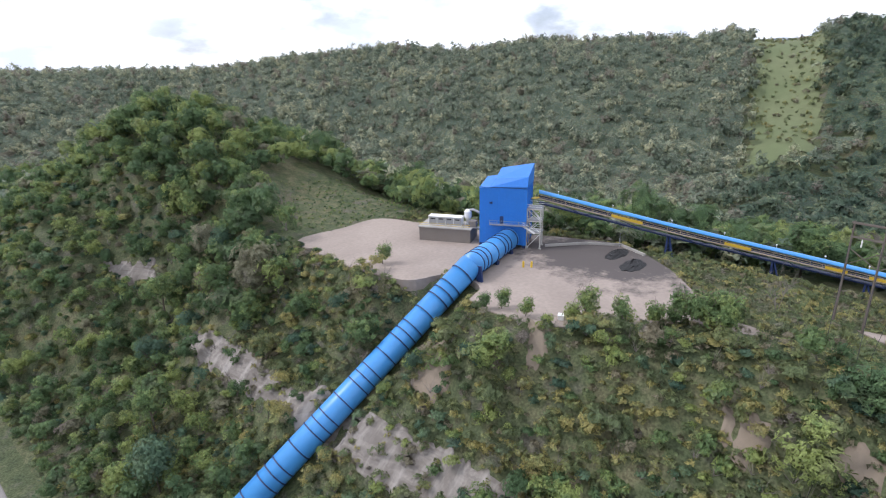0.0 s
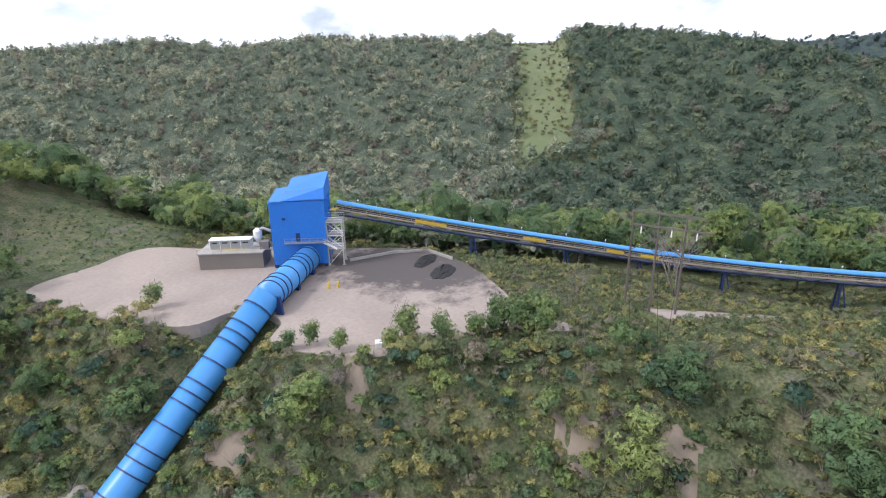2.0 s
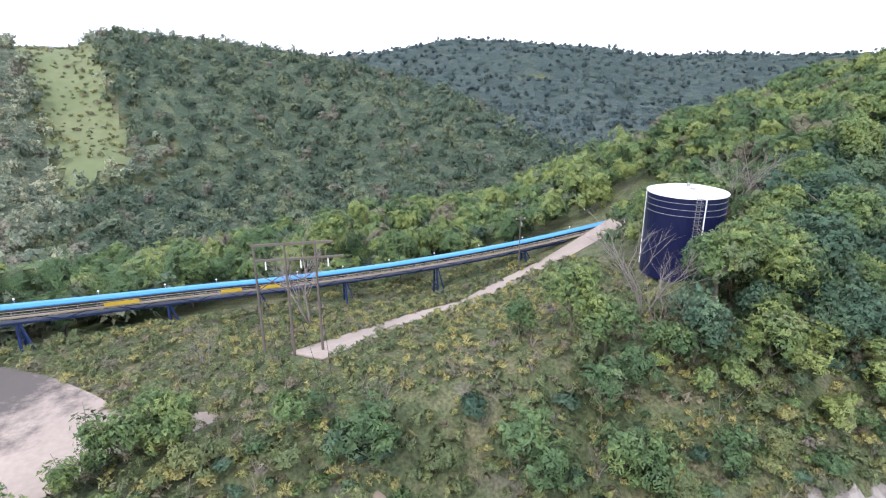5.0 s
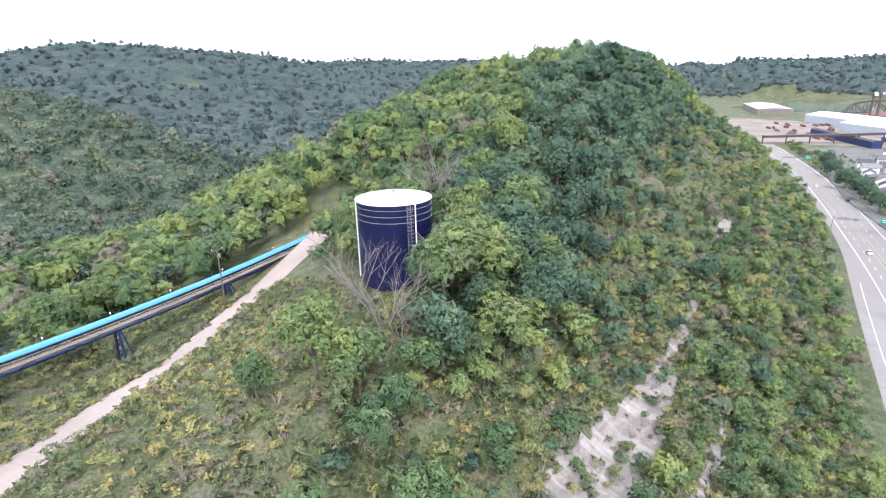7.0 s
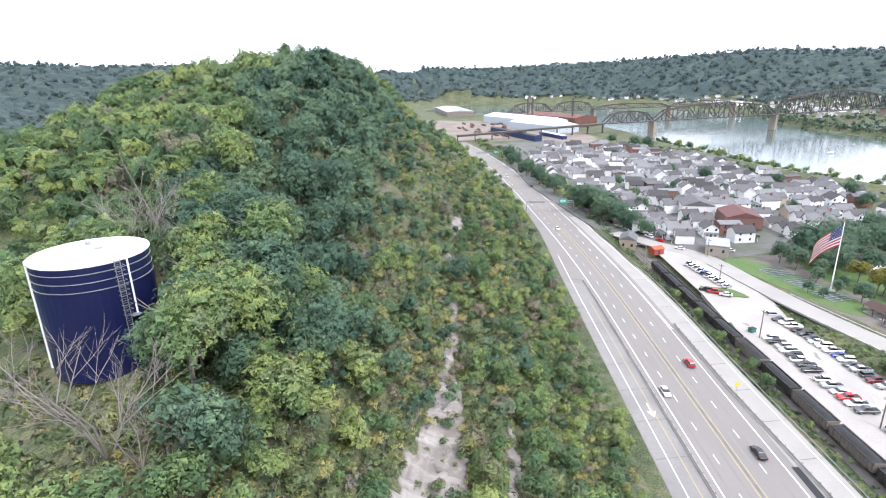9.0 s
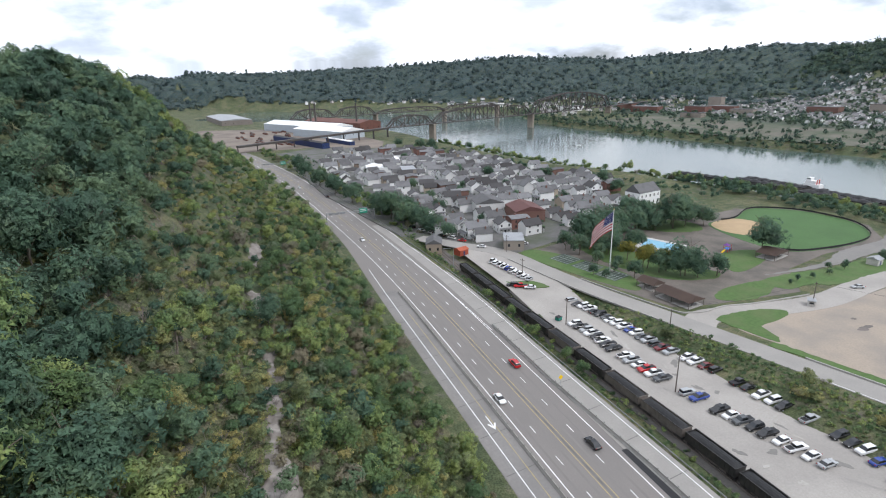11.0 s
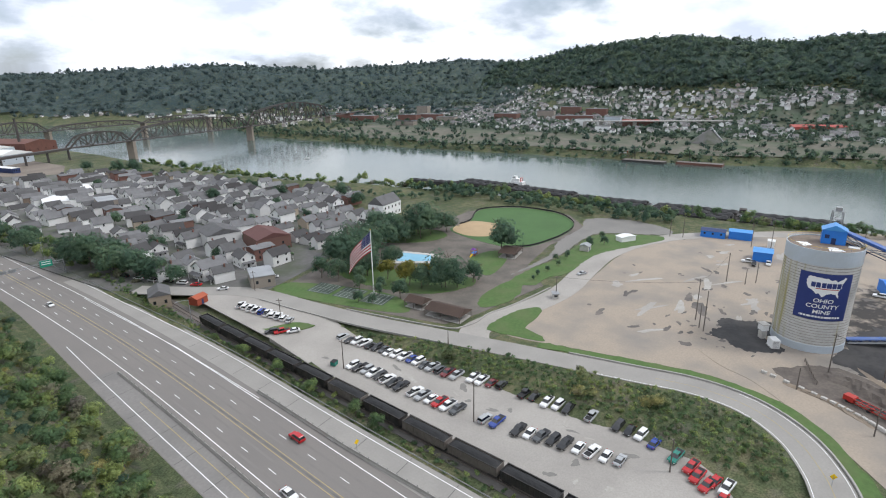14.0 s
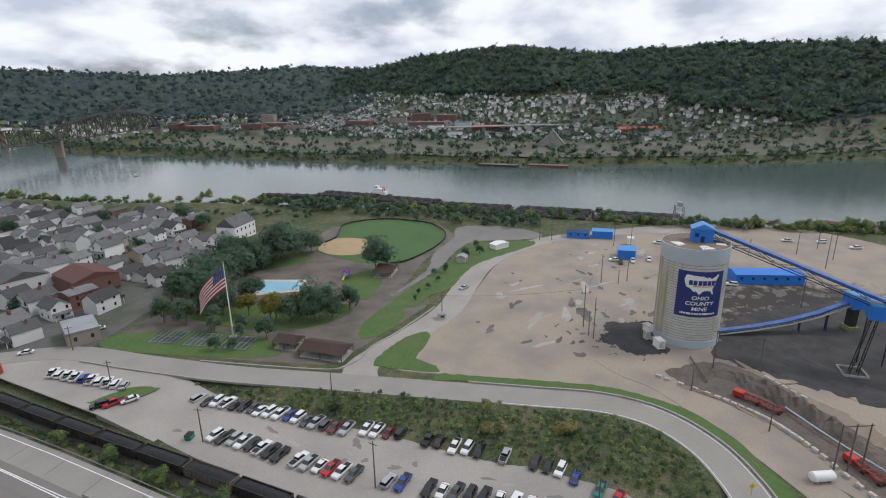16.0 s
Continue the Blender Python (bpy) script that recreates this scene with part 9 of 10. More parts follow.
def bush_belt(name, xs, ys, label, material, size=(0.8, 1.8), protos=None, category="shrubs", sink=0.2):
    xs, ys = np.array(xs), np.array(ys)
    o = tri_mesh(name, scatter(protos or P_BUSH, on_ground(xs, ys, sink), RNG.uniform(*size, len(xs)), RNG, 0.35), material)
    return tagged(o, label, category, kind="stuff")


# the planted bank between car park and road, the railway hedge, the river bank
x, y = jitter(60, 100, 56, 200, 1.5, RNG)
ac = np.array([p[:2] for p in ACCESS])
d = np.min(np.hypot(x[:, None] - ac[None, :, 0], y[:, None] - ac[None, :, 1]), 1)
edge = 69.0 - 0.085 * (y - 140) + 1.2 * sst(120, 100, y)
keep = (x > edge) & (d > 5.6) & (x < 97) & (RNG.random(len(x)) < 0.9) & (x < np.interp(y, ac[::-1, 1][2:], ac[::-1, 0][2:]) + 0 * x)
inner = (y < 90) & (y > 60) & (x > 74) & (x < 92) & (d > 5.4)
keep |= inner
low = RNG.random(len(x)) < 0.86
bush_belt("bank_shrubs", x[keep & low], y[keep & low], "low green weeds on the car park bank", M_LEAF, (0.8, 1.5), P_TUFT)
bush_belt("bank_shrubs", x[keep & ~low], y[keep & ~low], "small green shrubs on the car park bank", M_LEAF, (0.4, 0.9))
bx, by = np.array([76, 78, 80, 84, 85, 86, 79, 70.5, 72]), np.array([108, 106, 109, 88, 91, 87, 104, 150, 148])
bush_belt("bank_shrubs", bx, by, "large yellow-green shrubs on the car park bank", M_SCRUB, (1.6, 2.3))
x, y = jitter(26, 42, -40, 330, 2.0, RNG)
rx2 = np.interp(y, ry, rx)
keep = (x > HWE(y) + 1.6) & (x < rx2 - 2.1) & (RNG.random(len(x)) < 0.85)
keep |= (x > rx2 + 2.3) & (x < rx2 + 4.6) & (y < 215) & (y > 60) & (RNG.random(len(x)) < 0.35)
bush_belt("railway_shrubs", x[keep], y[keep], "dark green shrubs between highway and railway", M_LEAF, (0.4, 0.95))
for k, (x, y) in enumerate(((32.5, 150), (32.3, 141), (31.5, 168), (32, 186), (30.5, 204))):
    o = copy_thing(SINGLE[2], pose(x, y, gz(x, y) - 0.1, 0, 0, 60 * k))
    o.scale = (0.6, 0.6, 0.55)
    o["label"] = "small green tree between highway and railway"
x, y = jitter(-30, 40, 300, 760, 6.0, RNG)
keep = (x > HWE(y) + 4) & (x < HWE(y) + 22) & (RNG.random(len(x)) < 0.8)
bush_belt("roadside_woods", x[keep], y[keep], "green trees along the far highway edge", M_LEAF, (0.45, 0.95), P_MID, "woods")
x, y = jitter(140, 420, -160, 720, 4.6, RNG)
vn = np.interp(y, VY, VN)
keep = (x > vn - 15) & (x < vn - 2.5) & (RNG.random(len(x)) < np.where(y > 360, 0.85, np.where(y < 200, 0.5, 0.85))) & ~((y < 20) & (RNG.random(len(x)) < 0.5))
bush_belt("river_woods", x[keep], y[keep], "green riverside trees and shrubs", M_LEAF, (0.55, 1.15), P_MID, "woods", 0.0)
keep = (x > vn - 20) & (x < vn - 4) & (y > -60) & (y < 120) & (RNG.random(len(x)) < 0.8)
bush_belt("river_woods", x[keep], y[keep], "full green trees behind the plant yard", M_LEAF, (0.6, 1.15), P_MID, "woods", 0.0)
keep = (x > vn - 46) & (x < vn - 14) & (y > 150) & (y < 360) & ~inside(FIELD, x, y) & (x > 262) & (RNG.random(len(x)) < 0.6)
bush_belt("river_woods", x[keep], y[keep], "green trees behind the ball field", M_LEAF2, (0.5, 1.0), P_MID, "woods", 0.0)
x, y = jitter(150, 300, 300, 700, 5.0, RNG)
vn = np.interp(y, VY, VN)
keep = (x > vn - 62) & (x < vn - 46) & (RNG.random(len(x)) < 0.45)
bush_belt("levee_shrubs", x[keep], y[keep], "green shrubs and small trees behind the levee", M_LEAF2, (0.35, 0.8), P_MID, "shrubs", 0.0)
x, y = jitter(-4, 186, 276, 640, 8.0, RNG)
keep = (RNG.random(len(x)) < 0.5) & (x > HWE(y) + 24)
bush_belt("garden_shrubs", x[keep], y[keep], "dark green garden shrubs and small trees between the town houses", M_LEAF2, (0.22, 0.5), P_MID, "shrubs", 0.0)
# grass strip of the levee
tagged(part("pavement", ribbon([(float(np.interp(yy, VY, VN)) - 34, float(yy)) for yy in range(340, 760, 20)], -11, 11, lambda x, y: gz(x, y) + 0.12, 0.3), M_LAWN), "mown grass levee beside the river", "levee", kind="structure")


# ---- houses ----
M_SIDING = mat("painted house siding", (0.82, 0.82, 0.81), 0.8, grain=1.5, vary=0.06, big=0.2, vary2=0.12, per="ob", pv=0.5, tint=(0.30, 0.29, 0.28))
M_SIDING2 = mat("tan and brown house siding", (0.42, 0.36, 0.28), 0.85, grain=1.5, vary=0.1, vary2=0.2, per="ob", pv=0.8, tint=(0.16, 0.11, 0.085))
M_BRICK = mat("dark red brick", (0.17, 0.082, 0.066), 0.9, grain=4, vary=0.2, vary2=0.25, per="ob", pv=0.5, tint=(0.15, 0.10, 0.08))
M_ROOF = mat("grey shingle roof", (0.19, 0.19, 0.195), 0.9, grain=3, vary=0.25, big=0.3, vary2=0.4, dark=(0.10, 0.095, 0.09), per="ob", pv=1.0, tint=(0.035, 0.032, 0.032))


def make_house(kind, far=False):
    words = {"gable": "white-sided two-storey frame house with a dark gable roof", "cross": "pale frame house with crossed gable roofs", "low": "small pale house with a porch roof", "brick": "plain dark brick house with a low roof", "tan": "tan frame house with a grey gable roof"}[kind]
    h = thing("house", (0, 0, 0), 0, words, "house", "town houses")
    wall = M_BRICK if kind == "brick" else M_SIDING2 if kind == "tan" else M_SIDING
    w, d, e, rg = {"gable": (7.0, 10.5, 5.4, 2.6), "cross": (8.0, 10.0, 5.2, 2.6), "low": (7.5, 11.0, 3.2, 2.2), "brick": (8.5, 12.0, 6.2, 0.9), "tan": (7.4, 10.0, 5.2, 2.4)}[kind]
    b = bmesh.new()
    v = [b.verts.new(p) for p in ((-w / 2, -d / 2, 0), (w / 2, -d / 2, 0), (w / 2, -d / 2, e), (0, -d / 2, e + rg), (-w / 2, -d / 2, e), (-w / 2, d / 2, 0), (w / 2, d / 2, 0), (w / 2, d / 2, e), (0, d / 2, e + rg), (-w / 2, d / 2, e))]
    for q in ((0, 1, 2, 3, 4), (9, 8, 7, 6, 5), (1, 6, 7, 2), (5, 0, 4, 9)):
        b.faces.new([v[i] for i in q])
    part("wall", b, wall, h)
    for s in (-1, 1):
        r = bmesh.new()
        k = (rg + 0.25) / (w / 2)
        hexa(r, [(0, -d / 2 - 0.35, e + rg + 0.02), (s * (w / 2 + 0.4), -d / 2 - 0.35, e - 0.4 * k), (s * (w / 2 + 0.4), d / 2 + 0.35, e - 0.4 * k), (0, d / 2 + 0.35, e + rg + 0.02),
                 (0, -d / 2 - 0.35, e + rg + 0.2), (s * (w / 2 + 0.4), -d / 2 - 0.35, e - 0.4 * k + 0.18), (s * (w / 2 + 0.4), d / 2 + 0.35, e - 0.4 * k + 0.18), (0, d / 2 + 0.35, e + rg + 0.2)])
        bmesh.ops.recalc_face_normals(r, faces=r.faces)
        if s < 0:
            roof = part("roof", r, M_ROOF, h)
        else:
            roof.data.materials.clear()
            r.from_mesh(roof.data); r.to_mesh(roof.data); r.free()
            roof.data.materials.append(M_ROOF)
    if kind in ("cross", "gable", "tan") and not far:
        r = bmesh.new()
        hexa(r, [(-w / 2 + 0.3, -d / 2 - 2.0, 2.6), (w / 2 - 0.3, -d / 2 - 2.0, 2.6), (w / 2 - 0.3, -d / 2, 3.1), (-w / 2 + 0.3, -d / 2, 3.1), (-w / 2 + 0.3, -d / 2 - 2.0, 2.75), (w / 2 - 0.3, -d / 2 - 2.0, 2.75), (w / 2 - 0.3, -d / 2, 3.25), (-w / 2 + 0.3, -d / 2, 3.25)])
        part("porch_roof", r, M_ROOF, h)
        for s in (() if far else (-1, 1)):
            part("porch_post", box(s * (w / 2 - 0.6) - 0.08, s * (w / 2 - 0.6) + 0.08, -d / 2 - 1.9, -d / 2 - 1.75, 0, 2.6), M_WHITE, h)
    if not far:
        part("chimney", box(0.7, 1.4, 1.0, 1.7, e + 0.5, e + rg + 0.9), M_BRICK, h)
    if not far:
        part("door", box(-0.5, 0.5, -d / 2 - 0.06, -d / 2, 0.1, 2.2), M_DARK, h)
    for z in ((1.2, 4.0) if e > 4 and not far else (3.6,) if e > 4 else (1.2,)):
        for x in (-w * 0.3, w * 0.3):
            part("window", box(x - 0.45, x + 0.45, -d / 2 - 0.05, -d / 2, z, z + 1.3), M_GLASS, h)
        for y in ((0.0,) if far else (-d * 0.25, d * 0.25)):
            part("window", box(-w / 2 - 0.05, -w / 2, y - 0.45, y + 0.45, z, z + 1.3), M_GLASS, h)
    return h


KINDS = ["gable", "cross", "low", "brick", "tan"]
HOUSE = {}
hrng = random.Random(5)


def put_house(kind, x, y, turn, s=1.0):
    m = pose(x, y, gz(x, y) + 0.02, 0, 0, turn)
    far = y > 350
    if (kind, far) in HOUSE:
        o = copy_thing(HOUSE[kind, far], m)
    else:
        o = HOUSE[kind, far] = make_house(kind, far)
        o.matrix_basis = m
    o.scale = (s, s * hrng.uniform(0.9, 1.1), s * hrng.uniform(0.9, 1.1))
    return o


TOWN = [(48, 284), (64, 262), (120, 272), (158, 276), (184, 292), (206, 330), (214, 392), (188, 500), (166, 580), (130, 645), (92, 690), (40, 650), (18, 560), (22, 450), (28, 380), (38, 320)]
count = 0
for i in range(-3, 14):
    for j in range(-2, 34):
        # streets run along the valley; lots back on to each other
        u, v = i * 15.5 + (0 if i % 2 else 3.5), j * 12.6 + hrng.uniform(-1.5, 1.5)
        x, y = 44 + u * 0.985 - v * 0.03 * 0.8 + 0.0, 258 + v * 0.985 + u * 0.10
        if not inside(TOWN, np.array([x]), np.array([y]))[0] or hrng.random() < 0.07 or j % 8 == 5:
            continue
        if (174 < x < 216 and 292 < y < 326) or (58 < x < 80 and 248 < y < 266) or (88 < x < 116 and 290 < y < 320):
            continue
        kind = hrng.choices(KINDS, (7, 6, 4, 0.6, 1.6))[0]
        put_house(kind, x + hrng.uniform(-1, 1), y, hrng.choice((82, 262, 98, 278)) + hrng.uniform(-6, 6) if hrng.random() < 0.75 else hrng.choice((-6, 176)), hrng.uniform(0.92, 1.15))
        count += 1


def big_building(x, y, turn, w, d, h, material, roof, label, gable=0.0, floors=2, bays=5, name="building", z=None):
    z = gz(x, y) if z is None else z
    b = thing(name, (x, y, z), turn, label, "building")
    part("wall", box(-w / 2, w / 2, -d / 2, d / 2, -1.0, h), material, b)
    r = bmesh.new()
    g = max(gable, 0.35)
    k = 0.02 if gable else 0.5
    hexa(r, [(-w / 2 - 0.2, -d / 2 - 0.2, h), (w / 2 + 0.2, -d / 2 - 0.2, h), (w / 2 + 0.2, d / 2 + 0.2, h), (-w / 2 - 0.2, d / 2 + 0.2, h), (-w / 2 - 0.2, -d * k, h + g), (w / 2 + 0.2, -d * k, h + g), (w / 2 + 0.2, d * k, h + g), (-w / 2 - 0.2, d * k, h + g)])
    part("roof", r, roof, b)
    for f in range(floors):
        for k in range(bays):
            xx = -w / 2 + (k + 0.5) * w / bays
            zz = h * (f + 0.3) / floors
            part("window", box(xx - 0.5, xx + 0.5, -d / 2 - 0.06, -d / 2, zz, zz + min(1.6, h / floors * 0.45)), M_GLASS, b)
    for k in range(max(2, bays // 2)):
        yy = -d / 2 + (k + 0.5) * d / max(2, bays // 2)
        part("window", box(-w / 2 - 0.06, -w / 2, yy - 0.5, yy + 0.5, h * 0.4, h * 0.4 + 1.4), M_GLASS, b)
    return b


M_TANBLK = mat("tan block wall", (0.27, 0.235, 0.20), 0.9, grain=4, vary=0.12, vary2=0.2)
big_building(69.5, 257, 66, 14, 10, 5.0, M_TANBLK, M_STEEL, "plain tan block garage with a flat roof", 0, 1, 3)
big_building(32, 272, 70, 11, 8, 5.5, M_SIDING2, M_ROOF, "grey two-storey house beside the railway", 2.2, 2, 3)
big_building(190, 306, 12, 20, 12, 8.5, M_WHITE, M_ROOF, "white two-storey hall with a steep grey roof", 5.0, 2, 5, "hall")
big_building(204, 316, 12, 12, 9, 6.0, M_WHITE, M_ROOF, "white wing of the hall by the levee", 3.0, 2, 3, "hall")
big_building(102, 305, 80, 22, 18, 7.0, M_BRICK, mat("dull red roof", (0.115, 0.05, 0.045), 0.85), "large red-roofed brick hall among the houses", 2.6, 1, 5, "hall")
big_building(88, 330, 80, 20, 18, 7.5, M_SIDING, M_ROOF, "large grey-roofed hall among the houses", 3.0, 2, 5, "hall")
big_building(78, 470, 80, 20, 12, 9, M_TANBLK, M_STEEL, "tan three-storey block with many windows", 0, 3, 7)
big_building(60, 520, 80, 26, 16, 5, M_WHITE, M_WHITE, "low white-roofed commercial building", 1.2, 1, 5)
big_building(88, 560, 80, 24, 14, 5, M_WHITE, M_WHITE, "low white-roofed commercial building", 1.2, 1, 5)
big_building(110, 600, 80, 30, 16, 5, M_SIDING, M_WHITE, "low pale commercial building with a flat roof", 0, 1, 5)
# steel works beyond the town
M_BROWNSHED = mat("rust brown sheet roof", (0.14, 0.06, 0.045), 0.8, grain=0.5, vary=0.25, vary2=0.3)
big_building(52, 985, 119, 190, 46, 12, M_BAND, M_WHITE, "long works shed with a white sheet roof", 5, 1, 10, "works_shed")
big_building(72, 880, 119, 120, 44, 11, M_BAND, M_WHITE, "wide works shed with a white sheet roof", 5, 1, 6, "works_shed")
big_building(112, 985, 119, 150, 46, 15, M_BROWNSHED, M_BROWNSHED, "long rust-brown works shed", 4, 1, 8, "works_shed")
big_building(-78, 1330, 100, 220, 60, 10, M_BLOCK, M_STEEL, "long grey works shed beyond the scrap yard", 3, 1, 8, "works_shed")
big_building(20, 795, 110, 150, 10, 7, M_DKBLUE, M_DARK, "long dark conveyor shed behind the town", 1.2, 1, 6, "works_shed")
big_building(72, 775, 108, 70, 7, 5, M_DKBLUE, M_WHITE, "long dark shed with a white roof strip", 1.2, 1, 6, "works_shed")
for x, y in ((62, 1000), (70, 996), (128, 930)):
    st = thing("chimney_stack", (x, y, 0), 0, "tall dark steel chimney stack of the works", "chimney stack", "works stacks")
    part("shaft", tube([(0, 0, 0), (0, 0, 46)], [1.8, 1.3], 12), M_RUSTSTEEL, st)
    part("rim", lathe([(1.3, 45.6), (1.6, 45.7), (1.6, 46.2), (1.2, 46.2)], 12), M_DARK, st)
for k in range(46):
    x, y = -95 + 140 * hrng.random(), 780 + 240 * hrng.random()
    if x > 20 and y > 820 or x < HWX(y) + 55:
        continue
    pile = thing("scrap_pile", (x, y, 0.5), 100 + hrng.uniform(-8, 8), "low rusty pile of steel stock in the works yard", "scrap pile", "works piles")
    part("bundle", box(-9, 9, -1.4, 1.4, 0, hrng.uniform(1.0, 2.2)), M_BROWNSHED, pile)
    part("bundle", box(-7, 7, -0.9, 0.9, 2.2, 2.8), M_RUSTSTEEL, pile)

# ---- valley houses across the western hollow ----
for x, y, kind, t in ((-278, 128, "brick", 30), (-284, 112, "low", 40), (-352, 268, "low", 20), (-300, 150, "tan", 60), (-228, -150, "low", 20)):
    put_house(kind, x, y, t, 1.2)

# ---- bridges, river traffic, far bank ----
def truss_bridge(nodes, deck_z, heights, width, label, piers):
    """A truss bridge: spans between nodes (x, y), each with its height of truss."""
    b = thing("truss_bridge", (0, 0, 0), 0, label, "bridge")
    for (a, c), h in zip(zip(nodes, nodes[1:]), heights):
        A, C = Vector((*a, deck_z)), Vector((*c, deck_z))
        L = (C - A).length
        n = max(6, 2 * int(L / 38))
        side = (C - A).normalized().cross(Vector((0, 0, 1))) * width / 2
        sp = part("deck", beam(A, C, width, 1.2), M_RUSTSTEEL, b)
        for s in (-1, 1):
            top = []
            for k in range(n + 1):
                t = k / n
                z = h * (0.55 + 0.45 * math.sin(math.pi * t)) if 0 < k < n else 0
                top.append(A.lerp(C, t) + side * s + Vector((0, 0, z)))
            for k in range(n):
                part("chord", beam(top[k], top[k + 1], 1.5), M_RUSTSTEEL, sp)
                bot = A.lerp(C, (k + 1) / n) + side * s
                if k < n - 1:
                    part("vertical", beam(bot, top[k + 1], 0.9), M_RUSTSTEEL, sp)
                bot0 = A.lerp(C, k / n) + side * s
                if k % 2 == 0:
                    part("diagonal", beam(bot0, top[k + 1], 0.9), M_RUSTSTEEL, sp) if 0 < k else None
                else:
                    part("diagonal", beam(top[k], bot, 0.9), M_RUSTSTEEL, sp)
    for x, y in piers:
        p = part("pier", box(-2.2, 2.2, -6, 6, -13, deck_z - 0.6), M_PIER, b, "pale stone pier")
        p.matrix_basis = pose(x, y, 0, 0, 0, 22)
        cap = part("pier_cap", box(-2.8, 2.8, -6.8, 6.8, deck_z - 2.2, deck_z - 0.9), M_PIER, p)
    return b


M_PIER = mat("pale stained stone", (0.27, 0.225, 0.185), 0.9, grain=0.8, vary=0.2, vary2=0.3)
truss_bridge([(150, 815), (230, 842), (452, 926), (700, 1030)], 14, (16, 22, 34), 9, "brown steel truss bridge across the river on stone piers", [(230, 842), (452, 926), (700, 1030)])
truss_bridge([(34, 1066), (118, 1090), (204, 1115), (370, 1165), (520, 1210)], 16, (17, 17, 9, 9), 10, "distant steel truss bridge across the river", [(118, 1090), (204, 1115), (370, 1165), (520, 1210)])
approach = thing("bridge_approach", (0, 0, 0), 0, "dark steel trestle approach of the river bridge", "bridge")
part("deck", beam((-60, 738, 8), (150, 815, 13.6), 8, 2.4), M_RUSTSTEEL, approach)
for k in range(10):
    t = k / 9
    part("bent", box(-60 + 210 * t - 0.6, -60 + 210 * t + 0.6, 738 + 77 * t - 3, 738 + 77 * t + 3, 0, 8 + 4.5 * t), M_RUSTSTEEL, approach)
part("deck", beam((700, 1030, 14), (860, 1100, 16), 8, 1.4), M_RUSTSTEEL, approach)


def barge(x, y, turn, label="black steel river barge heaped with coal", load=M_COAL):
    b = thing("barge", (x, y, WATER_Z), turn, label, "barge", "coal barges")
    h = bmesh.new()
    hexa(h, [(-5.2, -27, -0.8), (5.2, -27, -0.8), (5.2, 27, -0.8), (-5.2, 27, -0.8), (-5.3, -29.5, 1.6), (5.3, -29.5, 1.6), (5.3, 29.5, 1.6), (-5.3, 29.5, 1.6)])
    part("hull", h, M_WAGON, b)
    for x0, x1, y0, y1 in ((-4.6, -4.3, -27, 27), (4.3, 4.6, -27, 27), (-4.3, 4.3, -27, -26.7), (-4.3, 4.3, 26.7, 27)):
        part("coaming", box(x0, x1, y0, y1, 1.6, 3.0), M_WAGON, b)
    bm = bmesh.new()
    rng = random.Random(int(x + y))
    g = [[bm.verts.new((u, v, 2.2 + 2.2 * (1 - (u / 4.4) ** 2) * (0.75 + 0.25 * math.sin(v * 0.7)) + rng.uniform(-0.15, 0.15))) for u in np.linspace(-4.3, 4.3, 6)] for v in np.linspace(-26.7, 26.7, 30)]
    for p, q in zip(g, g[1:]):
        for k in range(5):
            bm.faces.new((p[k], p[k + 1], q[k + 1], q[k]))
    part("coal_load", bm, load, b)


for k in range(2):
    for j in range(2):
        barge(350 + 11.0 * j - 0.9 * k, 345 - 60.5 * k, 2)
for k in range(3):
    for j in range(3):
        barge((357.5, 365, 371.5)[k] - 11.0 * j, 223 - 60.5 * k, 7)
barge(335, 392, 14)
barge(375, -30, -12, "rust-red empty river barge", M_BROWNSHED)
barge(386, -34, -12, "rust-red empty river barge", M_BROWNSHED)


def towboat(x, y, turn, s, label):
    t = thing("towboat", (x, y, WATER_Z), turn, label, "towboat", "river boats")
    h = bmesh.new()
    hexa(h, [(-3, -10, -0.8), (3, -10, -0.8), (3, 10, -0.8), (-3, 10, -0.8), (-3.6, -11, 1.6), (3.6, -11, 1.6), (3.6, 11, 1.6), (-3.6, 11, 1.6)])
    part("hull", h, M_WAGON, t)
    part("deckhouse", box(-2.8, 2.8, -7, 6, 1.6, 4.4), M_WHITE, t)
    part("upper_deck", box(-2.3, 2.3, -3, 5, 4.4, 6.8), M_WHITE, t)
    w = part("wheelhouse", box(-1.8, 1.8, 1, 4.4, 6.8, 9.0), M_WHITE, t)
    part("window", box(-1.85, 1.85, 1.3, 4.45, 7.7, 8.5), M_GLASS, w)
    part("funnel", tube([(1.2, -4, 4.4), (1.2, -4, 8.2)], 0.4, 10), M_RED, t)
    part("funnel", tube([(-1.2, -4, 4.4), (-1.2, -4, 8.2)], 0.4, 10), M_RED, t)
    t.scale = (s, s, s)


towboat(372, 322, 0, 1.0, "white towboat lying beside the coal barges")
towboat(600, 318, 10, 1.1, "white towboat moored at the far bank")
towboat(618, 348, 10, 1.0, "white towboat moored at the far bank")
boat = thing("motorboat", (370, 647, WATER_Z), 60, "small white motorboat out on the river", "boat")
h = bmesh.new()
hexa(h, [(-0.9, -2.8, -0.2), (0.9, -2.8, -0.2), (0.3, 2.6, -0.1), (-0.3, 2.6, -0.1), (-1.2, -3.0, 0.9), (1.2, -3.0, 0.9), (0.4, 3.4, 1.0), (-0.4, 3.4, 1.0)])
part("hull", h, M_WHITE, boat)
part("cabin", box(-0.8, 0.8, -0.8, 1.0, 0.9, 2.0), M_WHITE, boat)
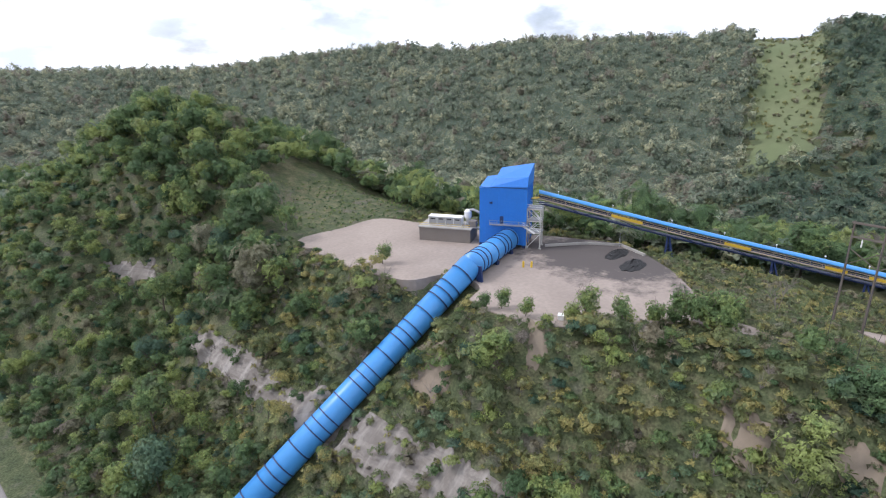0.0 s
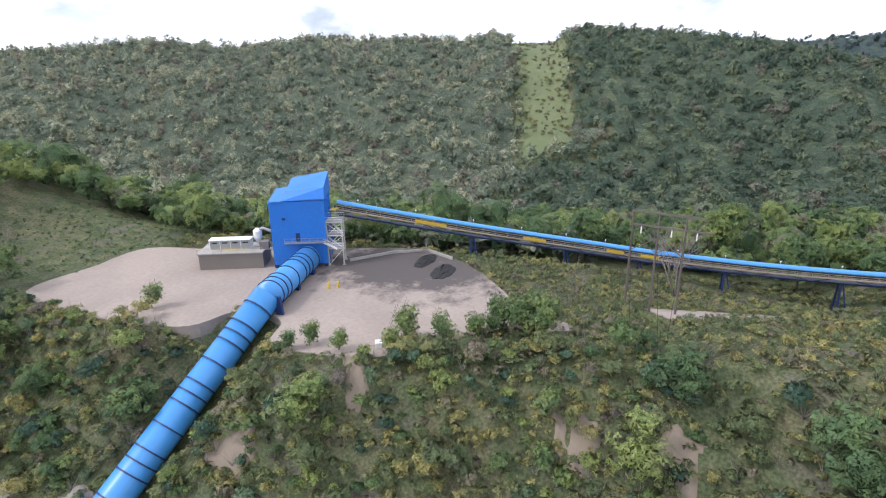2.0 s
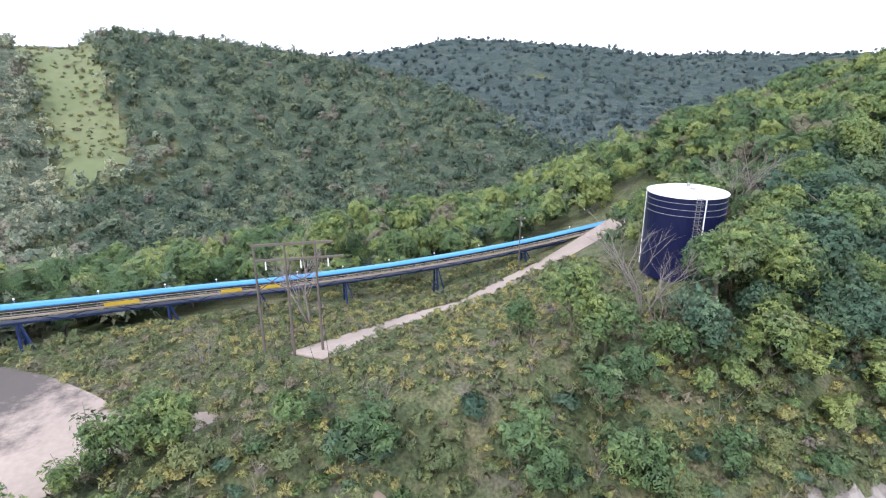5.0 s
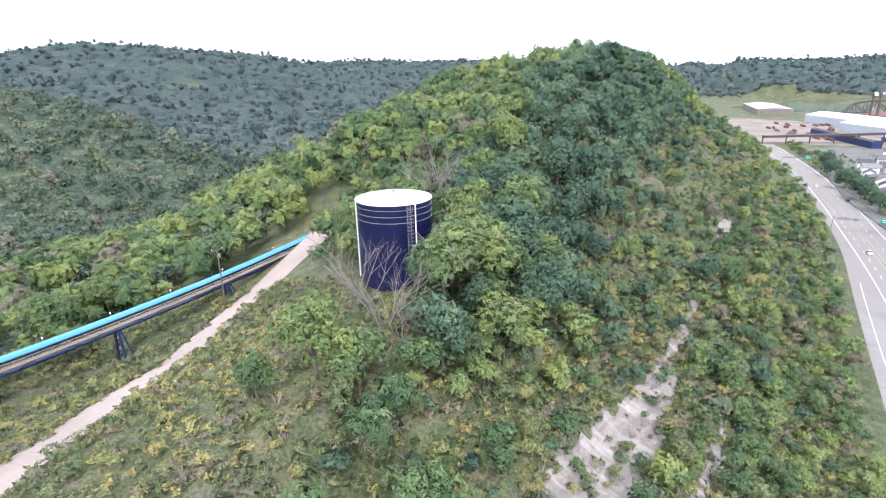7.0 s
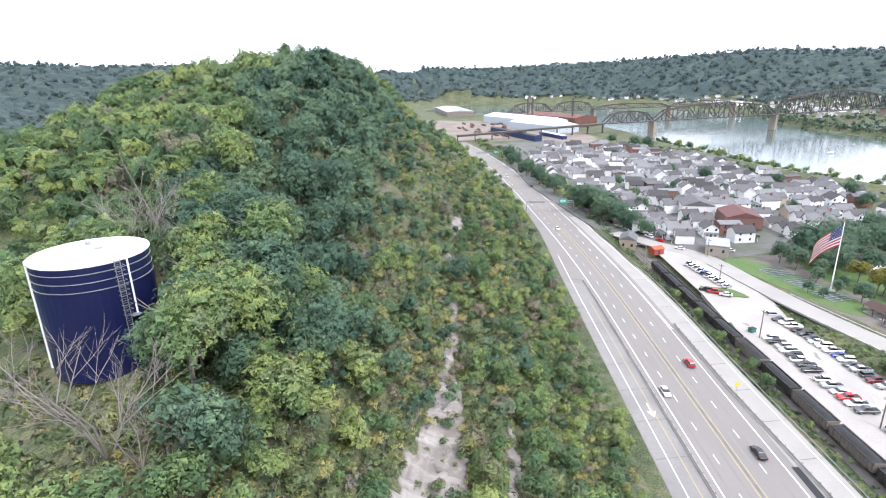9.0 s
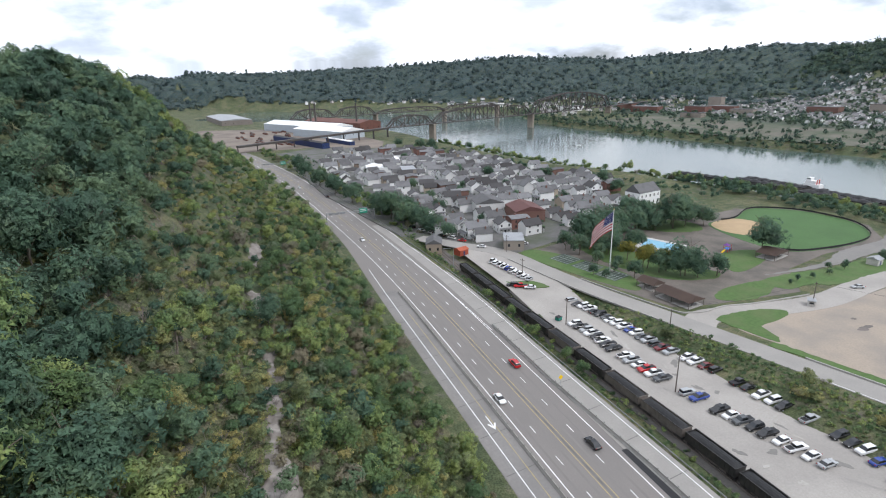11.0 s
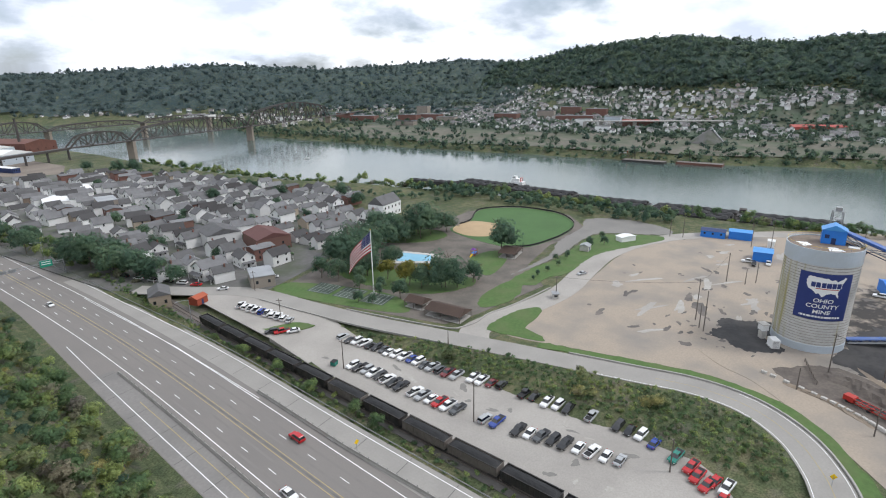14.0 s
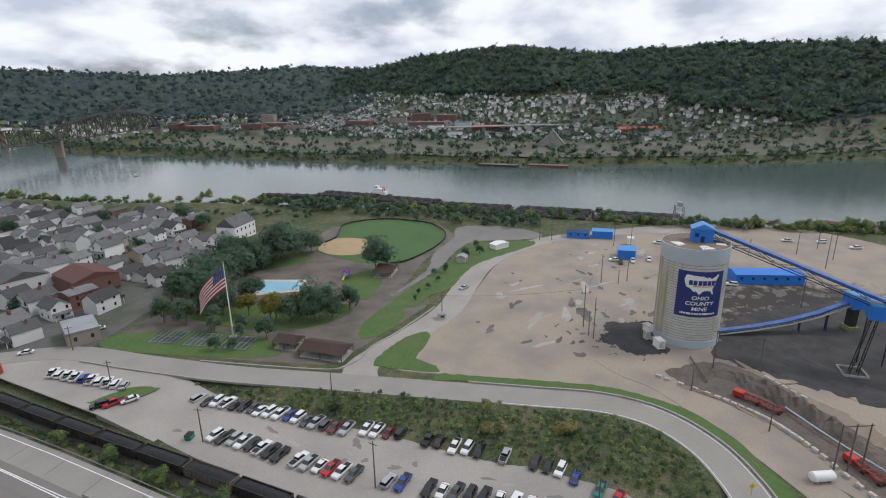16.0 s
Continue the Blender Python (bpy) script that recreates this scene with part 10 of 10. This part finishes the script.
for y, lab in ((285, "dark moored barge at the far bank"), (228, "rusty moored work barge at the far bank")):
    fb = thing("barge", (float(np.interp(y, VY, VF)) - 6, y, WATER_Z), 5, lab, "barge")
    part("hull", box(-6, 6, -24, 24, -0.8, 2.4), M_WAGON if y > 250 else M_BROWNSHED, fb)
    part("deck", box(-5.8, 5.8, -23.8, 23.8, 2.4, 2.5), M_WAGON2, fb)
    part("crane_mast", beam((0, 10, 2.5), (0, 12, 16), 0.6), M_RUSTSTEEL, fb)

# far bank strip
M_FARLAND = mat("dry riverside ground", (0.120, 0.112, 0.086), 0.95, grain=0.15, vary=0.45, big=0.02, vary2=0.95, dark=(0.055, 0.076, 0.040))
X, Y = axis((0, 560, 20)), axis((-500, 900, 25))
strip_o = sheet("ground_strip", X, Y, lambda u, v: ground_z(np.interp(v, VY, VF) + 24 + u * np.clip(0.75 + 0.0004 * v, 0.5, 1.2), v) + 0.25, M_FARLAND)
for v in strip_o.data.vertices:
    v.co.x = float(np.interp(v.co.y, VY, VF)) + 24 + v.co.x * min(max(0.75 + 0.0004 * v.co.y, 0.5), 1.2)
tagged(strip_o, "dry patchy industrial ground on the far bank", "ground", kind="structure")
cone = thing("gravel_pile", (742, 262, gz(742, 262)), 0, "large grey conical gravel pile on the far bank", "gravel pile")
part("cone", lathe([(24, 0), (12, 9), (1.5, 17), (0.3, 17.3)], 28), M_STREET, cone)
part("stacker", beam((-6, -22, 0.5), (0, -2, 20), 1.2), M_STEEL, cone)
vd = thing("viaduct", (0, 0, 0), 0, "long concrete road viaduct behind the far bank", "viaduct")
VD = [(835, 490), (880, 420), (935, 330), (990, 235), (1050, 130), (1130, 20), (1240, -120), (1350, -260)]
for a, c in zip(VD, VD[1:]):
    part("deck", beam((*a, gz(*a) * 0 + 13.0), (*c, 13.0), 11, 1.6), M_CONC, vd)
    for t in (0.0, 0.33, 0.66):
        x, y = a[0] + (c[0] - a[0]) * t, a[1] + (c[1] - a[1]) * t
        part("pier", box(x - 1.2, x + 1.2, y - 3, y + 3, gz(x, y) - 1, 12.4), M_CONC, vd)
M_REDROOF = mat("red sheet roof", (0.36, 0.07, 0.055), 0.6, grain=0.4, vary=0.1)
big_building(955, 160, 112, 88, 22, 6, M_REDROOF, M_REDROOF, "long low red-roofed warehouse on the far bank", 3, 1, 8, "warehouse", 3)
big_building(905, 420, 115, 60, 24, 7, M_BRICK, M_REDROOF, "brick works with a red roof on the far bank", 3, 1, 6, "warehouse", 4)
brng = random.Random(9)
for x, y, w, d, hgt, mt, fl_n, lab in ((872, 905, 26, 18, 26, M_TANBLK, 7, "tall tan office block in the far town"), (845, 860, 50, 22, 12, M_BRICK, 3, "long dark brick block in the far town"), (800, 880, 44, 22, 14, M_BRICK, 3, "dark red brick block in the far town"), (830, 800, 40, 24, 10, M_TANBLK, 3, "tan brick block in the far town"),
                                       (905, 700, 50, 22, 13, M_BRICK, 3, "dark brick school block in the far town"), (960, 640, 34, 20, 16, M_TANBLK, 4, "tan brick block above the far town"), (930, 560, 70, 22, 12, M_BRICK, 3, "long red brick factory in the far town"), (985, 540, 40, 20, 14, M_BRICK, 3, "red brick block in the far town"),
                                       (860, 505, 26, 16, 12, M_WHITE, 3, "white three-storey block in the far town"), (800, 440, 24, 18, 9, M_WHITE, 2, "white block near the far bank"), (905, 470, 28, 18, 14, M_BAND, 3, "pale green-roofed block in the far town"), (1010, 610, 40, 18, 18, M_BRICK, 4, "brick school on the far hillside"),
                                       (760, 980, 60, 24, 12, M_BRICK, 3, "dark brick block by the bridge"), (700, 1180, 60, 20, 9, M_WHITE, 2, "pale works beyond the bridge"), (600, 1420, 80, 26, 9, M_WHITE, 2, "pale works beyond the bridge"), (790, 1080, 40, 22, 14, M_BRICK, 3, "dark brick block by the bridge"), (730, 820, 40, 16, 8, M_TANBLK, 2, "tan block near the far bank")):
    big_building(x, y, 108 + brng.uniform(-6, 6), w, d, hgt, mt, M_ROOF, lab, 0, fl_n, 4, "town_block", gz(x, y))

# far town houses: too many and too small to count
def far_houses(places, label, s0=1.0):
    out_w, out_r = [], []
    for x, y, z, a, s in places:
        c, sn = math.cos(a), math.sin(a)
        w, d, e, g = 4.2 * s, 5.6 * s, 5.6 * s, 2.8 * s

        def P(u, v, t):
            return (x + u * c - v * sn, y + u * sn + v * c, z + t)
        b = [P(-w, -d, -2), P(w, -d, -2), P(w, d, -2), P(-w, d, -2)]
        t = [P(-w, -d, e), P(w, -d, e), P(w, d, e), P(-w, d, e)]
        r0, r1 = P(0, -d, e + g), P(0, d, e + g)
        for i in range(4):
            j = (i + 1) % 4
            out_w += [(b[i], b[j], t[j]), (b[i], t[j], t[i])]
        out_w += [(t[0], t[1], r0), (t[2], t[3], r1)]
        k = 1.12
        tr_ = [P(-w * k, -d * 1.05, e - 0.4), P(w * k, -d * 1.05, e - 0.4), P(w * k, d * 1.05, e - 0.4), P(-w * k, d * 1.05, e - 0.4)]
        q0, q1 = P(0, -d * 1.05, e + g + 0.1), P(0, d * 1.05, e + g + 0.1)
        out_r += [(tr_[0], q0, q1), (tr_[0], q1, tr_[3]), (tr_[1], tr_[2], q1), (tr_[1], q1, q0)]
    town = thing("far_houses", (0, 0, 0), 0, label, "houses", kind="stuff")
    tri_mesh("wall", np.array(out_w), M_FARWALL, town)
    tri_mesh("roof", np.array(out_r), M_FARROOF, town)


M_FARWALL = mat("mixed far house walls", (0.80, 0.80, 0.79), 0.85, grain=0.3, vary=0.06, big=0.05, vary2=0.85, dark=(0.24, 0.17, 0.14))
M_FARROOF = mat("mixed far house roofs", (0.17, 0.165, 0.165), 0.9, grain=0.2, vary=0.35, big=0.03, vary2=0.5, dark=(0.06, 0.055, 0.055))
frng = np.random.default_rng(77)
x, y = jitter(770, 1420, -420, 1000, 14.0, frng)
z = ground_z(x, y)
vf = np.interp(y, VY, VF)
keep = (x > vf + 200 + 40 * wob(x, y, 300, 2)) & (z < 62 + 10 * wob(x, y, 240, 4)) & (frng.random(len(x)) < np.where(x > vf + 330, 0.8, 0.45)) & (wob(x, y, 130, 7) > -0.42) & (y > -260)
for a, c in zip(VD, VD[1:]):
    t = np.clip(((x - a[0]) * (c[0] - a[0]) + (y - a[1]) * (c[1] - a[1])) / ((c[0] - a[0]) ** 2 + (c[1] - a[1]) ** 2), 0, 1)
    keep &= np.hypot(x - a[0] - t * (c[0] - a[0]), y - a[1] - t * (c[1] - a[1])) > 16
keep &= ~((np.abs(x - 955) < 34) & (np.abs(y - 160) < 60))
far_houses([(a, b, c, frng.choice((0.2, 1.77)) + frng.uniform(-0.2, 0.2), frng.uniform(0.55, 0.95)) for a, b, c in zip(x[keep], y[keep], z[keep])], "crowded pale houses on the hillside across the river")
x, y = jitter(-500, 1300, 1050, 2300, 24.0, frng)
z = ground_z(x, y)
keep = (x > np.interp(y, VY, VF) + 60) & (z < 16) & (frng.random(len(x)) < 0.4)
far_houses([(a, b, c, frng.uniform(0, 3), frng.uniform(0.6, 1.15)) for a, b, c in zip(x[keep], y[keep], z[keep])], "distant pale houses and works up the valley")
# trees among the far houses and along the far bank
x, y = jitter(470, 1500, -500, 1500, 14.0, frng)
z = ground_z(x, y)
vf = np.interp(y, VY, VF)
bankline = (x > vf + 8) & (x < vf + 34)
strip_t = (x > vf + 34) & (x < vf + 330) & (wob(x, y, 70, 6) > np.where(y < 60, -0.1, 0.15))
town_t = (x > vf + 230) & (z < 70)
keep = (bankline & (frng.random(len(x)) < 0.85)) | (strip_t & (frng.random(len(x)) < 0.95)) | (town_t & (frng.random(len(x)) < np.where(z > 40, 0.85, np.where(wob(x, y, 80, 2) > 0.0, 0.8, 0.3))))
ob = tri_mesh("woods", scatter(P_FAR, on_ground(x[keep], y[keep], 0.5), RNG.uniform(0.6, 1.15, keep.sum()), RNG), M_FAR_HAZE2)
tagged(ob, "green trees among the far houses and along the far bank", "woods", kind="stuff")
x, y = jitter(480, 960, -500, 1300, 8.5, frng)
vf = np.interp(y, VY, VF)
keep = (x > vf + 3) & (x < vf + 26 + 12 * wob(x, y, 120, 3)) & (frng.random(len(x)) < 0.9)
ob = tri_mesh("woods", scatter(P_FAR, on_ground(x[keep], y[keep], 0.8), RNG.uniform(0.45, 0.95, keep.sum()), RNG), M_LEAF2)
tagged(ob, "dark green trees lining the far river bank", "woods", kind="stuff")
X, Y = axis((0, 520, 16)), axis((-440, 1040, 20))
gardens = sheet("ground_strip", X, Y, lambda u, v: 0 * u, M_GARDEN)
for v in gardens.data.vertices:
    gx = float(np.interp(v.co.y, VY, VF)) + 205 + v.co.x + 12 * float(wob(v.co.x, v.co.y, 120, 2))
    v.co = (gx, v.co.y, gz(gx, v.co.y) + 0.45)
tagged(gardens, "dark green gardens and lawns between the far houses", "ground", kind="structure")
x, y = jitter(740, 1420, -420, 1000, 9.0, frng)
z = ground_z(x, y)
keep = (x > np.interp(y, VY, VF) + 170) & (z < 72) & (frng.random(len(x)) < np.where(wob(x, y, 90, 5) > -0.1, 0.75, 0.3))
ob = tri_mesh("woods", scatter(P_SPECK, on_ground(x[keep], y[keep], 0.8), RNG.uniform(0.6, 1.15, keep.sum()), RNG), M_FAR_HAZE2)
tagged(ob, "dark green garden trees between the far houses", "woods", kind="stuff")
